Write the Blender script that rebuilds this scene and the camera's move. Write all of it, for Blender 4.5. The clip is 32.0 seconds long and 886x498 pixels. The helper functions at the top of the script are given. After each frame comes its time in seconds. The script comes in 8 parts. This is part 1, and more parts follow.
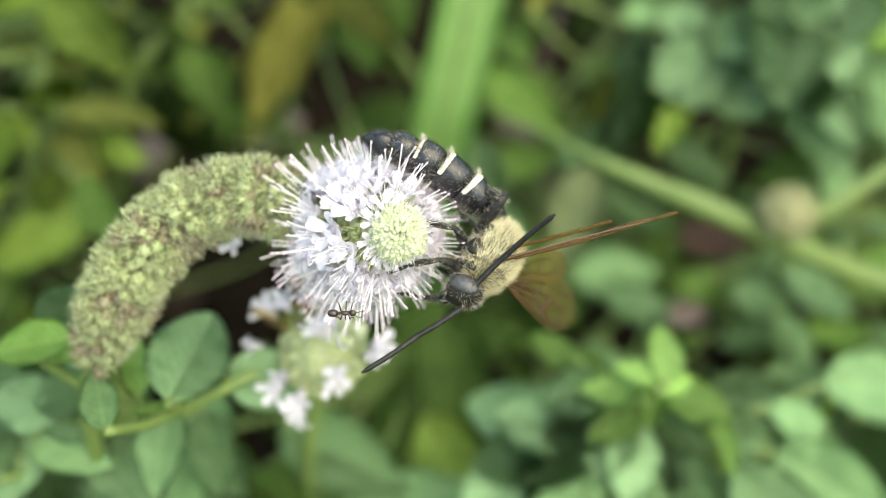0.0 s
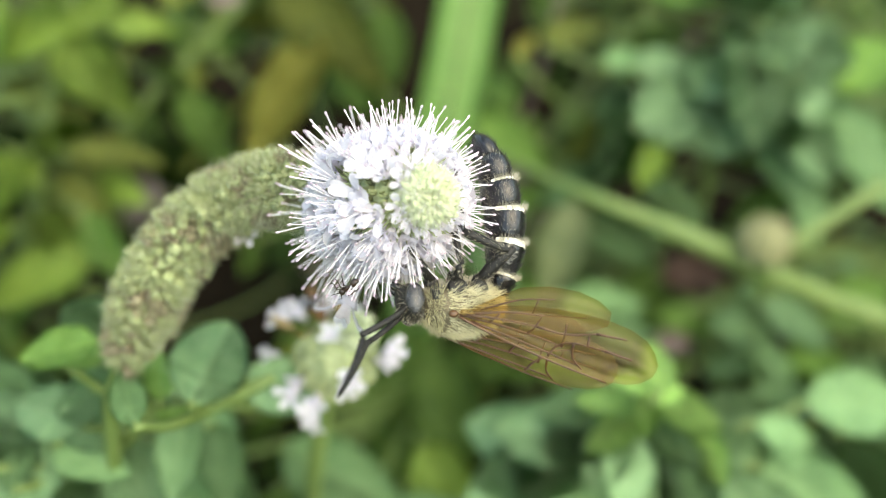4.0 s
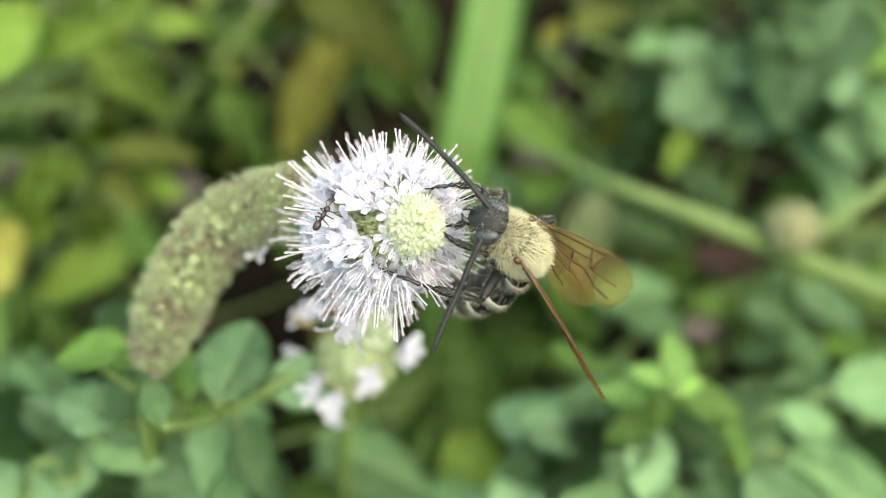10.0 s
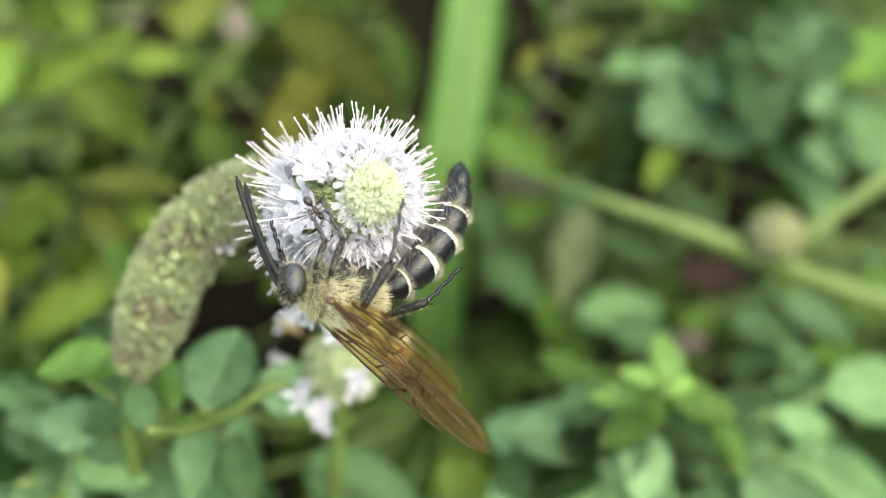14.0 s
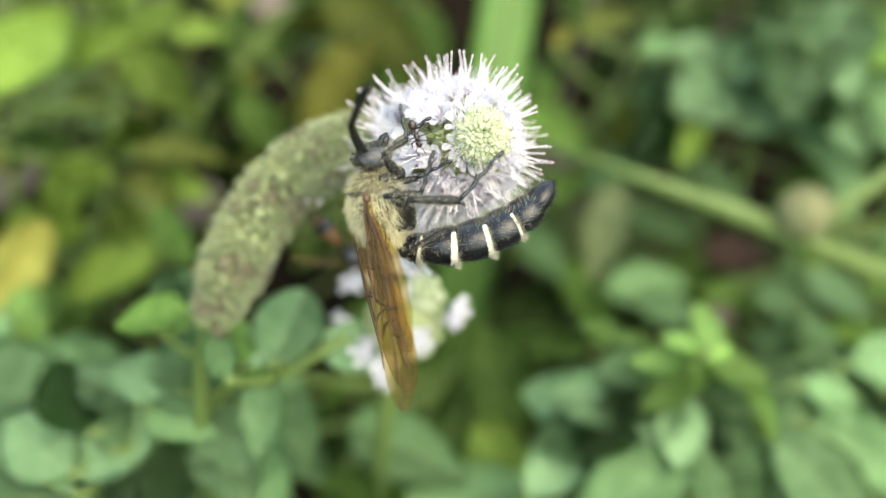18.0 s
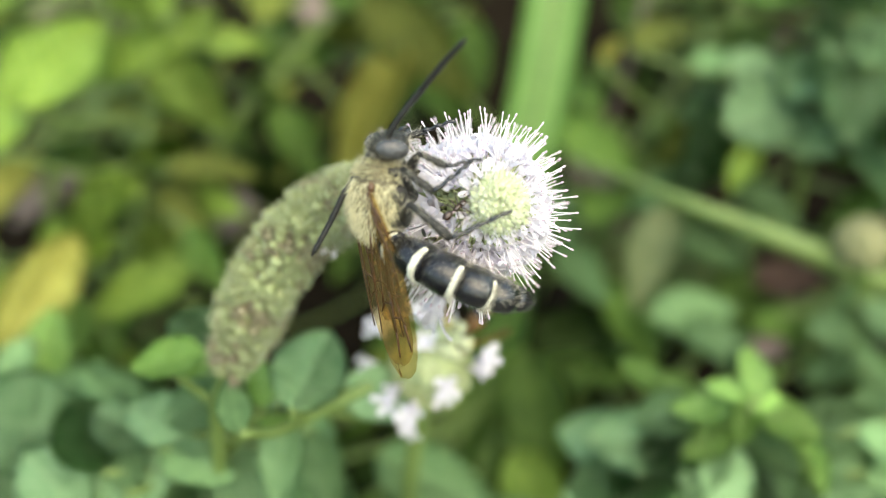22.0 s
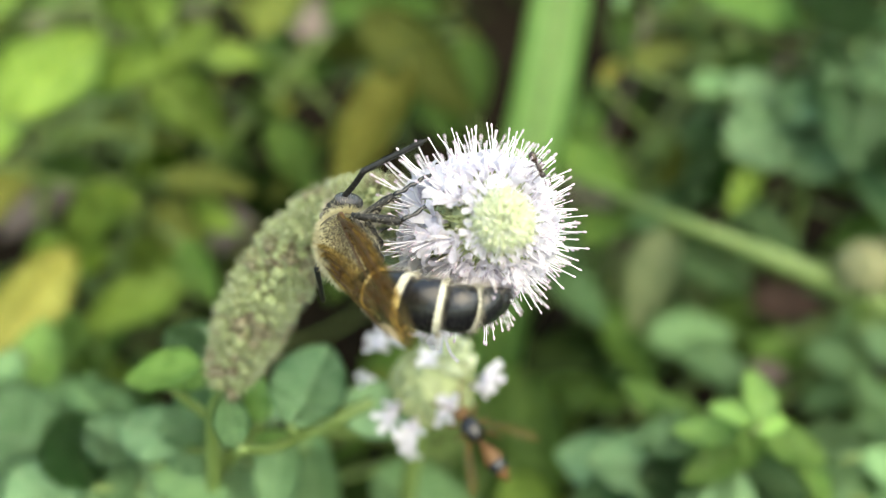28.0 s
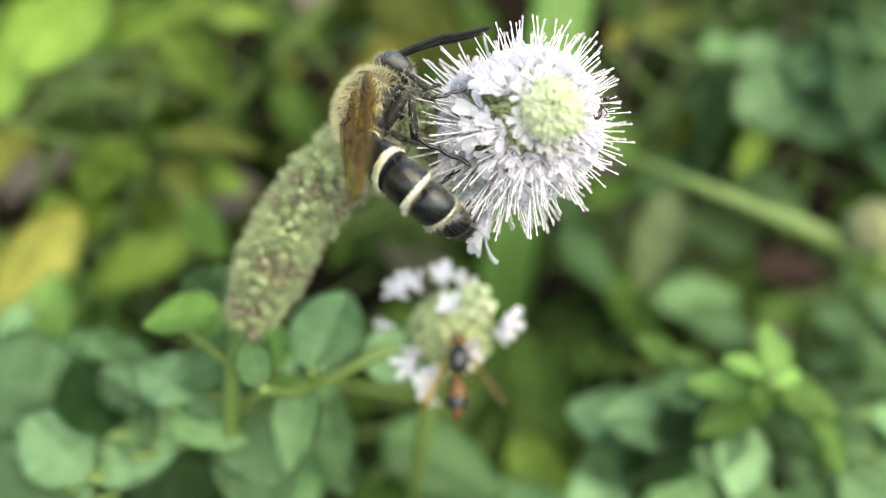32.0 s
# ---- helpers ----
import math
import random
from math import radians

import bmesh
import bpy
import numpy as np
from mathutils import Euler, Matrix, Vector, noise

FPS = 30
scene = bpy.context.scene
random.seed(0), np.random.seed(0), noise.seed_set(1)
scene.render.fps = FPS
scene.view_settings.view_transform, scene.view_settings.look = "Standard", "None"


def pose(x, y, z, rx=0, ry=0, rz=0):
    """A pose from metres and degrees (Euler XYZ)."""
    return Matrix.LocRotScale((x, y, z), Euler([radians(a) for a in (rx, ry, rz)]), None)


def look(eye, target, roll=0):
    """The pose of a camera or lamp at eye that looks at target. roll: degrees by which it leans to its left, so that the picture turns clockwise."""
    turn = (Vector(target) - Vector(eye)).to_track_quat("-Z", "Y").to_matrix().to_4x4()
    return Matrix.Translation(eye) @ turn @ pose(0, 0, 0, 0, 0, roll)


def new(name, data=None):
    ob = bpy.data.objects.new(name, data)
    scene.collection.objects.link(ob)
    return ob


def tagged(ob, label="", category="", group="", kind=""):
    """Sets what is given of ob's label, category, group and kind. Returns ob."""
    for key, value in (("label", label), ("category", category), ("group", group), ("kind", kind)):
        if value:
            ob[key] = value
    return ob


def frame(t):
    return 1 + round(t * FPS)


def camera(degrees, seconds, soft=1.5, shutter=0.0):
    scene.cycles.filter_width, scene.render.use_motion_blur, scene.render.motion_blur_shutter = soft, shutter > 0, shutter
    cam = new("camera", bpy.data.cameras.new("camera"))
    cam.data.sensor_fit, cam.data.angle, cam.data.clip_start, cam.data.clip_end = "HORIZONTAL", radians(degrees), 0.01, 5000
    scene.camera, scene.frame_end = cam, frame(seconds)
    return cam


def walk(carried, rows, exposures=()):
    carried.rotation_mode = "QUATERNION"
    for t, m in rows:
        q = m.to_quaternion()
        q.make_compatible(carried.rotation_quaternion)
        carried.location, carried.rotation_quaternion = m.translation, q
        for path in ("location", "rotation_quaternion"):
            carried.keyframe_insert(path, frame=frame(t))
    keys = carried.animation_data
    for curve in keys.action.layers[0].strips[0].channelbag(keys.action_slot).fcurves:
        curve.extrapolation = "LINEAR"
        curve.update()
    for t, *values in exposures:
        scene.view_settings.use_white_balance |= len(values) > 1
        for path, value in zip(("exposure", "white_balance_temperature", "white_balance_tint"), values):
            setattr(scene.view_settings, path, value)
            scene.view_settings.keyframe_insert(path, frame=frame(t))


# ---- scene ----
cam = camera(50, 32.0, soft=0.55)
cam.data.dof.use_dof = True
cam.data.dof.focus_distance, cam.data.dof.aperture_fstop = 0.0665, 13.8
walk(cam, [
    (0, pose(-0.00022, 0.00532, 0.19878, 37.25, -2.91, -0.49)),
    (0.5, pose(0.00253, 0.00191, 0.19858, 37.58, 1.28, -1.74)),
    (1, pose(0.00211, -0.00041, 0.20080, 38.83, -1.22, -0.27)),
    (1.5, pose(0.00067, -0.00061, 0.20273, 38.12, -1.80, -1.67)),
    (2, pose(0.00126, 0.00117, 0.20127, 37.18, -0.09, -2.40)),
    (2.5, pose(-0.00008, -0.00116, 0.20370, 38.23, -2.24, -1.18)),
    (4.5, pose(-0.00448, -0.00337, 0.19825, 41.86, -4.07, -2.08)),
    (5, pose(-0.00480, -0.00482, 0.20055, 41.51, -3.80, -3.34)),
    (5.5, pose(-0.00319, -0.00269, 0.19910, 41.35, -2.91, -2.11)),
    (6, pose(-0.00255, -0.00231, 0.19815, 41.86, -2.01, -2.21)),
    (6.5, pose(-0.00219, -0.00355, 0.19942, 42.48, -2.11, -2.02)),
    (7, pose(-0.00130, -0.00318, 0.20216, 40.93, -1.41, -2.23)),
    (7.5, pose(-0.00110, -0.00006, 0.20003, 39.83, -0.41, -2.30)),
    (8, pose(-0.00194, -0.00195, 0.19980, 41.72, -2.79, -0.26)),
    (8.5, pose(-0.00134, -0.00303, 0.20115, 41.59, -2.20, -0.14)),
    (9, pose(0.00000, 0.00000, 0.20000, 40.01, 0.00, -0.00)),
    (9.5, pose(-0.00075, -0.00244, 0.20207, 41.09, -2.02, 0.85)),
    (10, pose(-0.00026, -0.00208, 0.20293, 39.88, -0.98, -0.53)),
    (10.5, pose(0.00062, -0.00197, 0.19968, 40.58, 0.61, -1.18)),
    (11, pose(-0.00163, -0.00761, 0.19969, 44.10, -1.78, -1.63)),
    (11.5, pose(-0.00163, -0.00708, 0.19872, 44.35, -1.80, -1.58)),
    (12, pose(-0.00120, -0.00774, 0.20182, 42.68, -0.88, -3.44)),
    (12.5, pose(-0.00087, -0.00576, 0.20084, 41.85, -0.65, -2.90)),
    (13, pose(-0.00086, -0.00522, 0.19917, 42.89, -1.24, -1.81)),
    (13.5, pose(0.00039, -0.00471, 0.19765, 42.77, 0.77, -2.09)),
    (14, pose(-0.00014, -0.00625, 0.19864, 43.45, -0.27, -2.51)),
    (14.5, pose(0.00037, -0.00402, 0.19546, 44.02, 0.23, -1.27)),
    (16.5, pose(-0.00356, -0.00568, 0.19792, 42.49, 0.91, -2.46)),
    (17, pose(-0.00328, -0.00530, 0.19749, 41.75, 1.38, -1.44)),
    (17.5, pose(-0.00448, -0.00845, 0.19932, 41.92, 0.21, -2.25)),
    (18, pose(-0.00694, -0.01021, 0.20045, 42.40, -1.21, -1.96)),
    (18.5, pose(-0.00598, -0.00813, 0.20151, 40.72, 0.21, -1.88)),
    (19, pose(-0.00584, -0.00786, 0.20087, 41.39, 0.17, -1.10)),
    (19.5, pose(-0.00729, -0.00956, 0.20245, 42.30, -1.17, -1.02)),
    (20, pose(-0.00762, -0.00665, 0.19985, 42.34, -0.77, -0.91)),
    (20.5, pose(-0.00806, -0.00624, 0.20011, 42.97, -1.62, -0.54)),
    (21, pose(-0.00545, -0.00380, 0.20167, 40.87, 1.12, -1.51)),
    (21.5, pose(-0.00594, -0.00248, 0.20066, 41.51, 0.27, -0.24)),
    (22, pose(-0.00498, -0.00274, 0.20019, 41.73, 0.27, 0.72)),
    (22.5, pose(-0.00664, -0.00490, 0.19959, 42.96, -1.64, 1.20)),
    (23, pose(-0.00664, -0.00555, 0.19894, 43.27, -1.62, 1.11)),
    (23.5, pose(-0.00741, -0.00801, 0.20088, 43.58, -2.44, 0.46)),
    (24, pose(-0.00669, -0.00703, 0.20120, 42.56, -1.37, -0.15)),
    (24.5, pose(-0.00742, -0.00872, 0.20158, 43.27, -1.97, -0.23)),
    (25, pose(-0.00812, -0.00875, 0.20038, 43.91, -2.45, -0.19)),
    (25.5, pose(-0.00547, -0.00679, 0.19942, 43.25, -0.96, 0.90)),
    (27.5, pose(-0.00604, -0.00391, 0.19822, 43.51, -1.08, 1.51)),
    (28, pose(-0.00652, -0.00234, 0.19832, 43.19, -0.88, 0.93)),
    (28.5, pose(-0.00762, -0.00156, 0.20108, 41.96, -1.35, 0.18)),
    (29, pose(-0.00934, -0.00430, 0.20189, 43.42, -3.50, 0.24)),
    (29.5, pose(-0.00599, -0.00035, 0.20016, 41.07, -0.09, -0.03)),
    (30, pose(-0.00474, -0.00009, 0.19998, 41.22, 0.17, 1.78)),
    (30.5, pose(-0.00749, -0.00352, 0.20373, 41.37, -3.44, 0.97)),
    (31, pose(-0.00645, 0.00002, 0.20285, 37.48, 0.31, 0.77)),
    (31.5, pose(-0.00627, -0.00511, 0.20058, 40.74, 0.06, 1.20)),
    (32, pose(-0.00928, -0.00489, 0.19551, 42.27, -1.54, 0.77)),
], exposures=[(0, 2.26, 9200, 0), (32, 2.26, 9200, 0)])

# ---- light ----
SIGHT = look((0, 0, 0.20), (0, 0.0643, 0.1234))      # the mean line of sight: x right, y up, z back towards the camera

world = bpy.data.worlds.new("overcast_sky")
scene.world = world
world.use_nodes = True
sky = world.node_tree.nodes.new("ShaderNodeTexSky")
sky.sky_type = "NISHITA"
sky.sun_disc = False
sky.sun_elevation, sky.sun_rotation = radians(62), radians(132)
world.node_tree.links.new(sky.outputs[0], world.node_tree.nodes["Background"].inputs[0])
world.node_tree.nodes["Background"].inputs[1].default_value = 0.15
sun = new("sun", bpy.data.lights.new("sun", "SUN"))
sun.data.energy, sun.data.angle, sun.data.color = 0.95, radians(80), (1.0, 0.96, 0.9)
sun.matrix_world = look((0.55, -0.50, 1.40), (0, 0, 0))

# ---- materials ----
def shade(name, low, high, rough=0.6, scale=400.0, bump=0.2, sheer=0.0, metal=0.0, coat=0.0, per_object=0.0, per_island=0.0, veins=0.0, fine=6.0, spec=0.5):
    """A surface whose colour drifts between two tones at two scales, with fine relief; sheer: how much light passes through."""
    m = bpy.data.materials.new(name)
    m.use_nodes = True
    t = m.node_tree
    n, ln = t.nodes, t.links.new
    p = n["Principled BSDF"]
    co = n.new("ShaderNodeTexCoord")
    big, small = n.new("ShaderNodeTexNoise"), n.new("ShaderNodeTexNoise")
    big.inputs["Scale"].default_value, small.inputs["Scale"].default_value = scale, scale * fine
    big.inputs["Detail"].default_value = small.inputs["Detail"].default_value = 3
    ln(co.outputs["Object"], big.inputs["Vector"])
    ln(co.outputs["Object"], small.inputs["Vector"])
    add = n.new("ShaderNodeMix")
    add.inputs["Factor"].default_value = 0.35
    ln(big.outputs["Fac"], add.inputs["A"])
    ln(small.outputs["Fac"], add.inputs["B"])
    ramp = n.new("ShaderNodeValToRGB")
    ramp.color_ramp.elements[0].position, ramp.color_ramp.elements[1].position = 0.36, 0.64
    ramp.color_ramp.elements[0].color, ramp.color_ramp.elements[1].color = (*low, 1), (*high, 1)
    ln(add.outputs["Result"], ramp.inputs["Fac"])
    tone = ramp.outputs["Color"]
    if veins:
        part_xyz, bend, lean, count, frac, rib, mid, both, pale = (n.new(k) for k in (
            "ShaderNodeSeparateXYZ", "ShaderNodeMath", "ShaderNodeMath", "ShaderNodeMath", "ShaderNodeMath",
            "ShaderNodeMapRange", "ShaderNodeMapRange", "ShaderNodeMath", "ShaderNodeMix"))
        bend.operation, lean.operation, count.operation, frac.operation, both.operation = "ABSOLUTE", "MULTIPLY_ADD", "MULTIPLY", "PINGPONG", "MAXIMUM"
        lean.inputs[1].default_value, count.inputs[1].default_value, frac.inputs[1].default_value = -1.1, 8.0, 0.5
        ln(co.outputs["Object"], part_xyz.inputs[0])
        ln(part_xyz.outputs["Y"], bend.inputs[0])
        ln(bend.outputs[0], lean.inputs[0])
        ln(part_xyz.outputs["X"], lean.inputs[2])
        ln(lean.outputs[0], count.inputs[0])
        ln(count.outputs[0], frac.inputs[0])
        for node, low_end, source in ((rib, 0.10, frac), (mid, 0.022, bend)):
            node.inputs["From Min"].default_value, node.inputs["From Max"].default_value = low_end, 0.0
            ln(source.outputs[0], node.inputs["Value"])
        ln(rib.outputs["Result"], both.inputs[0])
        ln(mid.outputs["Result"], both.inputs[1])
        pale.data_type = "RGBA"
        pale.inputs["B"].default_value = (min(1, high[0] * 1.7), min(1, high[1] * 1.5), min(1, high[2] * 1.6), 1)
        amount = n.new("ShaderNodeMath")
        amount.operation = "MULTIPLY"
        amount.inputs[1].default_value = veins
        ln(both.outputs[0], amount.inputs[0])
        ln(amount.outputs[0], pale.inputs["Factor"])
        ln(tone, pale.inputs["A"])
        tone = pale.outputs["Result"]
    if per_object:
        info, span, hsv = n.new("ShaderNodeObjectInfo"), n.new("ShaderNodeMapRange"), n.new("ShaderNodeHueSaturation")
        span.inputs["To Min"].default_value, span.inputs["To Max"].default_value = 1 - per_object, 1 + per_object
        ln(info.outputs["Random"], span.inputs["Value"])
        ln(span.outputs["Result"], hsv.inputs["Value"])
        ln(tone, hsv.inputs["Color"])
        tone = hsv.outputs["Color"]
    if per_island:
        geo, span, hsv = n.new("ShaderNodeNewGeometry"), n.new("ShaderNodeMapRange"), n.new("ShaderNodeHueSaturation")
        span.inputs["To Min"].default_value, span.inputs["To Max"].default_value = 1 - per_island, 1 + per_island
        ln(geo.outputs["Random Per Island"], span.inputs["Value"])
        ln(span.outputs["Result"], hsv.inputs["Value"])
        ln(tone, hsv.inputs["Color"])
        tone = hsv.outputs["Color"]
    ln(tone, p.inputs["Base Color"])
    p.inputs["Roughness"].default_value, p.inputs["Metallic"].default_value = rough, metal
    p.inputs["Coat Weight"].default_value, p.inputs["Specular IOR Level"].default_value = coat, spec
    if bump:
        b = n.new("ShaderNodeBump")
        b.inputs["Strength"].default_value, b.inputs["Distance"].default_value = bump, 0.0003
        ln(small.outputs["Fac"], b.inputs["Height"])
        ln(b.outputs["Normal"], p.inputs["Normal"])
    if sheer:
        tr, mix = n.new("ShaderNodeBsdfTranslucent"), n.new("ShaderNodeMixShader")
        mix.inputs[0].default_value = sheer
        ln(tone, tr.inputs["Color"])
        ln(p.outputs[0], mix.inputs[1])
        ln(tr.outputs[0], mix.inputs[2])
        ln(mix.outputs[0], n["Material Output"].inputs["Surface"])
    return m


M = dict(
    # near-black tone: the shade in the gaps between herbs is painted into the soil
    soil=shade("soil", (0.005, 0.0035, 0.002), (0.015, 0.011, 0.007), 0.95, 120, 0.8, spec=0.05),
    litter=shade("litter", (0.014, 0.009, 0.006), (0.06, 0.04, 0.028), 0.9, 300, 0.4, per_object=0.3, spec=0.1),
    mint=shade("mint_leaf", (0.10, 0.205, 0.085), (0.175, 0.31, 0.14), 0.6, 5, 0.3, 0.3, per_object=0.2, veins=0.45, spec=0.3),
    silver=shade("silvery_mint_leaf", (0.165, 0.305, 0.15), (0.26, 0.42, 0.225), 0.65, 5, 0.4, 0.3, per_object=0.12, veins=0.5, spec=0.3),
    green=shade("green_leaf", (0.06, 0.135, 0.027), (0.13, 0.235, 0.052), 0.6, 5, 0.3, 0.35, per_object=0.3, veins=0.5, spec=0.2),
    olive=shade("olive_leaf", (0.10, 0.135, 0.027), (0.20, 0.24, 0.055), 0.6, 5, 0.3, 0.35, per_object=0.25, veins=0.5, spec=0.2),
    dusty=shade("dusty_dead_leaf", (0.10, 0.075, 0.065), (0.22, 0.18, 0.16), 0.85, 6, 0.3, 0.2, per_object=0.2, spec=0.1),
    pale=shade("pale_leaf", (0.15, 0.20, 0.09), (0.26, 0.31, 0.16), 0.7, 5, 0.3, 0.3, veins=0.5, spec=0.2),
    lime=shade("lime_leaf", (0.145, 0.245, 0.04), (0.26, 0.385, 0.085), 0.55, 5, 0.3, 0.35, per_object=0.2, veins=0.5, spec=0.25),
    bright=shade("young_leaf", (0.16, 0.31, 0.07), (0.25, 0.42, 0.12), 0.5, 5, 0.3, 0.4, per_object=0.15, veins=0.6),
    yellow=shade("yellow_leaf", (0.24, 0.25, 0.055), (0.40, 0.40, 0.11), 0.6, 5, 0.3, 0.35, per_object=0.15, veins=0.5, spec=0.2),
    # a darkened copy of the green leaf: deep shade put into its colour
    dark=shade("painted_shade_leaf", (0.016, 0.034, 0.007), (0.042, 0.08, 0.018), 0.7, 9, 0.3, 0.25, per_object=0.3, per_island=0.3, spec=0.12),
    russet=shade("russet_leaf", (0.04, 0.022, 0.015), (0.09, 0.05, 0.036), 0.7, 5, 0.3, 0.2, veins=0.6),
    blade=shade("grass_blade", (0.20, 0.38, 0.11), (0.27, 0.46, 0.15), 0.5, 60, 0.2, 0.35),
    stalk=shade("stalk", (0.09, 0.15, 0.035), (0.15, 0.22, 0.065), 0.55, 150, 0.3, 0.1),
    spike=shade("withered_spike", (0.19, 0.165, 0.11), (0.32, 0.295, 0.19), 0.85, 500, 0.5, 0.25, per_island=0.25),
    calyx=shade("calyx", (0.29, 0.35, 0.17), (0.44, 0.50, 0.28), 0.8, 600, 0.4, 0.25, per_object=0.15, per_island=0.15),
    bud=shade("bud", (0.58, 0.65, 0.41), (0.75, 0.79, 0.59), 0.65, 700, 0.3, 0.45, per_island=0.06),
    petal=shade("petal", (0.74, 0.71, 0.80), (0.90, 0.875, 0.93), 0.6, 900, 0.15, 0.5, per_object=0.10),
    filament=shade("filament", (0.82, 0.79, 0.84), (0.94, 0.92, 0.94), 0.5, 900, 0.0, 0.3),
    down=shade("pale_down", (0.50, 0.54, 0.36), (0.66, 0.70, 0.50), 0.6, 900, 0.0, 0.4),
    anther=shade("anther", (0.52, 0.40, 0.50), (0.76, 0.66, 0.73), 0.7, 1500, 0.0),
    pod=shade("seed_head", (0.15, 0.16, 0.07), (0.27, 0.27, 0.14), 0.85, 500, 0.6, 0.1),
)


# ---- building tools ----
def part(name, bm, material, parent=None, label="", smooth=True):
    """Links a bmesh as one mesh object, under a thing or a part if one is given."""
    me = bpy.data.meshes.new(name)
    bm.to_mesh(me)
    bm.free()
    for s in material if isinstance(material, (list, tuple)) else [material]:
        me.materials.append(s)
    if smooth:
        me.polygons.foreach_set("use_smooth", [True] * len(me.polygons))
    ob = new(name, me)
    ob.parent = parent
    return tagged(ob, label)


def piece(name, me, parent, m):
    """One more object on a mesh that alike pieces share."""
    ob = new(name, me)
    ob.parent, ob.matrix_basis = parent, m
    return ob


def spot(u, v, d):
    """The place at a depth of d metres, by its slopes to the right of and above the mean line of sight."""
    return SIGHT @ Vector((u * d, v * d, -d))


def spline(points, steps=6):
    """A smooth run of points through those given."""
    p = [Vector(q) for q in points]
    p = [2 * p[0] - p[1], *p, 2 * p[-1] - p[-2]]
    out = []
    for a, b, c, d in zip(p, p[1:], p[2:], p[3:]):
        for k in range(steps):
            t = k / steps
            out.append(0.5 * (2 * b + (c - a) * t + (2 * a - 5 * b + 4 * c - d) * t * t + (3 * b - a - 3 * c + d) * t ** 3))
    return [*out, p[-2]]


def tube(bm, points, radii, sides=8, mat=0):
    """A closed round tube along points; radii: one for each point, or one for all."""
    n = len(points)
    radii = radii if isinstance(radii, (list, tuple)) else [radii] * n
    rings, side = [], None
    for k in range(n):
        way = (Vector(points[min(k + 1, n - 1)]) - Vector(points[max(k - 1, 0)])).normalized()
        side = (way.orthogonal() if side is None else side - way * side.dot(way)).normalized()
        up = way.cross(side)
        rings.append([bm.verts.new(Vector(points[k]) + radii[k] * (math.cos(a) * side + math.sin(a) * up))
                      for a in (2 * math.pi * i / sides for i in range(sides))])
    for a, b in zip(rings, rings[1:]):
        for i in range(sides):
            bm.faces.new((a[i], a[(i + 1) % sides], b[(i + 1) % sides], b[i])).material_index = mat
    for ring in (rings[0][::-1], rings[-1]):
        bm.faces.new(ring).material_index = mat
    return bm


def blob(bm, m, rings=8, sides=12, mat=0):
    """An ellipsoid: the unit ball under the matrix m."""
    got = bmesh.ops.create_uvsphere(bm, u_segments=sides, v_segments=rings, radius=1, matrix=m)
    for f in {f for v in got["verts"] for f in v.link_faces}:
        f.material_index = mat
    return bm


def leaf_mesh(name, material, ratio=0.55, teeth=0, bend=0.25, fold=0.18, widest=0.4, steps=16, thick=0.012):
    """A pointed leaf of length 1 along x: two blades folded at the midrib and quilted by the veins, toothed rim, a drooping tip, real thickness."""
    bm = bmesh.new()
    rows = []
    slim = 0.58 * (1 - widest) / widest
    for k in range(steps + 1):
        s = min(0.997, max(0.003, k / steps))
        w = ratio / 2 * (s / widest) ** 0.58 * ((1 - s) / (1 - widest)) ** slim
        if teeth:
            w *= 1 + (0.07 if k % 2 else -0.07) * (0 < k < steps)
        row = []
        for q in (-1, -0.66, -0.33, 0, 0.33, 0.66, 1):
            quilt = 0.011 * math.cos(2 * math.pi * 8 * (s - 1.1 * abs(q) * w)) * math.sin(math.pi * abs(q)) + 0.014 * math.sin(s * 15 + q) * abs(q)
            row.append(bm.verts.new((s + (0.02 if abs(q) == 1 else 0), q * w, -bend * s * s + abs(q) * w * fold + quilt - (0.014 if q == 0 else 0))))
        rows.append(row)
    for a, b in zip(rows, rows[1:]):
        for i in range(6):
            bm.faces.new((a[i], b[i], b[i + 1], a[i + 1]))
    bmesh.ops.solidify(bm, geom=bm.faces[:], thickness=thick)
    me = bpy.data.meshes.new(name)
    bm.to_mesh(me)
    bm.free()
    me.materials.append(material)
    me.polygons.foreach_set("use_smooth", [True] * len(me.polygons))
    return me


LEAF = dict(
    mint=leaf_mesh("leaf", M["mint"], 0.56, 1, 0.22, 0.2, 0.40, 24),
    silver=leaf_mesh("leaf", M["silver"], 0.76, 1, 0.18, 0.2, 0.42, 26),
    green=leaf_mesh("leaf", M["green"], 0.5, 0, 0.25, 0.2, 0.40),
    olive=leaf_mesh("leaf", M["olive"], 0.46, 0, 0.25, 0.22, 0.38),
    lime=leaf_mesh("leaf", M["lime"], 0.58, 0, 0.22, 0.2, 0.38),
    bright=leaf_mesh("leaf", M["bright"], 0.58, 1, 0.15, 0.22, 0.42, 22),
    yellow=leaf_mesh("leaf", M["yellow"], 0.45, 0, 0.2, 0.15, 0.45),
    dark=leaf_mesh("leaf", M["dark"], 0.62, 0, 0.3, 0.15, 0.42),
    russet=leaf_mesh("leaf", M["russet"], 0.6, 0, 0.3, 0.2, 0.42),
    dusty=leaf_mesh("leaf", M["dusty"], 0.6, 0, 0.3, 0.2, 0.45),
    pale=leaf_mesh("leaf", M["pale"], 0.5, 0, 0.25, 0.2, 0.4),
    long=leaf_mesh("leaf", M["green"], 0.2, 0, 0.3, 0.2, 0.4),
)


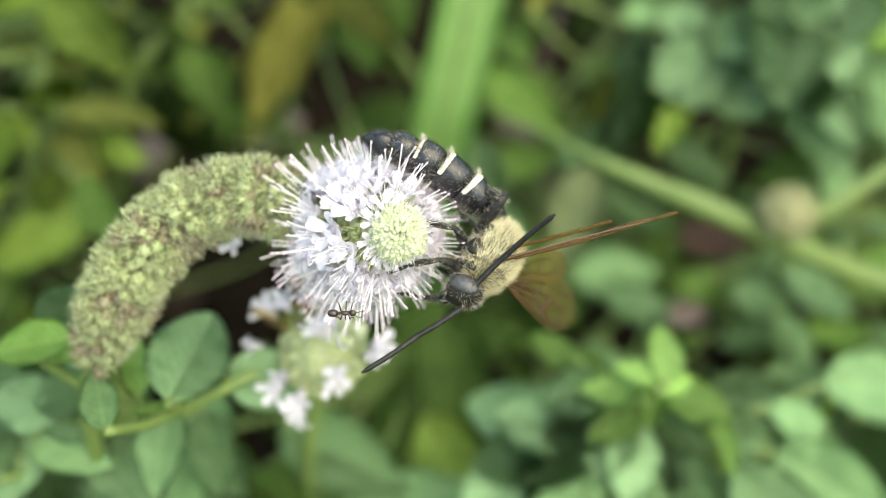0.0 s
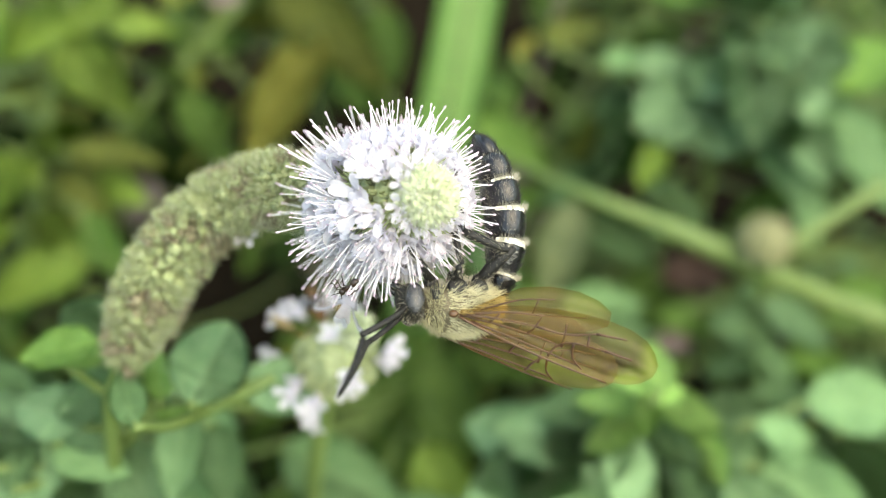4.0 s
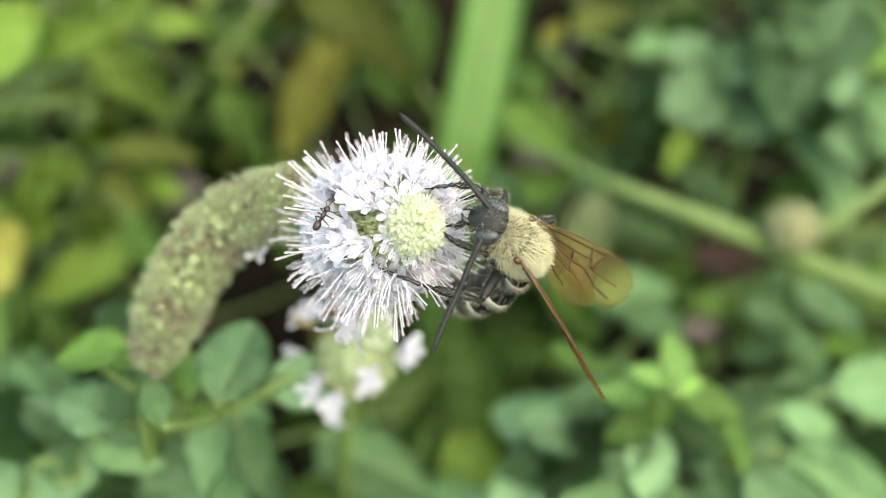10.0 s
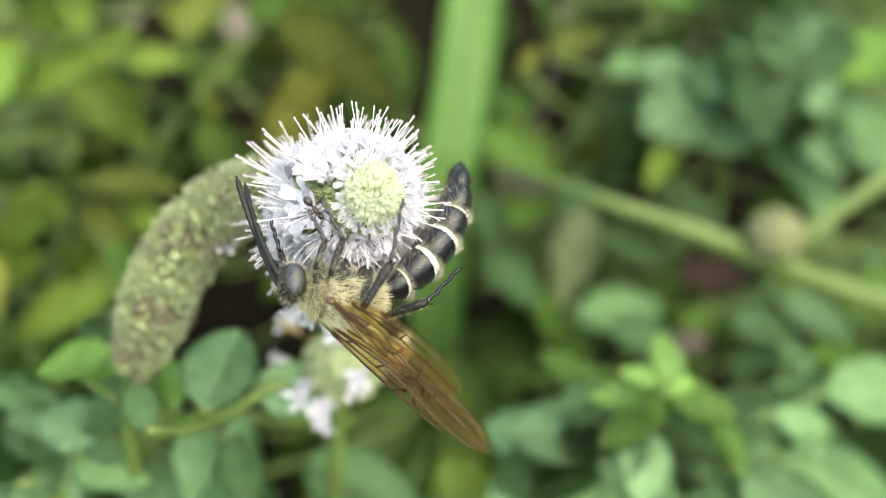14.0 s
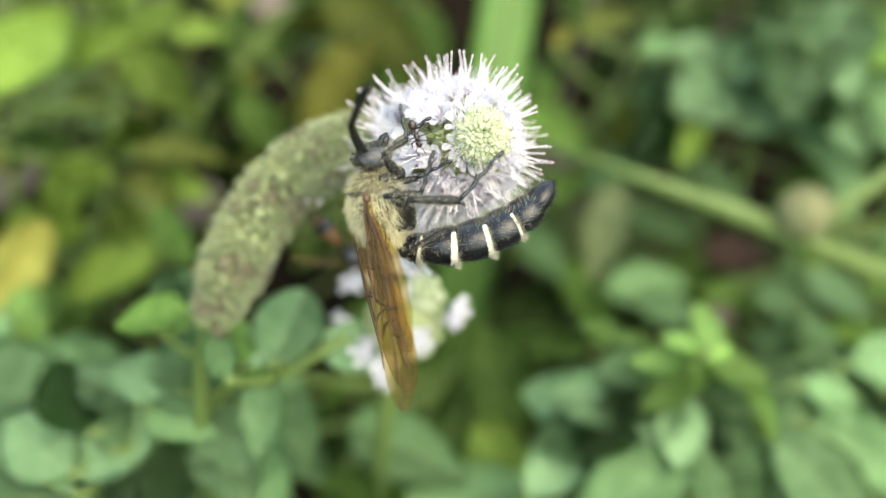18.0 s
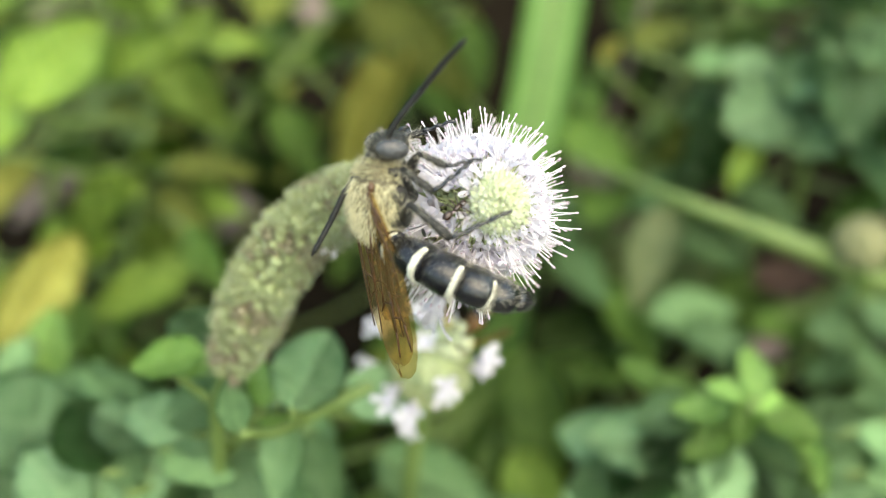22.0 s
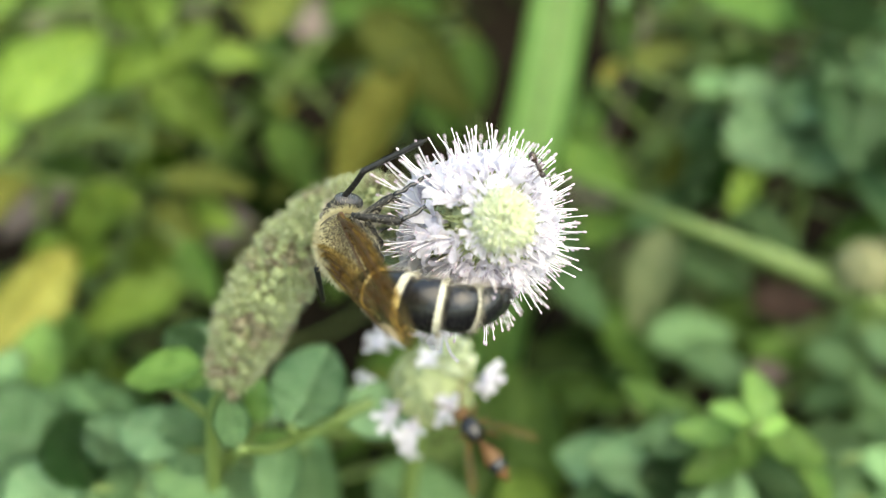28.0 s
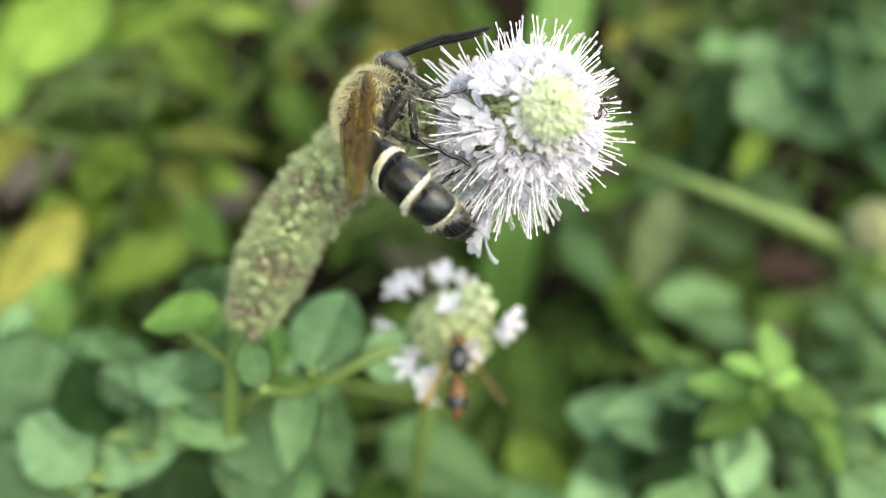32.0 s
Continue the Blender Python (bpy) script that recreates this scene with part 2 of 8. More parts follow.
def plant(name, label, category, root, joints, leaves, thick=0.0011, skin="stalk", group=""):
    """A herb: a stem from its root on the ground through joints, and leaves. A leaf: kind, slope right, slope up, depth, length
    in mm, the way it points (degrees, anticlockwise from the right), its dip and its roll."""
    base = tagged(new(name), label, category, group)
    base.location = root
    bm = bmesh.new()
    line = spline([Vector((0, 0, -0.003))] + [Vector(j) - Vector(root) for j in joints], 7)
    n = len(line)
    tube(bm, line, [thick * (1.2 - 0.6 * k / n) for k in range(n)])
    part("stem", bm, M[skin], base)
    for kind, u, v, d, size, turn, dip, roll in leaves:
        m = SIGHT @ Matrix.Translation((u * d, v * d, -d)) @ pose(0, 0, 0, -24, 0, 0) @ pose(0, 0, 0, 0, 0, turn) @ pose(0, 0, 0, roll, dip, 0) @ Matrix.Scale(size / 1000, 4)
        ob = piece("leaf", LEAF[kind], base, Matrix.Translation(-Vector(root)) @ m @ Matrix.Translation((-0.5, 0, 0.06)))
        foot = ob.matrix_basis @ Vector((0, 0, 0))
        near = min(line, key=lambda q: (q - foot).length)
        if (near - foot).length > 0.002:
            bm = bmesh.new()
            mid = near.lerp(foot, 0.5) + Vector((0, 0, -0.1 * (near - foot).length))
            tube(bm, spline([near, mid, foot], 4), 0.0005, 6)
            part("leaf_stalk", bm, M[skin], base)
    return base


# ---- ground ----
bm = bmesh.new()
cuts = [-300, -30, -3, -0.9] + [-0.8 + 0.032 * k for k in range(51)] + [0.9, 3, 30, 300]
grid = [[bm.verts.new((x, y + 0.15, (0.006 * noise.noise((x * 14, y * 14, 0)) + 0.002 * noise.noise((x * 60, y * 60, 1))) if max(abs(x), abs(y)) < 0.85 else 0))
         for x in cuts] for y in cuts]
for a, b in zip(grid, grid[1:]):
    for i in range(len(cuts) - 1):
        bm.faces.new((a[i], a[i + 1], b[i + 1], b[i]))
tagged(part("ground", bm, M["soil"]), "dark garden soil under the herbs, blackened further in colour for shade", "soil", kind="structure")


def floor_below(u, v, d, lean=0.25):
    """Where a stem from that spot meets the ground."""
    p = spot(u, v, d)
    return Vector((p.x * (1 + lean), p.y + 0.02 + lean * p.z, 0))


def scatter(name, label, category, material, count, seed, region, size, ratio=0.5, low=0.0, high=0.01, flat=0.5, clearing=None):
    """Leaves too many to count, joined into one thing: each a folded blade on a region (x0, x1, y0, y1) of the ground."""
    rnd = random.Random(seed)
    verts, faces = [], []
    for _ in range(count):
        c = Vector((rnd.uniform(region[0], region[1]), rnd.uniform(region[2], region[3]), rnd.uniform(low, high)))
        if clearing and math.hypot((c.x - clearing[0]) / clearing[2], (c.y - clearing[1]) / clearing[3]) < 1:
            continue
        s = rnd.uniform(*size)
        m = Matrix.Translation(c) @ pose(0, 0, 0, rnd.gauss(0, 50 * flat), rnd.gauss(10, 50 * flat), rnd.uniform(0, 360))
        b = len(verts)
        for x, w, z in ((-0.5, 0.02, 0), (-0.25, 0.8, 0.05), (0, 1, 0.06), (0.28, 0.75, 0.02), (0.5, 0.02, -0.08)):
            for q in (-1, 0, 1):
                verts.append(m @ Vector((x * s, q * w * s * ratio / 2, z * s + abs(q) * w * 0.1 * s)))
        for k in range(4):
            for q in range(2):
                a = b + 3 * k + q
                faces.append((a, a + 1, a + 4, a + 3))
    me = bpy.data.meshes.new(name)
    me.from_pydata(verts, [], faces)
    me.materials.append(material)
    me.polygons.foreach_set("use_smooth", [True] * len(faces))
    return tagged(new(name, me), label, category, kind="stuff")


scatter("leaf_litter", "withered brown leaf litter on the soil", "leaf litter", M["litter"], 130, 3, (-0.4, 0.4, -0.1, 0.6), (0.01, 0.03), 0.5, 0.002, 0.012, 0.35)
scatter("dead_leaves", "curled grey-brown dead leaves caught between the herbs", "leaf litter", M["dusty"], 24, 9, (-0.16, 0.16, 0.04, 0.3), (0.012, 0.022), 0.55, 0.03, 0.07, 0.5)
# its dark tone paints the shade low over the soil
scatter("undergrowth", "low green undergrowth covering the soil, shade painted into its colour", "undergrowth", M["dark"], 900, 4, (-0.35, 0.35, -0.1, 0.5), (0.012, 0.03), 0.5, 0.006, 0.03, 0.7)
scatter("ground_herbs", "small olive green ground herbs", "undergrowth", M["green"], 120, 5, (-0.35, 0.35, -0.1, 0.5), (0.01, 0.024), 0.45, 0.012, 0.05, 0.8)

# added ring out of view: keeps low sky light off the clearing
scatter("surrounding_herbs", "unseen dense green herbs added around the clearing to block low sky light", "undergrowth", M["green"], 5200, 6, (-0.75, 0.75, -0.45, 1.0), (0.025, 0.055), 0.5, 0.01, 0.26, 0.8, (0, 0.13, 0.34, 0.36))

# ---- herbs behind the flower ----
plant("yellow_green_herb", "yellow-green herb with paired pointed leaves", "plant", floor_below(-0.3949, -0.1184, 0.175), [
    spot(-0.3949, -0.1184, 0.175), spot(-0.3771, 0.0125, 0.163), spot(-0.3652, 0.1136, 0.158), spot(-0.3533, 0.2028, 0.153), spot(-0.3384, 0.2801, 0.15)], [
    ("lime", -0.4604, 0.2207, 0.142, 25.3, 75, 8, 10),
    ("lime", -0.4306, 0.0125, 0.151, 11.7, 200, 0, 0),
    ("lime", -0.3444, 0.0155, 0.152, 10.8, -60, 0, 0),
    ("lime", -0.3949, 0.0839, 0.151, 10.8, 150, 0, 0),
    ("lime", -0.2879, 0.0660, 0.155, 10.1, -20, 0, 0),
    ("bright", -0.4425, -0.0708, 0.13, 9.3, 100, 0, 0),
    ("lime", -0.3830, 0.2207, 0.15, 17.0, 195, 5, 0),
    ("lime", -0.3176, 0.1820, 0.147, 16.2, -42, 5, 8),
    ("lime", -0.3176, 0.2534, 0.152, 13.6, 65, 0, 0),
    ("lime", -0.3503, 0.1166, 0.153, 13.7, 150, 10, 0),
    ("olive", -0.2926, 0.1005, 0.15, 14.7, 8, 6, -8),
    ("lime", -0.4157, 0.0541, 0.15, 16.1, 245, 8, 10),
    ("olive", -0.3206, 0.0470, 0.152, 14.5, -70, 10, 0),
    ("bright", -0.3033, 0.0065, 0.14, 10.8, -58, 10, 30),
    ("lime", -0.3711, -0.0303, 0.15, 19.2, 200, 0, 10),
    ("yellow", -0.4770, -0.0351, 0.14, 25.0, 82, 5, 10),
    ("olive", -0.4306, 0.2504, 0.16, 12.4, 150, 0, 0),
    ("lime", -0.2700, 0.2385, 0.162, 11.6, 10, 0, 0),
    ("green", -0.4485, 0.1136, 0.16, 14.3, 170, 0, 0),
    ("olive", -0.3711, 0.1552, 0.165, 14.7, -15, 0, 0),
    ("lime", -0.4544, 0.0244, 0.16, 13.3, 120, 0, 0),
    ("bright", -0.4782, -0.1005, 0.12, 13.6, 95, 0, 0),
    ("green", -0.4009, -0.0708, 0.16, 15.2, 240, 0, 0),
    ("lime", -0.5198, 0.1731, 0.15, 21.4, 100, 0, 0),
    ("yellow", -0.5377, 0.0660, 0.15, 23.2, 60, 0, 0),
    ("lime", -0.5317, 0.2980, 0.15, 23.2, 60, 0, 0),
    ("lime", -0.3771, 0.3039, 0.15, 21.4, 120, 0, 0),
])
plant("tall_green_herb", "tall green herb with narrow drooping leaves", "plant", floor_below(-0.2879, 0.0125, 0.2), [
    spot(-0.2879, 0.0125, 0.2), spot(-0.2760, 0.1285, 0.178), spot(-0.2314, 0.1909, 0.172), spot(-0.1868, 0.2415, 0.168), spot(-0.1451, 0.2861, 0.165)], [
    ("green", -0.2016, 0.1344, 0.165, 15.7, -58, 5, 0),
    ("long", -0.2403, 0.1909, 0.168, 15.0, 140, 0, 0),
    ("yellow", -0.1184, 0.1731, 0.158, 24.4, 243, 6, 10),
    ("olive", -0.0738, 0.2385, 0.16, 25.7, -42, 5, 15),
    ("olive", -0.1451, 0.2504, 0.166, 15.8, 160, 0, 0),
    ("green", -0.1808, 0.2266, 0.172, 12.3, 30, 0, 0),
    ("green", -0.2314, 0.2445, 0.17, 13.1, 100, 0, 0),
    ("olive", -0.1404, 0.1166, 0.17, 15.2, 250, 0, 0),
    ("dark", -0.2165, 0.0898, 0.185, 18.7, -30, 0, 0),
    ("green", -0.0500, 0.1850, 0.172, 13.3, -60, 0, 0),
    ("long", -0.0975, 0.2563, 0.165, 21.6, -35, 0, 0),
    ("green", -0.0083, 0.2296, 0.178, 15.9, -80, 0, 0),
    ("green", -0.1094, 0.2980, 0.165, 21.6, 20, 0, 0),
    ("olive", -0.2165, 0.2980, 0.165, 19.6, 70, 0, 0),
], 0.0013)
plant("broad_leaved_herb", "herb with broad dull blue-green leaves", "plant", floor_below(0.3188, 0.0125, 0.19), [
    spot(0.3188, 0.0125, 0.19), spot(0.3366, 0.0839, 0.172), spot(0.3604, 0.1731, 0.16), spot(0.3842, 0.2742, 0.15)], [
    ("silver", 0.3010, 0.1642, 0.153, 17.3, 25, 0, 10),
    ("silver", 0.3604, 0.1998, 0.152, 16.3, 20, 0, -10),
    ("silver", 0.3902, 0.1969, 0.147, 20.1, 266, 5, -10),
    ("mint", 0.4080, 0.2445, 0.149, 13.3, 80, 0, 0),
    ("mint", 0.2445, 0.2219, 0.158, 9.4, 30, 0, 0),
    ("silver", 0.2474, 0.1314, 0.155, 13.8, 232, 5, 10),
    ("mint", 0.2266, 0.1017, 0.157, 13.1, 215, 0, 0),
    ("lime", 0.2730, 0.1065, 0.15, 8.9, 240, 5, 0),
    ("mint", 0.4259, 0.1077, 0.155, 15.7, -60, 0, 10),
    ("mint", 0.4467, 0.0660, 0.156, 13.9, -80, 0, -8),
    ("silver", 0.4526, 0.2385, 0.15, 17.0, 60, 0, 0),
    ("silver", 0.4140, 0.1642, 0.15, 13.4, -70, 0, 0),
    ("silver", 0.4497, 0.1285, 0.151, 13.5, -60, 0, 0),
    ("silver", 0.3515, 0.1404, 0.154, 12.8, 30, 0, 0),
    ("silver", 0.3783, 0.2474, 0.15, 11.6, 80, 0, 0),
    ("silver", 0.4437, 0.1969, 0.15, 12.5, -80, 0, 0),
    ("silver", 0.2891, 0.2117, 0.156, 11.1, 10, 0, 0),
    ("green", 0.2950, 0.2385, 0.165, 16.7, 20, 0, 0),
    ("green", 0.3604, 0.1255, 0.165, 14.7, -20, 0, 0),
    ("mint", 0.3010, 0.0660, 0.16, 13.3, -30, 0, 0),
    ("green", 0.4021, 0.0660, 0.165, 12.8, 200, 0, 0),
    ("silver", 0.4615, 0.1731, 0.16, 15.2, -40, 0, 0),
    ("olive", 0.1939, 0.2504, 0.168, 16.0, 30, 0, 0),
    ("mint", 0.2355, 0.1731, 0.166, 12.8, 60, 0, 0),
    ("mint", 0.5091, 0.1255, 0.155, 22.1, -60, 0, 0),
    ("green", 0.5151, 0.2266, 0.155, 22.1, 40, 0, 0),
    ("mint", 0.3664, 0.3158, 0.15, 21.4, 100, 0, 0),
    ("green", 0.2772, 0.3099, 0.158, 20.7, 140, 0, 0),
], 0.0012)
plant("tangled_herb", "tangled green herb with soft pointed leaves", "plant", floor_below(0.1344, -0.0708, 0.2), [
    spot(0.1344, -0.0708, 0.2), spot(0.1344, 0.0363, 0.185), spot(0.1642, 0.0928, 0.178), spot(0.2415, 0.1790, 0.17), spot(0.3129, 0.2385, 0.165)], [
    ("green", 0.1196, 0.1267, 0.163, 17.0, -38, 0, 10),
    ("mint", 0.0839, 0.0541, 0.16, 12.4, -70, 5, 0),
    ("pale", 0.1761, 0.0125, 0.15, 17.0, 248, 5, 10),
    ("green", 0.1285, 0.0660, 0.168, 15.0, 20, 0, 0),
    ("mint", 0.1939, 0.0839, 0.16, 13.3, 200, 0, 0),
    ("olive", 0.2058, 0.1255, 0.165, 14.7, 235, 0, 0),
    ("yellow", 0.1356, 0.2326, 0.165, 7.4, 60, 0, 0),
    ("green", 0.1047, 0.1850, 0.172, 12.3, 120, 0, 0),
    ("mint", 0.2415, 0.0244, 0.16, 14.3, -25, 0, 0),
    ("mint", 0.1047, -0.0054, 0.165, 13.7, -50, 0, 0),
    ("mint", 0.2236, -0.0470, 0.16, 16.2, 10, 0, 0),
    ("green", 0.1582, -0.0589, 0.165, 16.7, -60, 0, 0),
    ("green", 0.2712, -0.0232, 0.17, 13.1, 200, 0, 0),
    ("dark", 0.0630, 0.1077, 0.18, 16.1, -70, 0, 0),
], 0.0011)
plant("russet_herb", "low herb with one russet leaf among green ones", "plant", floor_below(0.3604, -0.1184, 0.19), [
    spot(0.3604, -0.1184, 0.19), spot(0.3366, -0.0351, 0.182)], [
    ("russet", 0.3259, -0.0095, 0.17, 14.7, 8, 0, 0),
    ("dusty", 0.2992, -0.0856, 0.15, 7.6, 20, 0, 0),
    ("green", 0.3247, -0.0589, 0.165, 14.7, 10, 0, 0),
    ("mint", 0.3783, -0.0708, 0.155, 12.0, -15, 0, 0),
    ("mint", 0.4378, -0.0619, 0.155, 13.8, -30, 0, 0),
    ("green", 0.2742, -0.0500, 0.165, 12.8, 20, 0, 0),
    ("green", 0.4140, -0.0232, 0.168, 14.0, 40, 0, 0),
    ("dusty", 0.4259, -0.0827, 0.16, 6.7, 0, 0, 0),
    ("mint", 0.3664, -0.1065, 0.158, 10.3, 200, 0, 0),
    ("mint", 0.4140, -0.1184, 0.15, 11.6, -60, 0, 0),
    ("green", 0.4615, -0.1005, 0.155, 12.9, 0, 0, 0),
    ("mint", 0.2415, -0.0767, 0.155, 12.0, 150, 0, 0),
    ("green", 0.5091, -0.0351, 0.16, 19.0, 30, 0, 0),
])
plant("mint_clump", "bushy mint clump with serrated leaves and bright young tips", "plant", floor_below(0.2474, -0.3087, 0.14), [
    spot(0.2474, -0.3087, 0.14), spot(0.2534, -0.2254, 0.122), spot(0.2653, -0.1540, 0.107)], [
    ("bright", 0.2712, -0.1184, 0.106, 7.6, 84, 10, 10),
    ("bright", 0.2445, -0.1374, 0.105, 5.3, 150, 12, 10),
    ("bright", 0.2843, -0.1481, 0.1045, 5.0, 30, 14, -10),
    ("bright", 0.2623, -0.1689, 0.104, 5.3, -100, 10, 10),
    ("bright", 0.2177, -0.1570, 0.108, 7.1, 172, 5, 10),
    ("silver", 0.1820, -0.1630, 0.11, 7.9, 185, 0, 8),
    ("bright", 0.1939, -0.1303, 0.112, 5.3, 140, 0, 0),
    ("bright", 0.3069, -0.1695, 0.108, 9.6, -14, 8, -10),
    ("bright", 0.1582, -0.1184, 0.115, 6.5, 140, 0, 0),
    ("bright", 0.2266, -0.1897, 0.108, 7.7, -150, 0, 0),
    ("silver", 0.1939, -0.1927, 0.111, 9.9, 200, 0, 12),
    ("silver", 0.1463, -0.1897, 0.113, 10.8, 175, 0, -8),
    ("silver", 0.1642, -0.2254, 0.112, 10.7, 215, 0, 8),
    ("silver", 0.2177, -0.2135, 0.11, 8.5, -110, 0, 0),
    ("silver", 0.1225, -0.2314, 0.115, 10.3, 190, 0, 10),
    ("silver", 0.1047, -0.2611, 0.116, 11.0, 225, 0, 0),
    ("silver", 0.1642, -0.2611, 0.114, 10.2, -120, 0, 0),
    ("silver", 0.2415, -0.2314, 0.11, 9.2, -95, 0, -10),
    ("mint", 0.2177, -0.2611, 0.111, 9.2, -120, 0, 0),
    ("mint", 0.2653, -0.2611, 0.111, 9.2, -70, 0, 0),
    ("mint", 0.2950, -0.2016, 0.11, 7.9, -35, 0, 10),
    ("silver", 0.3069, -0.2314, 0.112, 9.3, -60, 0, 0),
    ("mint", 0.2058, -0.2730, 0.115, 15.7, -120, 0, 0),
    ("bright", 0.3337, -0.2135, 0.112, 7.3, -70, 0, 10),
    ("mint", 0.3664, -0.2076, 0.117, 10.4, -5, 0, 10),
    ("mint", 0.3961, -0.2373, 0.118, 10.5, -35, 0, 0),
    ("mint", 0.3545, -0.2433, 0.116, 9.7, -70, 0, 0),
    ("mint", 0.4259, -0.1957, 0.118, 10.5, -25, 0, -10),
    ("mint", 0.4497, -0.2314, 0.118, 11.2, -50, 0, 8),
    ("mint", 0.3664, -0.1659, 0.125, 13.4, 10, 0, 0),
    ("mint", 0.4140, -0.1540, 0.13, 13.1, 20, 0, 0),
    ("mint", 0.3247, -0.2671, 0.115, 15.7, -70, 0, 0),
    ("mint", 0.4615, -0.2611, 0.115, 17.8, -30, 0, 10),
    ("mint", 0.4615, -0.1957, 0.12, 7.1, 60, 0, 0),
    ("silver", 0.1166, -0.1897, 0.122, 11.6, 160, 0, 0),
    ("mint", 0.2950, -0.2968, 0.11, 18.3, -80, 0, 0),
    ("mint", 0.4080, -0.3027, 0.11, 18.3, -50, 0, 0),
    ("mint", 0.1761, -0.3087, 0.11, 19.6, -140, 0, 0),
    ("mint", 0.5091, -0.1540, 0.125, 17.8, 0, 0, 0),
    ("mint", 0.5151, -0.2433, 0.12, 18.6, -20, 0, 0),
])
plant("shaded_herb", "shaded olive herb with rounded leaves", "plant", floor_below(0.0095, -0.2730, 0.2), [
    spot(0.0095, -0.2730, 0.2), spot(0.0214, -0.1838, 0.18), spot(0.0393, -0.1184, 0.165)], [
    ("green", 0.0571, -0.1659, 0.15, 23.2, -82, 0, 10),
    ("green", 0.0214, -0.1184, 0.16, 16.2, 60, 0, 0),
    ("mint", -0.0559, -0.2361, 0.128, 18.3, -28, 0, 10),
    ("bright", 0.0868, -0.1184, 0.158, 14.1, 30, 0, 0),
    ("green", 0.0036, -0.1897, 0.165, 19.6, -110, 0, 0),
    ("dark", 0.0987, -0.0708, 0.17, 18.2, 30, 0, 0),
    ("lime", 0.0571, -0.2492, 0.145, 17.2, -60, 0, 0),
    ("mint", -0.1868, -0.1987, 0.115, 8.9, -80, 0, 10),
    ("green", -0.0143, -0.1362, 0.165, 14.7, 170, 0, 0),
    ("green", -0.0856, -0.2908, 0.14, 20.0, -20, 0, 0),
    ("mint", 0.0095, -0.2908, 0.13, 20.1, 20, 0, 0),
    ("green", -0.1689, -0.2433, 0.14, 10.0, -40, 0, 0),
])
plant("mint_shoot", "leafy mint shoot with grey-green serrated leaves", "plant", floor_below(-0.3176, -0.3087, 0.13), [
    spot(-0.3176, -0.3087, 0.13), spot(-0.3087, -0.2373, 0.108), spot(-0.2760, -0.1868, 0.096), spot(-0.2284, -0.1790, 0.092), spot(-0.1659, -0.1493, 0.0905), spot(-0.1422, -0.1374, 0.091)], [
    ("silver", -0.2082, -0.1213, 0.0905, 9.6, 72, 6, 8),
    ("silver", -0.1303, -0.1493, 0.094, 8.4, -12, 0, -8),
    ("bright", -0.3640, -0.1136, 0.0885, 7.9, 186, 8, 10),
    ("bright", -0.3307, -0.1184, 0.0895, 4.8, 20, 8, 0),
    ("silver", -0.3325, -0.0815, 0.0925, 6.9, 150, 4, 0),
    ("bright", -0.2611, -0.1350, 0.093, 5.5, 95, 0, 30),
    ("mint", -0.2367, -0.2183, 0.0935, 9.2, 262, 6, 10),
    ("silver", -0.3164, -0.1552, 0.094, 9.5, 200, 4, 8),
    ("silver", -0.3682, -0.1749, 0.0955, 8.0, 160, 4, 0),
    ("silver", -0.4098, -0.1808, 0.097, 7.5, 150, 0, 0),
    ("mint", -0.3265, -0.2224, 0.0965, 8.6, -20, -12, 0),
    ("silver", -0.2760, -0.2433, 0.098, 8.7, -50, -12, 0),
    ("mint", -0.2968, -0.1612, 0.0825, 5.9, 110, 0, 0),
    ("silver", -0.3236, -0.1897, 0.097, 6.9, 185, 0, 0),
    ("silver", -0.4425, -0.1897, 0.099, 10.0, 120, 0, 8),
    ("mint", -0.4306, -0.2433, 0.1, 10.1, 60, 0, 0),
    ("mint", -0.3979, -0.2135, 0.0985, 8.2, 95, 0, 0),
    ("silver", -0.4782, -0.2433, 0.099, 10.6, 140, 0, 0),
    ("silver", -0.4009, -0.2433, 0.099, 11.8, -150, 0, 0),
    ("silver", -0.2700, -0.2611, 0.1, 11.3, -60, 0, 0),
    ("silver", -0.3533, -0.2790, 0.1, 14.3, -100, 0, 0),
    ("mint", -0.1868, -0.2254, 0.105, 9.4, -75, 0, 0),
    ("silver", -0.2760, -0.1630, 0.0985, 7.6, 120, 0, 0),
    ("mint", -0.4128, -0.1481, 0.108, 12.2, 140, 0, 0),
    ("mint", -0.4544, -0.1481, 0.112, 12.0, 60, 0, 0),
    ("mint", -0.2224, -0.2730, 0.11, 13.1, -80, 0, 0),
    ("bright", -0.2433, -0.1808, 0.0905, 3.8, 170, 0, 0),
    ("silver", -0.5020, -0.2611, 0.1, 16.7, 150, 0, 0),
    ("silver", -0.4306, -0.3087, 0.1, 16.7, -120, 0, 0),
    ("silver", -0.5198, -0.1778, 0.105, 16.2, 170, 0, 0),
], 0.001)
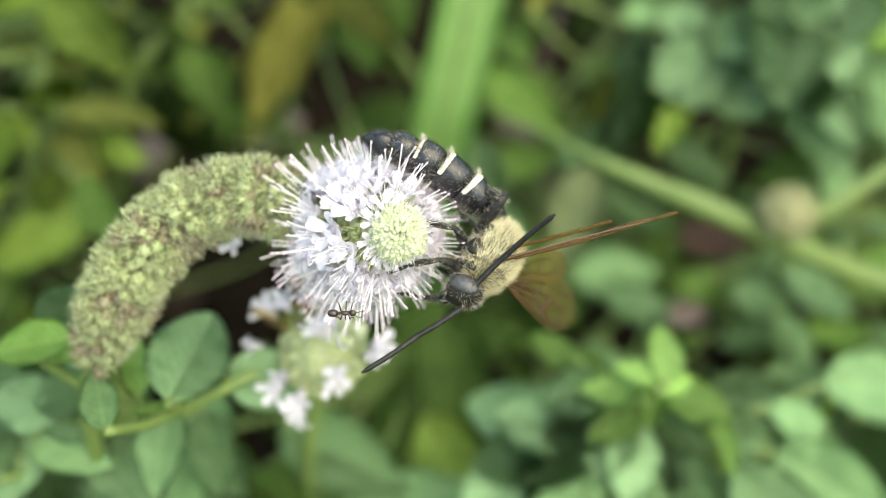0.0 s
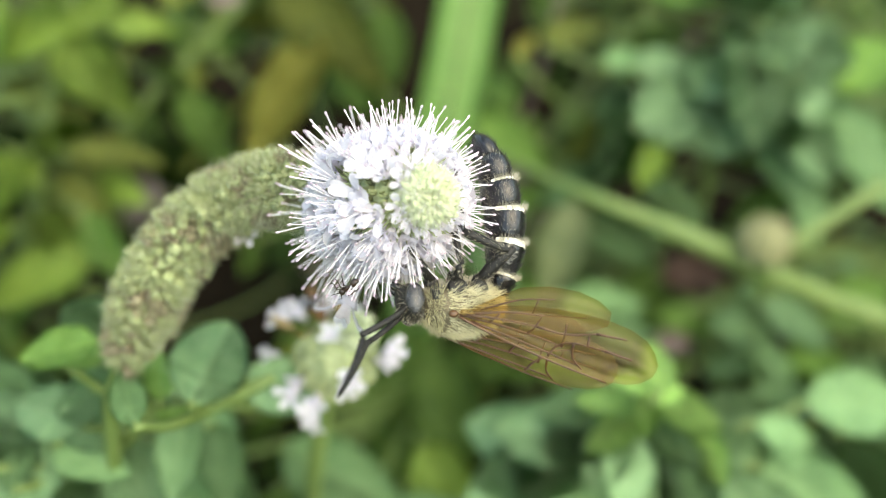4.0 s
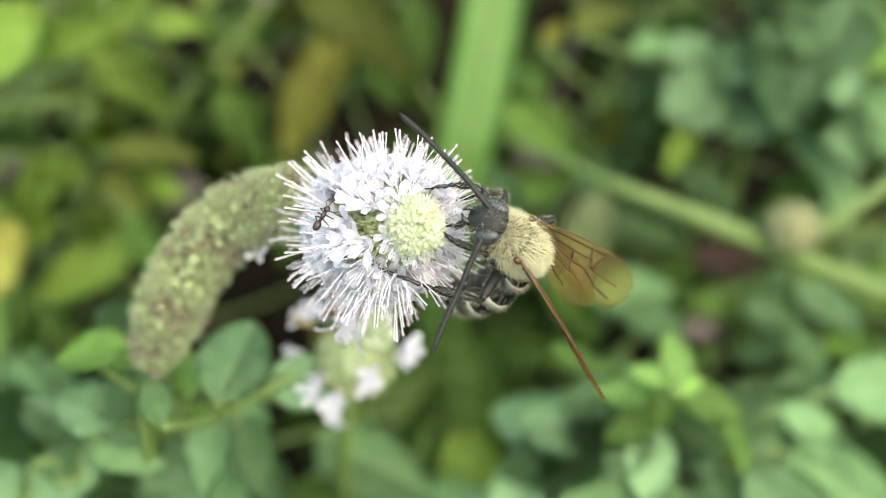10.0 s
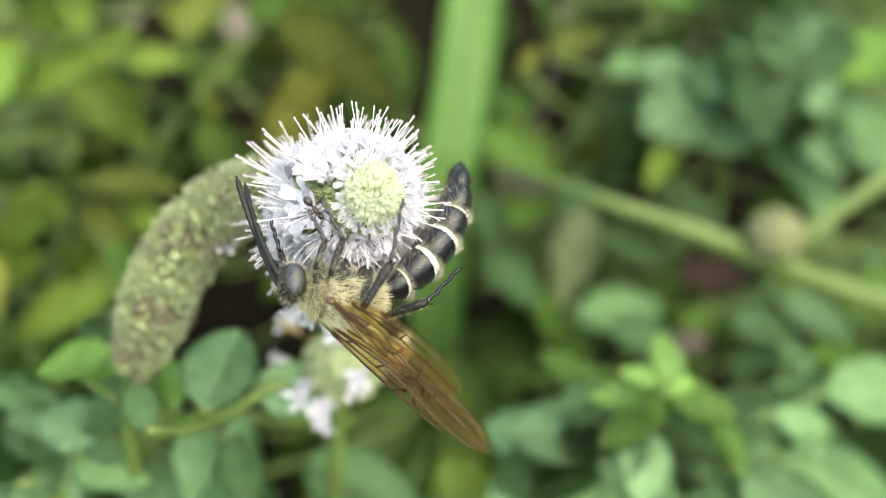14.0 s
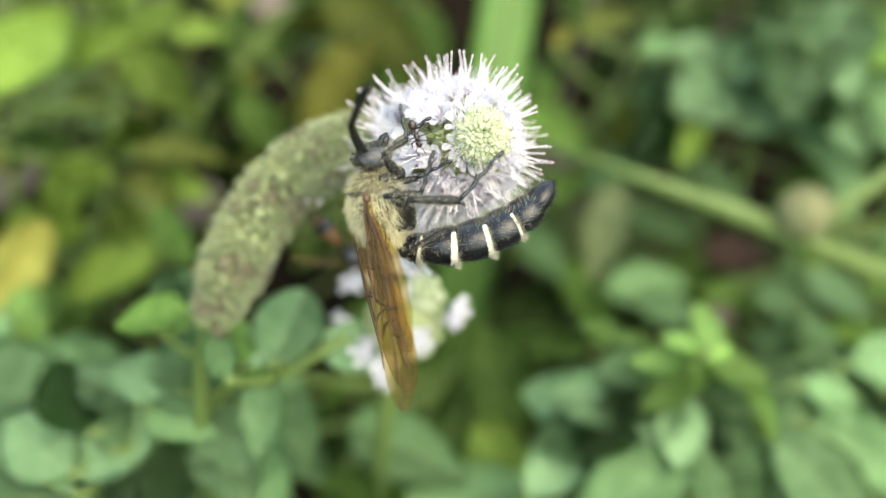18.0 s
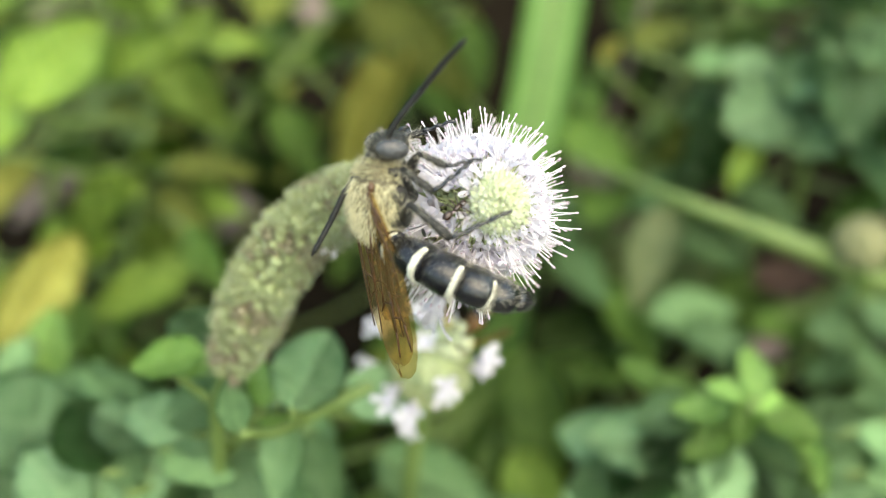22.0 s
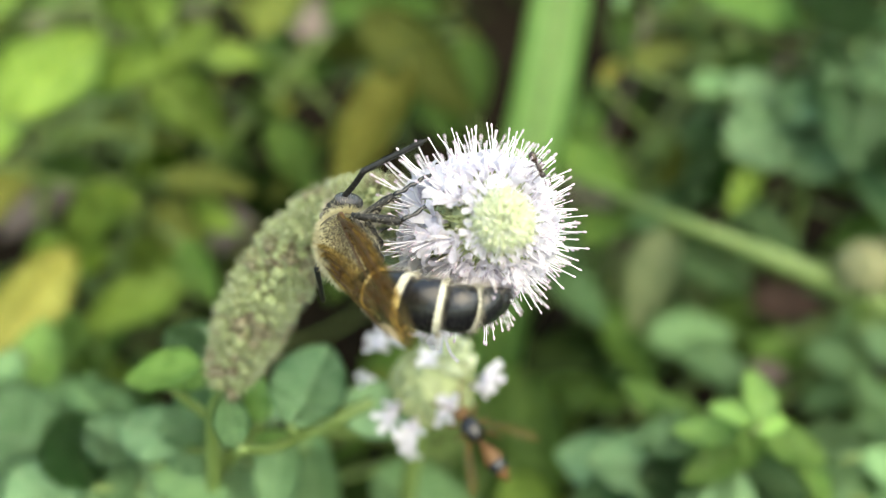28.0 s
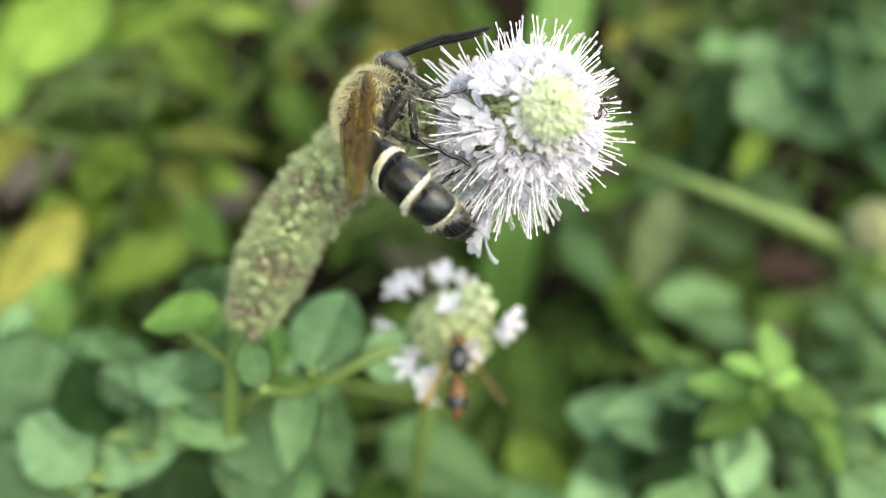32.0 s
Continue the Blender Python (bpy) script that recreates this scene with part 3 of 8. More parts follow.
plant("corner_mint", "mint sprig with pale veined leaves low among the others", "plant", floor_below(-0.4425, -0.3325, 0.14), [
    spot(-0.4425, -0.3325, 0.14), spot(-0.4128, -0.2671, 0.118), spot(-0.3771, -0.2135, 0.106)], [
    ("silver", -0.4306, -0.2611, 0.11, 15.0, 150, 0, 0),
    ("mint", -0.4544, -0.1540, 0.115, 11.6, 95, 0, 0),
    ("bright", -0.3771, -0.2611, 0.107, 8.3, -40, 0, 0),
    ("mint", -0.3295, -0.1897, 0.112, 11.3, -10, 0, 0),
    ("green", -0.4306, -0.1065, 0.128, 12.9, 110, 0, 0),
    ("green", -0.2998, -0.1897, 0.12, 11.4, -60, 0, 0),
])

plant("straggling_stem", "thin olive stem leaning through the herbs", "plant", floor_below(-0.2879, 0.0660, 0.19), [
    spot(-0.2879, 0.0660, 0.19), spot(-0.2700, 0.1433, 0.18), spot(-0.2165, 0.2028, 0.175), spot(-0.1332, 0.2861, 0.17)], [
    ("olive", -0.2106, 0.1850, 0.172, 8.2, 60, 0, 0),
    ("lime", -0.1689, 0.2504, 0.17, 9.1, 20, 0, 0),
], 0.001, "olive")
plant("straggling_stem", "thin olive stem crossing behind the others", "plant", floor_below(-0.2522, 0.0125, 0.195), [
    spot(-0.2522, 0.0125, 0.195), spot(-0.2046, 0.1077, 0.185), spot(-0.1332, 0.1909, 0.178), spot(-0.0738, 0.2742, 0.172)], [
    ("green", -0.1868, 0.1493, 0.18, 9.6, -40, 0, 0),
    ("olive", -0.0975, 0.2266, 0.174, 9.3, 120, 0, 0),
], 0.0009, "olive")
plant("straggling_stem", "bent green stem with a few narrow leaves", "plant", floor_below(0.0690, 0.0125, 0.195), [
    spot(0.0690, 0.0125, 0.195), spot(0.0095, 0.1493, 0.18), spot(-0.0500, 0.2088, 0.172), spot(-0.1154, 0.2742, 0.165)], [
    ("long", -0.0262, 0.1731, 0.175, 13.5, -50, 0, 0),
    ("olive", -0.0797, 0.2504, 0.168, 12.0, -30, 0, 0),
], 0.0011, "stalk")
plant("straggling_stem", "dry brownish stem leaning through the herbs", "plant", floor_below(0.1344, 0.0125, 0.19), [
    spot(0.1344, 0.0125, 0.19), spot(0.1761, 0.0958, 0.178), spot(0.2474, 0.1790, 0.17), spot(0.3247, 0.2504, 0.164)], [
    ("olive", 0.2117, 0.1493, 0.172, 8.2, 100, 0, 0),
], 0.0011, "dusty")
plant("straggling_stem", "dry brownish stem standing in the gap", "plant", floor_below(0.1047, -0.0113, 0.2), [
    spot(0.1047, -0.0113, 0.2), spot(0.1225, 0.1077, 0.19), spot(0.1552, 0.2088, 0.18), spot(0.1761, 0.2980, 0.175)], [
    ("green", 0.1404, 0.1433, 0.185, 8.8, 60, 0, 0),
], 0.0008, "dusty")
plant("straggling_stem", "thin green stem running low through the herbs", "plant", floor_below(0.1582, -0.1540, 0.18), [
    spot(0.1582, -0.1540, 0.18), spot(0.2355, -0.0886, 0.17), spot(0.3247, -0.0470, 0.165), spot(0.4663, -0.0172, 0.16)], [
    ("mint", 0.2772, -0.0708, 0.165, 7.9, 80, 0, 0),
    ("mint", 0.3842, -0.0351, 0.16, 8.6, 60, 0, 0),
], 0.0009, "stalk")
plant("straggling_stem", "thin pale stem between the yellow-green leaves", "plant", floor_below(-0.4306, -0.1065, 0.19), [
    spot(-0.4306, -0.1065, 0.19), spot(-0.3652, 0.0125, 0.175), spot(-0.3414, 0.1136, 0.168), spot(-0.2700, 0.2266, 0.165)], [
    ("lime", -0.3771, 0.0660, 0.17, 8.1, 160, 0, 0),
], 0.0008, "olive")


def thicket(name, label, kinds, seed, count, u0, u1, v0, v1, d0, d1, sizes):
    """A herb whose many leaves fill a stretch of the undergrowth; some places stay open and dark."""
    rnd = random.Random(seed)
    gaps = ((-0.401, 0.262, 0.030), (-0.416, 0.179, 0.030), (-0.270, 0.191, 0.036), (-0.181, 0.185, 0.033), (-0.249, 0.117, 0.039), (-0.246, 0.066, 0.042), (-0.324, -0.035, 0.021), (-0.181, -0.071, 0.059), (-0.127, -0.225, 0.042), (0.179, 0.197, 0.045), (0.331, 0.093, 0.036), (0.360, 0.054, 0.027), (0.230, -0.102, 0.030), (0.313, -0.121, 0.027), (-0.056, 0.131, 0.045), (-0.133, 0.239, 0.024), (-0.199, -0.166, 0.024), (-0.115, -0.249, 0.036), (0.069, 0.090, 0.027), (0.325, -0.008, 0.036), (-0.448, -0.124, 0.030), (-0.270, -0.148, 0.018))
    leaves = []
    while len(leaves) < count:
        u, v = rnd.uniform(u0, u1), rnd.uniform(v0, v1)
        if any(math.hypot(u - a, v - b) < r for a, b, r in gaps):
            continue
        leaves.append((rnd.choice(kinds), u, v, rnd.uniform(d0, d1), rnd.uniform(*sizes), rnd.uniform(0, 360), rnd.gauss(-5, 26), rnd.gauss(0, 26)))
    um, vm = (u0 + u1) / 2, (v0 + v1) / 2
    plant(name, label, "plant", floor_below(um, vm, d1), [spot(um, vm, d1 * 1.02), spot(um * 1.02, vm + (v1 - v0) * 0.3, (d0 + d1) / 2)], leaves, 0.0008)

# dark leaves among these carry painted shade, to deepen the gaps
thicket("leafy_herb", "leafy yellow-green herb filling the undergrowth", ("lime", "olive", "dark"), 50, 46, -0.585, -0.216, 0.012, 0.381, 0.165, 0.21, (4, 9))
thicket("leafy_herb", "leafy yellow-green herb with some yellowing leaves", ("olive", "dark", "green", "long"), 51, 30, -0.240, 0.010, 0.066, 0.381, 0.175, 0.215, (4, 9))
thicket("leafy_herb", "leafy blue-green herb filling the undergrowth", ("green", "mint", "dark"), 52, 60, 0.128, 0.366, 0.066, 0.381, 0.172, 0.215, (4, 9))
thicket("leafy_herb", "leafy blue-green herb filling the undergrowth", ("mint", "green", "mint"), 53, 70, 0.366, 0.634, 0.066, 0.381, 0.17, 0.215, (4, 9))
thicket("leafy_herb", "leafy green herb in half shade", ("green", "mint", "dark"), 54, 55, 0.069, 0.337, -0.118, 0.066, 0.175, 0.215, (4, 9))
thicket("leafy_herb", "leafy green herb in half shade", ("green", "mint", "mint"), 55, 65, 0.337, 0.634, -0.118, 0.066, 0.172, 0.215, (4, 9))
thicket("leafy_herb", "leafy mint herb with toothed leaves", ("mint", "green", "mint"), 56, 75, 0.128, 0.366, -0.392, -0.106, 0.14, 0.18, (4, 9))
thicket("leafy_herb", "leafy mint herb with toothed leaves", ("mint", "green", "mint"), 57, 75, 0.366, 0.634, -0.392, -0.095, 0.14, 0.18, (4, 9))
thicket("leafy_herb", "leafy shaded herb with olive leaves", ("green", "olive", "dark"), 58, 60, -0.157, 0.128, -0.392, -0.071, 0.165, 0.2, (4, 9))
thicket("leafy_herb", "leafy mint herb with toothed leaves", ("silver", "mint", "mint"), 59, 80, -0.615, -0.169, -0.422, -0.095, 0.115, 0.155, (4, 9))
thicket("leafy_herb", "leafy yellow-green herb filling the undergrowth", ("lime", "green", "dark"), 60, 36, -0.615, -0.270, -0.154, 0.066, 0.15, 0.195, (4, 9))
thicket("leafy_herb", "leafy herb between the stems, most leaves coloured dark for shade", ("dark", "green", "dark"), 61, 24, -0.270, 0.128, -0.106, 0.114, 0.185, 0.22, (4, 9))

# the broad blade of grass
bm = bmesh.new()
run = spline([spot(0.0095, -0.2731, 0.235), spot(0.0202, -0.0946, 0.19), spot(0.0345, 0.0660, 0.16), spot(0.0571, 0.1850, 0.152), spot(0.0821, 0.3337, 0.150), spot(0.0988, 0.4587, 0.152)], 8)
across = SIGHT.to_3x3() @ Vector((1, 0, -0.15)).normalized()
ring = []
for k, q in enumerate(run):
    w = 0.0052 * min(1, 0.6 + 0.06 * k) * (1 - max(0, k - 30) / 12)
    ring.append([bm.verts.new(q + across * w * s + SIGHT.to_3x3() @ Vector((0, 0, -0.0009 * (1 - abs(s))))) for s in (-1, -0.5, 0, 0.5, 1)])
for a, b in zip(ring, ring[1:]):
    for i in range(4):
        bm.faces.new((a[i], a[i + 1], b[i + 1], b[i]))
bmesh.ops.solidify(bm, geom=bm.faces[:], thickness=0.0003)
grass = tagged(new("grass_blade"), "broad smooth pale green blade of grass", "grass")
part("blade", bm, M["blade"], grass)
bm = bmesh.new()
tube(bm, [q + SIGHT.to_3x3() @ Vector((0, 0, -0.0006)) for q in run], 0.00045, 6)
part("midrib", bm, M["stalk"], grass, "raised midrib")

# the slanting stalk with its seed head
stalk_root = floor_below(0.4664, -0.1065, 0.142)
herb = tagged(new("seed_stalk"), "slanting green stalk with a round straw-coloured seed head", "plant")
herb.location = stalk_root
bm = bmesh.new()
tube(bm, [p - stalk_root for p in spline([stalk_root - Vector((0, 0, 0.003)), spot(0.6639, -0.1184, 0.1596), spot(0.4664, -0.0351, 0.1425), spot(0.3664, 0.0065, 0.1368), spot(0.2772, 0.0422, 0.1368), spot(0.2058, 0.0690, 0.1391), spot(0.1642, 0.0869, 0.1448), spot(0.1196, 0.1065, 0.1528), spot(0.0720, 0.1243, 0.1619)], 8)],
     [0.0020] * 16 + [0.0017] * 16 + [0.0013 - 0.00003 * k for k in range(33)], 10)
part("stem", bm, M["stalk"], herb)
bm = bmesh.new()
tube(bm, [p - stalk_root for p in spline([spot(0.3902, -0.0065, 0.1368), spot(0.4200, 0.0155, 0.1357), spot(0.4676, 0.0482, 0.1345), spot(0.5330, 0.0898, 0.1345)], 6)], 0.0012, 8)
part("side_stem", bm, M["stalk"], herb)
bm = bmesh.new()
rnd = random.Random(8)
head = spot(0.3974, 0.0232, 0.1334) - stalk_root
blob(bm, Matrix.Translation(head) @ Matrix.Diagonal((0.0036, 0.0036, 0.0034, 1)))
for _ in range(90):
    w = Vector((rnd.gauss(0, 1), rnd.gauss(0, 1), rnd.gauss(0, 1))).normalized()
    blob(bm, Matrix.Translation(head + w * 0.0036) @ Matrix.Diagonal((0.0007, 0.0007, 0.0006, 1)), 4, 6)
tube(bm, [head, spot(0.3873, -0.0042, 0.1368) - stalk_root], 0.0007, 6)
tagged(part("seed_head", bm, M["pod"], herb, "round straw-coloured dry seed head"), kind="stuff")


# ---- florets ----
def floret_mesh():
    """A four-lobed corolla on a short tube, opening along +z."""
    bm = bmesh.new()
    tube(bm, [(0, 0, 0), (0, 0, 0.0012), (0, 0, 0.0017)], [0.00035, 0.0005, 0.0008], 8)
    for k in range(4):
        turn = pose(0, 0, 0, 0, 0, 90 * k + 12 * math.sin(k * 5.0))
        size = (1.15, 0.9, 1.0, 0.9)[k]
        rows = []
        for x, w, z in ((0.0003, 0.0003, 0.0014), (0.0007, 0.00046, 0.0020), (0.0011, 0.00058, 0.0024), (0.0015, 0.00050, 0.0026), (0.0017, 0.00024, 0.0026)):
            rows.append([bm.verts.new(turn @ Vector((x * size, q * w * size, z + abs(q) * 0.00022 - (0.00012 if x > 0.0018 and q == 0 else 0)))) for q in (-1, -0.5, 0, 0.5, 1)])
        for a, b in zip(rows, rows[1:]):
            for i in range(4):
                bm.faces.new((a[i], b[i], b[i + 1], a[i + 1]))
    me = bpy.data.meshes.new("floret")
    bm.to_mesh(me)
    bm.free()
    me.materials.append(M["petal"])
    me.polygons.foreach_set("use_smooth", [True] * len(me.polygons))
    return me


def stamen_mesh(bow):
    """A thin, slightly bowed stamen along +z with a dark tip, 1 mm long."""
    bm = bmesh.new()
    tip = Vector((bow * 0.25, 0, 0.001))
    tube(bm, [Vector((0, 0, 0)), Vector((bow * 0.05, 0, 0.0005)), tip], [0.000045, 0.00004, 0.000036], 5)
    blob(bm, Matrix.Translation(tip) @ Matrix.Diagonal((0.000085, 0.000085, 0.000045, 1)), 4, 6, 1)
    me = bpy.data.meshes.new("stamen")
    bm.to_mesh(me)
    bm.free()
    me.materials.append(M["filament"])
    me.materials.append(M["anther"])
    return me


def calyx_mesh():
    """A small five-toothed green cup along +z."""
    bm = bmesh.new()
    tube(bm, [(0, 0, 0), (0, 0, 0.0008), (0, 0, 0.0016)], [0.0003, 0.00062, 0.0006], 8)
    for k in range(5):
        a = 2 * math.pi * k / 5
        tube(bm, [Vector((math.cos(a) * 0.0005, math.sin(a) * 0.0005, 0.0014)), Vector((math.cos(a) * 0.0007, math.sin(a) * 0.0007, 0.0024))], [0.0002, 0.00003], 4)
    me = bpy.data.meshes.new("calyx")
    bm.to_mesh(me)
    bm.free()
    me.materials.append(M["calyx"])
    me.polygons.foreach_set("use_smooth", [True] * len(me.polygons))
    return me


FLORET, CALYX, STAMENS = floret_mesh(), calyx_mesh(), [stamen_mesh(b) for b in (-0.0008, 0.0, 0.0004, 0.0009)]


def stamens_of(f, rnd, count=5, reach=1.0):
    """Stamens and style of one floret, each a part of it."""
    for k in range(count):
        a = 360 * (k + rnd.random() * 0.7) / count
        size = rnd.uniform(1.7, 3.9) * reach
        piece("stamen", rnd.choice(STAMENS), f, pose(0, 0, 0.0008, 0, 0, a) @ pose(0, 0, 0, 0, rnd.uniform(3, 27), rnd.uniform(0, 360)) @ Matrix.Diagonal((1.15, 1.15, size, 1)))


HUSK = CALYX.copy()
HUSK.materials[0] = M["spike"]


def facing(p, way, spin=0.0, size=1.0):
    """The pose at p whose z axis points along way."""
    return Matrix.Translation(p) @ Vector(way).to_track_quat("Z", "Y").to_matrix().to_4x4() @ pose(0, 0, 0, 0, 0, spin) @ Matrix.Scale(size, 4)


# ---- the flower head: its own space has z along the spike towards the tip, which is the origin ----
AXIS = (SIGHT.to_3x3() @ Vector((0.36, 0.0, 0.93))).normalized()
TIP = SIGHT @ Vector((-0.00118, 0.00263, -0.06000))
flower = tagged(new("mint_flower_head"), "round white mint flower head with protruding stamens and green tip", "flower")
HEAD = facing(TIP, AXIS)
flower.matrix_basis = HEAD
rnd = random.Random(21)
bm = bmesh.new()
tube(bm, [Vector((0, 0, z)) for z in (-0.0175, -0.013, -0.008, -0.004, -0.0022)], [0.0019, 0.0021, 0.0022, 0.0019, 0.0015], 14)
part("core", bm, M["calyx"], flower)
bm = bmesh.new()
for k in range(240):
    z = 1 - 1.25 * (k + 0.5) / 240
    a = k * 2.39996
    r = math.sqrt(max(0, 1 - z * z)) if z > 0 else 1.0
    w = Vector((r * math.cos(a), r * math.sin(a), max(z, -0.1))).normalized()
    c = Vector((r * math.cos(a) * 0.00175, r * math.sin(a) * 0.00175, -0.0018 + z * 0.0018)) * 1.0
    c = c + w * rnd.gauss(0, 0.00012)
    blob(bm, facing(c, w) @ Matrix.Diagonal((rnd.uniform(0.00020, 0.00032), rnd.uniform(0.00020, 0.00030), rnd.uniform(0.0003, 0.00042), 1)), 4, 6)
    tube(bm, [c, c + w * rnd.uniform(0.0003, 0.0005) + Vector((rnd.gauss(0, 0.00012), rnd.gauss(0, 0.00012), 0))], [0.00010, 0.00004], 4)
part("bud_tip", bm, M["bud"], flower, "pale green knob of unopened buds")
bm = bmesh.new()
for k in range(260):
    z = rnd.uniform(-0.35, 1)
    a = rnd.uniform(0, 6.283)
    r = math.sqrt(max(0, 1 - z * z)) if z > 0 else 1.0
    w = Vector((r * math.cos(a), r * math.sin(a), max(z, 0.1))).normalized()
    c = Vector((r * math.cos(a) * 0.0019, r * math.sin(a) * 0.0019, -0.0018 + z * 0.0019))
    tube(bm, [c, c + w * rnd.uniform(0.0003, 0.0008) + Vector((rnd.gauss(0, 0.0002), rnd.gauss(0, 0.0002), 0))], [0.000028, 0.000012], 3)
tagged(part("bud_down", bm, M["filament"], flower, "fine pale down between the buds"), kind="stuff")
open_way = HEAD.to_3x3().inverted() @ SIGHT.to_3x3() @ Vector((-1, 0.12, 0))      # the side where some florets have already dropped
OPEN_SIDE = math.atan2(open_way.y, open_way.x)
for ring_no, (z, r, count, up) in enumerate(((-0.0031, 0.0014, 16, 1.1), (-0.0043, 0.0020, 21, 0.66), (-0.0057, 0.0025, 25, 0.40), (-0.0072, 0.0028, 28, 0.20), (-0.0088, 0.0029, 28, 0.06), (-0.0105, 0.0029, 26, -0.04), (-0.0121, 0.0028, 22, -0.12), (-0.0136, 0.0025, 18, -0.25))):
    for k in range(count):
        a = 2 * math.pi * (k + 0.5 * (ring_no % 2) + rnd.uniform(-0.25, 0.25)) / count
        thin = math.cos(a - OPEN_SIDE) > (0.97, 0.80, 0.72, 0.80, 0.90, 0.97, 2, 2)[ring_no]
        w = Vector((math.cos(a), math.sin(a), up + rnd.gauss(0, 0.14)))
        p = Vector((math.cos(a) * r, math.sin(a) * r, z + rnd.gauss(0, 0.0003)))
        m = facing(p, w, rnd.uniform(0, 360), rnd.uniform(0.76, 1.0) * (0.58 if ring_no == 0 else 0.85 if ring_no == 1 else 1))
        piece("calyx", CALYX, flower, facing(p - w.normalized() * 0.0009, w, rnd.uniform(0, 90)))
        if thin and rnd.random() < 0.6:
            continue
        f = piece("floret", FLORET, flower, m)
        if rnd.random() < 0.9:
            stamens_of(f, rnd, rnd.choice((5, 5, 6)), 1.24)
# one floret hangs loose under the head
loose = HEAD.inverted() @ (TIP + SIGHT.to_3x3() @ Vector((-0.0052, -0.0058, -0.011)))
piece("floret", FLORET, flower, facing(loose, HEAD.inverted().to_3x3() @ SIGHT.to_3x3() @ Vector((-0.5, -1, 0.2)), 20, 1.2))

# ---- the arched, withered spike that carries it, in pieces that sway ----
ARCH = spline([spot(-0.2701, -0.3623, 0.12), spot(-0.3070, -0.1898, 0.092), spot(-0.2986, -0.1214, 0.0845), spot(-0.2808, -0.0660, 0.0820), spot(-0.2540, -0.0095, 0.0800), spot(-0.2136, 0.0345, 0.0785), spot(-0.1737, 0.0529, 0.0768), spot(-0.1392, 0.0541, 0.0745), TIP - AXIS * 0.0165], 8)
spike_root = floor_below(-0.2701, -0.3623, 0.12)
spike = tagged(new("withered_mint_spike"), "arched hairy green-brown spike of withered mint whorls", "plant stem")
spike.location = spike_root
bm = bmesh.new()
low = [spike_root - Vector((0, 0, 0.003)), *ARCH[:22]]
tube(bm, [p - spike_root for p in low], 0.0008, 10)
part("stem", bm, M["stalk"], spike)
SEGMENTS = []
whorls = ARCH[16:]
per = 6
rnd = random.Random(5)
for s in range(0, len(whorls) - 1, per):
    run = whorls[s:s + per + 2]
    seg = piece("whorl", None, spike, Matrix.Translation(-spike_root))
    bm = bmesh.new()
    girth = [min(1.0, 0.5 + 0.09 * (s + k)) for k in range(len(run))]
    tube(bm, run, [0.0018 * g for g in girth], 12)
    part("core", bm, M["spike"], seg)
    bm = bmesh.new()
    for k in range(len(run) - 1):
        way = (run[k + 1] - run[k]).normalized()
        side = way.orthogonal().normalized()
        for j in range(26):
            w = Matrix.Rotation(2 * math.pi * (j + rnd.random()) / 13, 3, way) @ side
            c = run[k].lerp(run[k + 1], rnd.random()) + w * rnd.uniform(0.0013, 0.0018) * girth[k]
            m = facing(c, w + way * rnd.uniform(0.2, 0.9), rnd.uniform(0, 90), rnd.uniform(0.50, 0.82))
            husk = noise.noise(c * 420) + rnd.gauss(0, 0.15) > 0.22
            if j < 6:
                piece("old_calyx", HUSK if husk else CALYX, seg, m)
            else:
                copy = bmesh.new()
                copy.from_mesh(CALYX)
                copy.transform(m)
                tmp = bpy.data.meshes.new("tmp")
                copy.to_mesh(tmp)
                copy.free()
                low_count = len(bm.faces)
                bm.from_mesh(tmp)
                bm.faces.ensure_lookup_table()
                mark = 1 if husk else 0
                for f in bm.faces[low_count:]:
                    f.material_index = mark
                bpy.data.meshes.remove(tmp)
    tagged(part("calyx_crust", bm, [M["calyx"], M["spike"]], seg), kind="stuff")
    bm = bmesh.new()
    for k in range(520):
        q = rnd.random() * (len(run) - 1.01)
        way = (run[int(q) + 1] - run[int(q)]).normalized()
        w = Matrix.Rotation(rnd.uniform(0, 6.283), 3, way) @ way.orthogonal().normalized()
        c = run[int(q)].lerp(run[int(q) + 1], q % 1) + w * 0.0024 * girth[int(q)]
        tube(bm, [c, c + w * rnd.uniform(0.0006, 0.0014) + way * rnd.gauss(0.0002, 0.0004)], [0.00003, 0.00001], 3)
    tagged(part("down", bm, M["down"], seg), kind="stuff")
    SEGMENTS.append((seg, (s + per / 2) / len(whorls)))
lone = piece("floret", FLORET, SEGMENTS[-2][0], facing(spot(-0.1880, 0.0065, 0.0790), SIGHT.to_3x3() @ Vector((-0.2, -0.15, 1.0)), 40, 0.6))

# ---- the second, younger flower head behind ----
second_root = floor_below(-0.0857, -0.2731, 0.10)
second = tagged(new("small_mint_flower_head"), "smaller mint flower head with scattered open white florets", "flower")
second.location = second_root
core = spot(-0.0767, -0.1184, 0.0942)
axis = (SIGHT.to_3x3() @ Vector((0.15, 0.25, 1))).normalized()
bm = bmesh.new()
tube(bm, [p - second_root for p in spline([second_root - Vector((0, 0, 0.003)), spot(-0.0857, -0.2731, 0.1284), spot(-0.0827, -0.1481, 0.1017), core], 8)], 0.0010, 8)
part("stem", bm, M["stalk"], second)
bm = bmesh.new()
rnd = random.Random(31)
blob(bm, facing(core - second_root, axis) @ Matrix.Diagonal((0.0034, 0.0034, 0.0040, 1)))
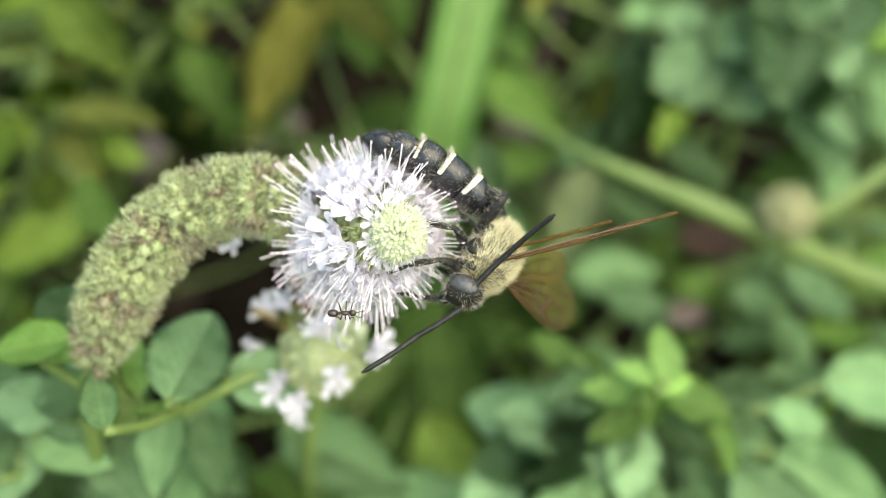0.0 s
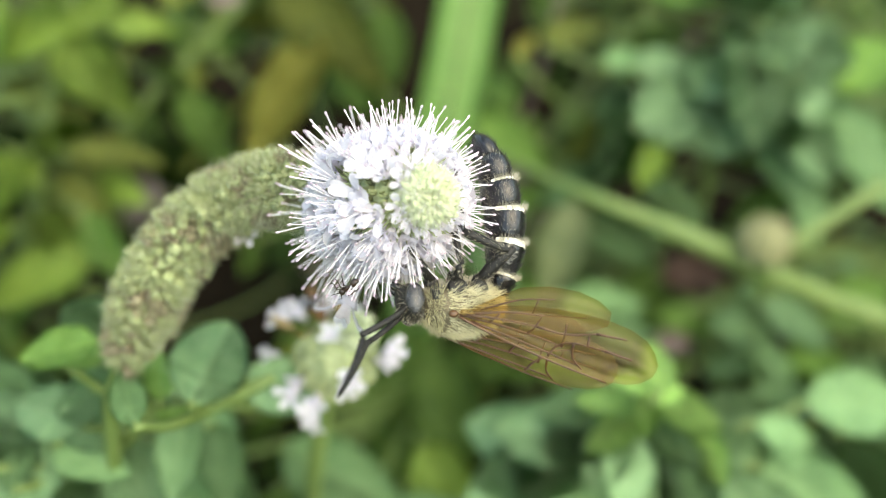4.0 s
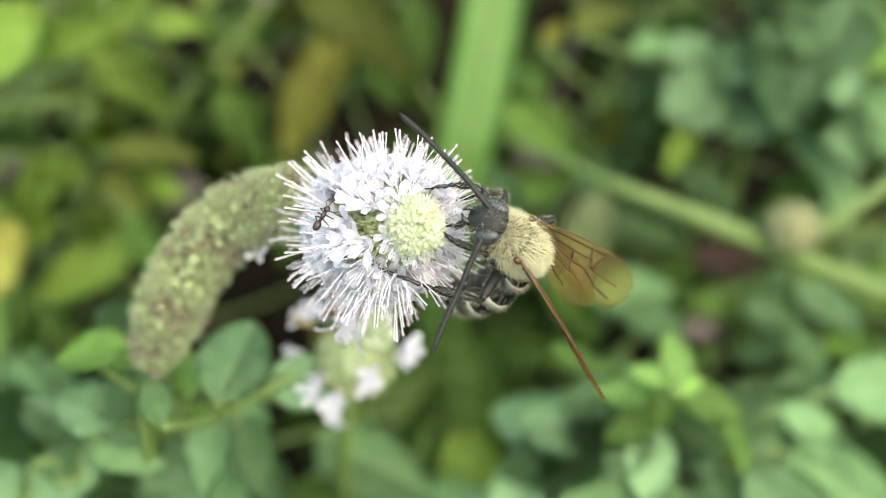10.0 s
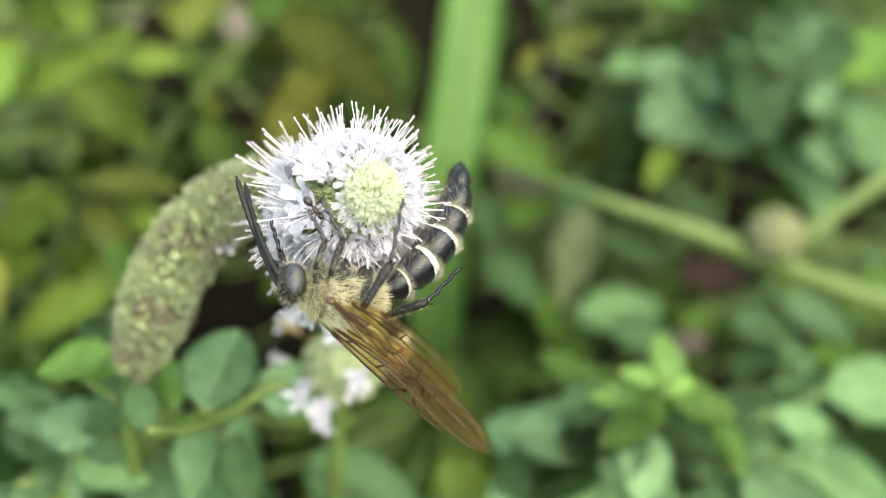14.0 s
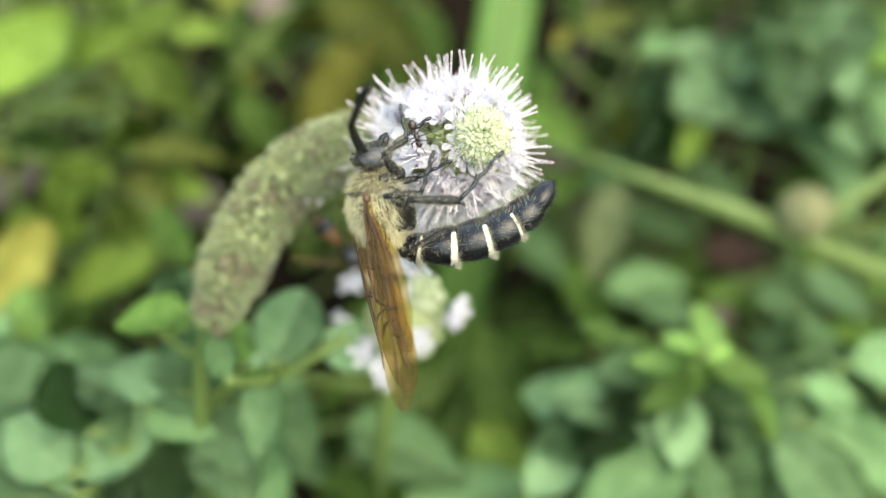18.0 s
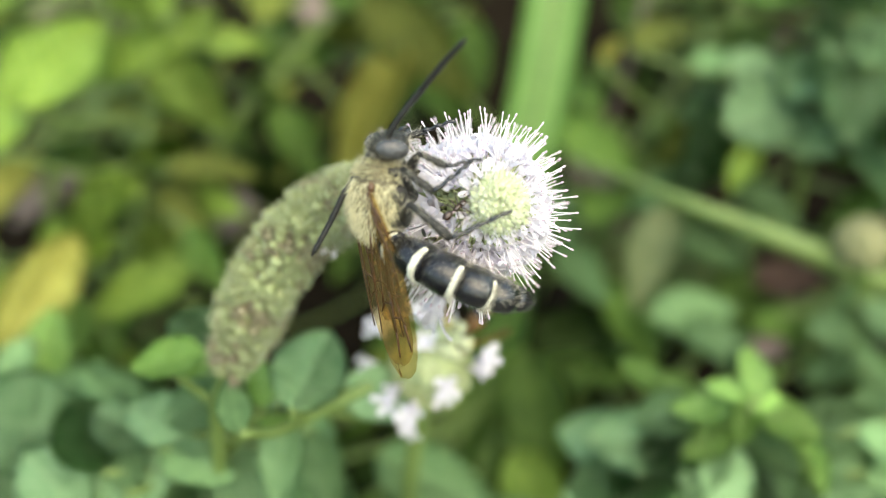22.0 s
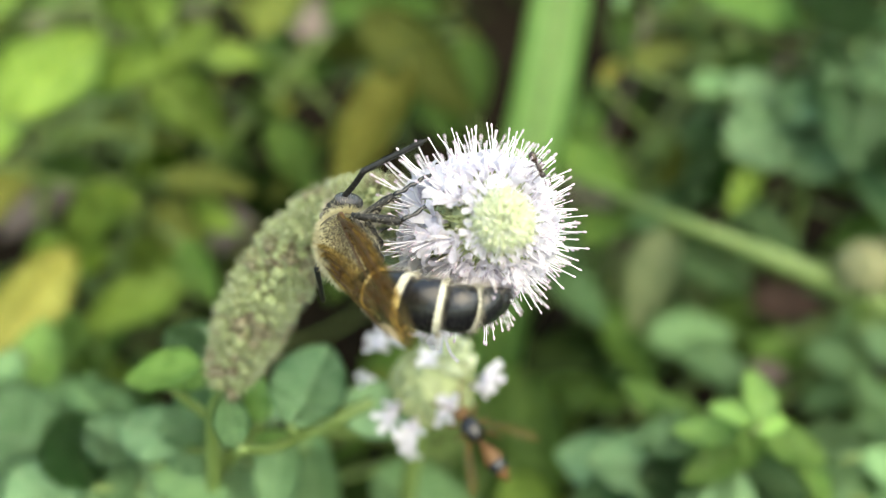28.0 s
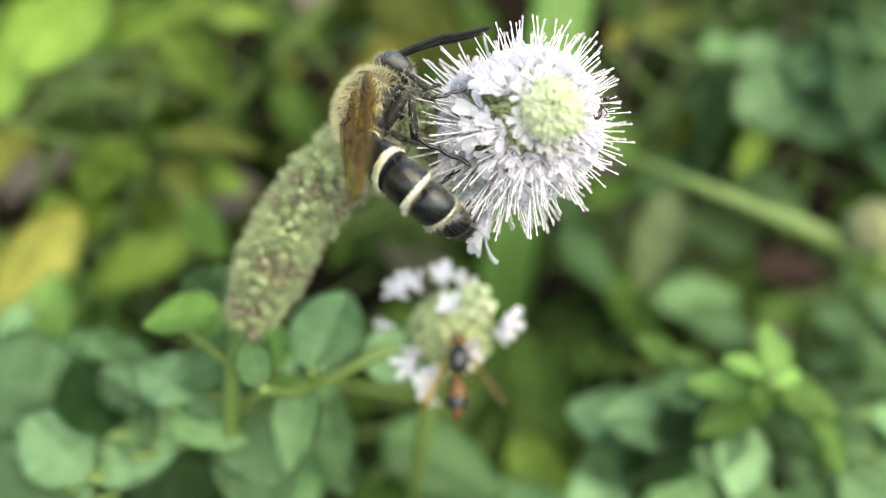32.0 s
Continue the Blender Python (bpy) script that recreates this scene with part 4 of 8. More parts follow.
for k in range(170):
    w = Vector((rnd.gauss(0, 1), rnd.gauss(0, 1), rnd.gauss(0, 1))).normalized()
    blob(bm, facing(core - second_root + w * 0.0037, w) @ Matrix.Diagonal((0.00045, 0.00045, 0.0007, 1)), 4, 6)
part("bud_knob", bm, M["calyx"], second, "dull green knob of buds")
bm = bmesh.new()
for k in range(60):
    w = Vector((rnd.gauss(0, 1), rnd.gauss(0, 1), rnd.gauss(0, 1))).normalized()
    c = spot(-0.0559, -0.0886, 0.0915) - second_root
    blob(bm, facing(c + w * 0.0016, w) @ Matrix.Diagonal((0.0004, 0.0004, 0.0006, 1)), 4, 6)
part("bud_tip", bm, M["bud"], second)
for u, v, d, size in ((-0.0291, -0.1095, 0.0924, 0.84), (-0.0351, -0.1184, 0.0930, 0.73), (-0.0648, -0.1333, 0.0913, 0.84), (-0.0690, -0.1422, 0.0919, 0.73), (-0.1172, -0.1481, 0.0919, 0.84), (-0.1095, -0.1374, 0.0930, 0.73), (-0.0946, -0.1541, 0.0919, 0.89), (-0.0976, -0.1648, 0.0930, 0.73), (-0.1243, -0.0827, 0.0942, 0.84), (-0.1095, -0.0767, 0.0942, 0.84), (-0.0857, -0.0720, 0.0942, 0.84), (-0.0678, -0.0779, 0.0947, 0.79), (-0.0827, -0.0976, 0.0919, 0.73), (-0.1362, -0.1124, 0.0952, 0.63), (-0.0946, -0.1749, 0.0942, 0.63)):
    p = spot(u, v, d) - second_root
    w = (p - (core - second_root)).normalized() * 0.7 + SIGHT.to_3x3() @ Vector((0, 0, 0.6))
    f = piece("floret", FLORET, second, facing(p, w, rnd.uniform(0, 360), size))
    stamens_of(f, rnd, 3, 0.8)


# ---- the wasp: x towards its head, y to its left, z out of its back; lengths in mm ----
M.update(
    cuticle=shade("black_cuticle", (0.004, 0.004, 0.006), (0.012, 0.012, 0.016), 0.24, 900, 0.25, coat=0.3),
    cuticle_dull=shade("dull_black_cuticle", (0.005, 0.005, 0.005), (0.018, 0.017, 0.016), 0.42, 1200, 0.4, spec=0.35),
    thorax_skin=shade("thorax_skin", (0.05, 0.042, 0.025), (0.13, 0.11, 0.065), 0.7, 800, 0.5),
    eye=shade("compound_eye", (0.02, 0.02, 0.022), (0.045, 0.045, 0.05), 0.22, 3000, 0.5, coat=0.5, fine=3),
    band=shade("cream_band", (0.74, 0.71, 0.56), (0.86, 0.84, 0.72), 0.5, 900, 0.2),
    fuzz=shade("yellow_fuzz", (0.50, 0.47, 0.29), (0.76, 0.72, 0.50), 0.6, 1500, 0.0, 0.3),
    pale_hair=shade("pale_hair", (0.30, 0.28, 0.21), (0.52, 0.49, 0.40), 0.5, 1500, 0.0, 0.25),
    vein=shade("wing_vein", (0.035, 0.014, 0.006), (0.09, 0.04, 0.015), 0.45, 900, 0.0),
    costa=shade("leading_vein", (0.045, 0.02, 0.009), (0.10, 0.047, 0.018), 0.35, 900, 0.0),
    ant_skin=shade("ant_skin", (0.012, 0.006, 0.004), (0.04, 0.018, 0.012), 0.3, 2000, 0.2, coat=0.3),
    orange=shade("orange_wing", (0.10, 0.05, 0.018), (0.18, 0.088, 0.03), 0.5, 900, 0.1, 0.3),
)


def film_of_wing():
    """Amber, smoky membrane: part of the light passes straight through."""
    m = bpy.data.materials.new("wing_membrane")
    m.use_nodes = True
    n, ln = m.node_tree.nodes, m.node_tree.links.new
    p = n["Principled BSDF"]
    co, tex, ramp = n.new("ShaderNodeTexCoord"), n.new("ShaderNodeTexNoise"), n.new("ShaderNodeValToRGB")
    tex.inputs["Scale"].default_value = 260
    ln(co.outputs["Object"], tex.inputs["Vector"])
    ln(tex.outputs["Fac"], ramp.inputs["Fac"])
    ramp.color_ramp.elements[0].color, ramp.color_ramp.elements[1].color = (0.23, 0.172, 0.078, 1), (0.37, 0.29, 0.155, 1)
    ln(ramp.outputs["Color"], p.inputs["Base Color"])
    p.inputs["Roughness"].default_value = 0.28
    fold, grain, crease = n.new("ShaderNodeMapping"), n.new("ShaderNodeTexNoise"), n.new("ShaderNodeBump")
    fold.inputs["Scale"].default_value = (180, 1500, 300)
    grain.inputs["Scale"].default_value = 1.0
    crease.inputs["Strength"].default_value, crease.inputs["Distance"].default_value = 0.6, 0.0002
    ln(co.outputs["Object"], fold.inputs["Vector"])
    ln(fold.outputs["Vector"], grain.inputs["Vector"])
    ln(grain.outputs["Fac"], crease.inputs["Height"])
    ln(crease.outputs["Normal"], p.inputs["Normal"])
    clear, mix = n.new("ShaderNodeBsdfTransparent"), n.new("ShaderNodeMixShader")
    clear.inputs["Color"].default_value = (0.79, 0.64, 0.36, 1)
    mix.inputs[0].default_value = 0.84
    ln(p.outputs[0], mix.inputs[1])
    ln(clear.outputs[0], mix.inputs[2])
    ln(mix.outputs[0], n["Material Output"].inputs["Surface"])
    return m


M["membrane"] = film_of_wing()


def loft(bm, rings, sides=18, mat=0):
    """A closed skin through ellipses across x: (x, half width, half height, height of the middle), in mm."""
    made = []
    for x, ry, rz, zc in rings:
        made.append([bm.verts.new((x / 1000, ry * math.cos(a) / 1000, (zc + rz * math.sin(a)) / 1000)) for a in (2 * math.pi * i / sides for i in range(sides))])
    for a, b in zip(made, made[1:]):
        for i in range(sides):
            bm.faces.new((a[i], a[(i + 1) % sides], b[(i + 1) % sides], b[i])).material_index = mat
    for ring in (made[0][::-1], made[-1]):
        bm.faces.new(ring).material_index = mat
    bmesh.ops.recalc_face_normals(bm, faces=bm.faces[:])
    return bm


def fuzz(rings, count, length, lean, seed, x0=None, x1=None, width=0.03, top=(-math.pi, math.pi)):
    """Fine hairs standing on a lofted skin, leaning along x."""
    rnd = random.Random(seed)
    bm = bmesh.new()
    lo, hi = (rings[0][0] if x0 is None else x0), (rings[-1][0] if x1 is None else x1)
    for _ in range(count):
        x = rnd.uniform(lo, hi)
        k = max(0, min(len(rings) - 2, sum(r[0] <= x for r in rings) - 1))
        a, b = rings[k], rings[k + 1]
        s = (x - a[0]) / max(1e-6, b[0] - a[0])
        ry, rz, zc = (a[i] + (b[i] - a[i]) * s for i in (1, 2, 3))
        t = rnd.uniform(*top)
        p = Vector((x, ry * math.cos(t), zc + rz * math.sin(t))) * 0.97
        w = Vector((lean + rnd.gauss(0, 0.25) - (b[1] - a[1]) / max(0.2, b[0] - a[0]) * 0.6, math.cos(t) + rnd.gauss(0, 0.22), math.sin(t) + rnd.gauss(0, 0.22))).normalized()
        q = p + w * length * rnd.uniform(0.6, 1.2)
        side = w.orthogonal().normalized() * width
        other = w.cross(side)
        v = [bm.verts.new(c / 1000) for c in (p + side, p - side * 0.5 + other * 0.87, p - side * 0.5 - other * 0.87, q)]
        for f in ((0, 1, 3), (1, 2, 3), (2, 0, 3)):
            bm.faces.new([v[i] for i in f])
    return bm


def rod(points, radii, sides=8):
    return tube(bmesh.new(), [Vector(p) / 1000 for p in points], [r / 1000 for r in radii], sides)


wasp = tagged(new("hairy_flower_wasp"), "black hairy wasp with cream-banded abdomen and amber wings", "wasp")
THORAX = [(-3.1, 0.5, 0.6, -0.4), (-2.7, 1.05, 1.15, -0.3), (-2.0, 1.5, 1.62, -0.2), (-0.8, 1.76, 1.9, 0), (0.5, 1.82, 1.95, 0.05), (1.5, 1.62, 1.7, 0), (2.2, 1.25, 1.22, -0.1), (2.7, 0.7, 0.7, -0.2)]
thorax = part("thorax", loft(bmesh.new(), THORAX, 22), M["thorax_skin"], wasp, "thorax under dense yellow-grey fuzz")
part("fuzz", fuzz(THORAX, 3200, 0.75, -1.0, 1, None, 1.3, 0.022, (-0.12 * math.pi, 1.12 * math.pi)), M["fuzz"], thorax, "dense yellow-grey fuzz", False)
part("collar_fuzz", fuzz(THORAX, 1000, 0.65, -0.3, 12, 1.5, 2.5, 0.022, (-0.2 * math.pi, 1.2 * math.pi)), M["fuzz"], thorax, "pale yellow collar of hairs", False)
part("under_fuzz", fuzz(THORAX, 1300, 0.6, -0.2, 11, width=0.022, top=(1.1 * math.pi, 1.9 * math.pi)), M["pale_hair"], thorax, "thin grey fuzz", False)
for s in (1, -1):
    for x, y, z, a, b in ((1.7, 1.28, -0.5, 0.6, 0.7), (0.4, 1.72, -0.75, 0.75, 0.65), (-1.2, 1.55, -0.7, 0.7, 0.7)):
        bm = bmesh.new()
        blob(bm, Matrix.Translation(Vector((x, y * s, z)) / 1000) @ Matrix.Diagonal((a / 1000, 0.00032, b / 1000, 1)))
        part("side_plate", bm, M["cuticle_dull"], thorax, "dark side plate")
    for x, y, z in ((1.9, 0.7, -1.6), (0.2, 0.9, -1.9), (-1.5, 1.0, -1.5)):
        bm = bmesh.new()
        blob(bm, Matrix.Translation(Vector((x, y * s, z)) / 1000) @ Matrix.Diagonal((0.0006, 0.0005, 0.0006, 1)))
        part("coxa", bm, M["cuticle_dull"], thorax)
for s in (1, -1):
    bm = bmesh.new()
    blob(bm, Matrix.Translation(Vector((0.95, 1.55 * s, 1.25)) / 1000) @ Matrix.Diagonal((0.00036, 0.00026, 0.00026, 1)))
    part("wing_cap", bm, M["costa"], thorax, "small reddish wing cap")

SKULL = [(-0.55, 0.6, 0.6, 0), (-0.4, 1.2, 1.05, 0), (0.0, 1.5, 1.35, 0), (0.5, 1.4, 1.35, -0.1), (0.95, 1.05, 1.1, -0.25), (1.25, 0.6, 0.7, -0.4)]
head = part("head", loft(bmesh.new(), SKULL, 20), M["cuticle_dull"], wasp, "rounded black head with grey hairs")
part("face_hair", fuzz(SKULL, 600, 0.45, 0.2, 2, width=0.018), M["pale_hair"], head, "", False)
for s in (1, -1):
    bm = bmesh.new()
    blob(bm, Matrix.Translation(Vector((0.28, 1.12 * s, 0.1)) / 1000) @ pose(0, 0, 0, 12 * s, 0, 0) @ Matrix.Diagonal((0.00070, 0.00056, 0.00112, 1)), 12, 18)
    part("eye", bm, M["eye"], head, "large glossy grey-black compound eye")
    part("mandible", rod([(0.9, 0.5 * s, -0.9), (1.35, 0.45 * s, -1.25), (1.6, 0.1 * s, -1.45)], [0.26, 0.2, 0.06]), M["cuticle"], head)

# abdomen: each piece starts at its joint and runs along +x
AB_LENGTH = (2.0, 2.4, 2.3, 2.1, 1.9, 2.0)
AB_RADII = tuple(tuple(r * 0.89 for r in q) for q in ((0.55, 0.95, 1.42, 1.5), (1.36, 1.72, 1.93, 1.93), (1.75, 1.95, 2.0, 1.95), (1.76, 1.9, 1.86, 1.74), (1.55, 1.66, 1.55, 1.35), (1.2, 1.2, 0.85, 0.28)))
ABDOMEN = []
DEEP = 0.80
for k, (length, radii) in enumerate(zip(AB_LENGTH, AB_RADII)):
    rings = [(-0.25, radii[0] * 0.76, radii[0] * 0.6, 0)] + [(length * s, r * 1.1 * q, r * DEEP * q, 0) for s, r, q in zip((0, 0.35, 0.75, 1.0), radii, (0.93, 1.0, 1.02, 0.99))] + [(length * 1.06, radii[3] * 0.82, radii[3] * 0.62, 0)]
    if k == 5:
        rings[-1] = (length * 1.08, 0.1, 0.1, -0.05)
    seg = part("abdomen_segment", loft(bmesh.new(), rings, 22), M["cuticle"], wasp, "glossy black abdomen segment")
    if k < 4:
        wide = (0.2, 0.48, 0.48, 0.4)[k]
        r = radii[3]
        bm = bmesh.new()
        rows = []
        for i in range(33):
            a = math.pi * (-0.28 + 1.56 * i / 32)
            w = wide * (1 - 0.45 * abs(i / 16 - 1) ** 3) * (1 + 0.08 * math.sin(i * 1.7))
            rows.append([bm.verts.new(Vector((x, (r * 1.1 + e) * math.cos(a), (r * DEEP + e) * math.sin(a))) / 1000)
                         for x, e in ((length - w - 0.02, -0.03), (length - w, 0.035), (length - 0.02, 0.035), (length + 0.02, -0.06))])
        for a, b in zip(rows, rows[1:]):
            for i in range(3):
                bm.faces.new((a[i], b[i], b[i + 1], a[i + 1]))
        bmesh.ops.recalc_face_normals(bm, faces=bm.faces[:])
        part("band", bm, M["band"], seg, "cream white band")
        part("fringe", fuzz(rings, 380, 0.6, 1.0, 40 + k, length * 0.88, length, 0.015, (-0.22 * math.pi, 1.22 * math.pi)), M["pale_hair"], seg, "pale hair fringe", False)
    part("side_hair", fuzz(rings, 240, 0.6, 0.5, 60 + k, None, None, 0.011, (math.pi * 0.95, math.pi * 2.05)), M["pale_hair"] if k < 5 else M["cuticle_dull"], seg, "", False)
    part("back_hair", fuzz(rings, 420, 0.45, 1.3, 80 + k, None, None, 0.011, (-0.1 * math.pi, 1.1 * math.pi)), M["cuticle_dull"], seg, "", False)
    ABDOMEN.append(seg)


def wing_mesh(outline, veins, s, thick):
    """A membrane from an outline (x, leading y, trailing y), slightly pleated, and its veins; s mirrors its lean."""
    bm = bmesh.new()
    rows = []
    for k, (x, y0, y1) in enumerate(outline):
        rows.append([bm.verts.new(Vector((x, y0 + (y1 - y0) * q, s * (0.10 * math.sin(q * 9) + 0.07 * math.sin(q * 24) * min(1, x / 3) + 0.12 * math.sin(x * 0.35)))) / 1000) for q in [i / 24 for i in range(25)]])
    for a, b in zip(rows, rows[1:]):
        for i in range(24):
            bm.faces.new((a[i], b[i], b[i + 1], a[i + 1]))
    vb = bmesh.new()
    for line in veins:
        pts = []
        for x, q in line:
            j = max(0, min(len(outline) - 2, sum(o[0] <= x for o in outline) - 1))
            a, b = outline[j], outline[j + 1]
            u = min(1, max(0, (x - a[0]) / (b[0] - a[0])))
            y0, y1 = a[1] + (b[1] - a[1]) * u, a[2] + (b[2] - a[2]) * u
            pts.append(Vector((x, y0 + (y1 - y0) * q, s * (0.10 * math.sin(q * 9) + 0.07 * math.sin(q * 24) * min(1, x / 3) + 0.12 * math.sin(x * 0.35)))) / 1000)
        run = spline(pts, 4)
        tube(vb, run, [thick / 1000 * (1 - 0.5 * i / len(run)) for i in range(len(run))], 5)
    return bm, vb


FORE = ((0, -0.05, 0.5), (1.2, -0.12, 1.1), (2.5, -0.15, 1.9), (4, -0.15, 2.6), (6, -0.12, 3.3), (8, -0.05, 3.8), (10, 0.05, 4.15), (11.5, 0.25, 4.2), (12.8, 0.6, 3.95), (13.7, 1.1, 3.4), (14.3, 1.9, 2.7))
HIND = ((0, -0.05, 0.4), (1.5, -0.1, 1.5), (3, -0.1, 2.5), (5, 0, 3.0), (7, 0.2, 3.1), (8.5, 0.6, 2.8), (9.6, 1.2, 2.2))
FORE_VEINS = (((1, 0.12), (5, 0.12), (9, 0.1)), ((0.5, 0.5), (3, 0.55), (6, 0.56)), ((9.4, 0.72), (11.5, 0.8)), ((10.4, 0.5), (12.4, 0.52)), ((0, 0.3), (3, 0.35), (6, 0.33), (7.6, 0.3)), ((1, 0.65), (3, 0.78), (5.5, 0.8)), ((5, 0.35), (5.3, 0.55), (5.4, 0.8)), ((7.0, 0.05), (7.3, 0.3), (8.2, 0.45), (10.4, 0.5)),
              ((5.3, 0.55), (7.4, 0.55), (9.4, 0.72)), ((7.6, 0.3), (7.4, 0.55), (7.2, 0.75)), ((8.2, 0.45), (8.6, 0.2), (9.6, 0.05)), ((2.2, 0.35), (2.5, 0.6), (2.6, 0.75)), ((9.2, 0.48), (9.0, 0.65)))
HIND_VEINS = (((0, 0.2), (3, 0.3), (5, 0.3), (8, 0.4)), ((0.5, 0.5), (3, 0.65), (5.5, 0.72)), ((4.2, 0.3), (4.4, 0.68)))
WINGS = {}
for side, s in (("left", 1), ("right", -1)):
    for kind, outline, veins in (("forewing", FORE, FORE_VEINS), ("hindwing", HIND, HIND_VEINS)):
        outline, veins = [(x * 0.95, a, b) for x, a, b in outline], [[(x * 0.95, q) for x, q in v] for v in veins]
        bm, vb = wing_mesh(outline, veins, s, 0.10 if kind == "forewing" else 0.075)
        w = part(kind, bm, M["membrane"], wasp, "smoky amber translucent " + kind)
        part("vein", vb, M["vein"], w, "dark brown vein net")
        if kind == "forewing":
            run = spline([(0, 0, 0.02), (3, -0.12, 0.06), (7, -0.08, 0.08), (11, 0.15, 0.0)], 5)
            part("leading_vein", rod(run, [0.10 - 0.055 * i / len(run) for i in range(len(run))], 6), M["costa"], w, "reddish-brown leading vein")
        WINGS[side, kind] = w

ANTENNAE = {}
for side in ("left", "right"):
    rnd = random.Random(3)
    inner, outer = [], []
    for k in range(27):
        r = 0.205 + 0.022 * (k % 3 == 1)
        inner.append(((4.4 * k / 26), r if k > 2 else 0.25))
        outer.append(((4.9 * k / 26), (r - 0.03 * k / 26) if k < 25 else 0.09))
    ANTENNAE[side] = (part("antenna_base", rod([(x, 0, 0.12 * math.sin(x * 0.7)) for x, _ in inner], [r for _, r in inner]), M["cuticle_dull"], wasp, "thick matt black antenna"),
                      part("antenna_tip", rod([(x, 0, 0.10 * math.sin(x * 0.65)) for x, _ in outer], [r for _, r in outer]), M["cuticle_dull"], wasp))

LEG_SIZES = {"f": ((1.9, 0.8, -1.7), 2.2, 2.0, 2.4), "m": ((0.2, 1.0, -2.0), 2.6, 2.5, 3.0), "h": ((-1.5, 1.1, -1.6), 3.4, 3.4, 4.4)}
LEG_PARTS = {}
for pair, (hip, l1, l2, l3) in LEG_SIZES.items():
    for side, s in (("l", 1), ("r", -1)):
        r = {"f": 0.34, "m": 0.36, "h": 0.44}[pair]
        femur = part("femur", rod([(-0.3, 0, 0), (0, 0, 0), (l1 * 0.35, 0, 0.05), (l1 * 0.75, 0, 0.03), (l1, 0, 0)], [r * 0.5, r * 0.8, r * 1.1, r * 0.85, r * 0.5]), M["cuticle_dull"], wasp, "hairy black thigh of a leg")
        part("bristles", fuzz([(0, r, r, 0), (l1, r * 0.7, r * 0.7, 0)], 130, 0.4, 0.6, 7, None, None, 0.016), M["pale_hair"], femur, "", False)
        tibia = part("tibia", rod([(0, 0, 0), (l2 * 0.3, 0, 0.03), (l2 * 0.8, 0, 0.02), (l2, 0, 0)], [r * 0.5, r * 0.62, r * 0.8, r * 0.6]), M["cuticle_dull"], wasp, "bristly black shin of a leg")
        part("bristles", fuzz([(0, r * 0.6, r * 0.6, 0), (l2, r * 0.7, r * 0.7, 0)], 120, 0.38, 0.8, 9, None, None, 0.016), M["pale_hair"], tibia, "", False)
        part("spur", rod([(l2 * 0.95, 0, -0.1), (l2 * 1.15, 0, -0.35)], [0.07, 0.02], 5), M["cuticle_dull"], tibia)
        knots = [(l3 * i / 15, 0, 0.06 * math.sin(i * 1.2)) for i in range(16)]
        tarsus = part("tarsus", rod(knots, [0.17 - 0.05 * (i % 3 == 0) - 0.002 * i for i in range(16)], 6), M["cuticle"], wasp, "thin jointed black foot")
        LEG_PARTS[pair + side] = (hip[0], hip[1] * s, hip[2], femur, l1, tibia, l2, tarsus)


# ---- the ant on the flower head: x forward, z up ----
ant = tagged(new("black_ant"), "tiny dark brown ant walking on the white florets", "ant")
for name, x, r in (("head", 0.72, (0.26, 0.24, 0.2)), ("thorax", 0.22, (0.34, 0.17, 0.17)), ("waist", -0.18, (0.1, 0.09, 0.13)), ("gaster", -0.62, (0.40, 0.29, 0.28))):
    bm = bmesh.new()
    blob(bm, Matrix.Translation((x / 1000, 0, 0.00032)) @ Matrix.Diagonal((*(q / 1000 for q in r), 1)), 8, 12)
    part(name, bm, M["ant_skin"], ant)
for s in (1, -1):
    for x, reach in ((0.42, 0.6), (0.22, 0.1), (0.05, -0.6)):
        part("leg", rod([(x, 0.1 * s, 0.28), (x + 0.25 * reach, 0.5 * s, 0.5), (x + 0.5 * reach, 0.8 * s, 0.05), (x + 0.75 * reach, 1.0 * s, 0)], [0.05, 0.05, 0.035, 0.025], 5), M["ant_skin"], ant)
    part("antenna", rod([(0.9, 0.1 * s, 0.4), (1.15, 0.35 * s, 0.5), (1.5, 0.3 * s, 0.35)], [0.035, 0.03, 0.03], 5), M["ant_skin"], ant)

# ---- the orange wasp on the smaller flower head: x forward, z up ----
visitor = tagged(new("orange_wasp"), "slender orange and black wasp clinging to the smaller flower", "wasp")
part("thorax", loft(bmesh.new(), [(-1.2, 0.4, 0.4, 0), (-0.6, 0.9, 0.9, 0), (0.4, 1.0, 1.0, 0), (1.2, 0.5, 0.5, 0)], 12), M["cuticle"], visitor, "black thorax")
part("head", loft(bmesh.new(), [(1.2, 0.4, 0.4, 0), (1.5, 0.9, 0.7, 0), (2.0, 0.8, 0.6, -0.1), (2.3, 0.3, 0.3, -0.2)], 12), M["orange"], visitor, "orange head")
part("abdomen", loft(bmesh.new(), [(-5.6, 0.1, 0.1, -0.4), (-4.6, 0.7, 0.65, -0.3), (-3.2, 1.0, 0.95, -0.1), (-2.2, 0.6, 0.6, 0), (-1.2, 0.2, 0.2, 0)], 12), [M["orange"]], visitor, "orange abdomen")
bm = loft(bmesh.new(), [(-4.5, 0.74, 0.69, -0.29), (-4.2, 0.82, 0.77, -0.25), (-3.8, 0.93, 0.86, -0.2), (-3.6, 0.96, 0.9, -0.17)], 12)
part("band", bm, M["cuticle"], visitor, "black band")
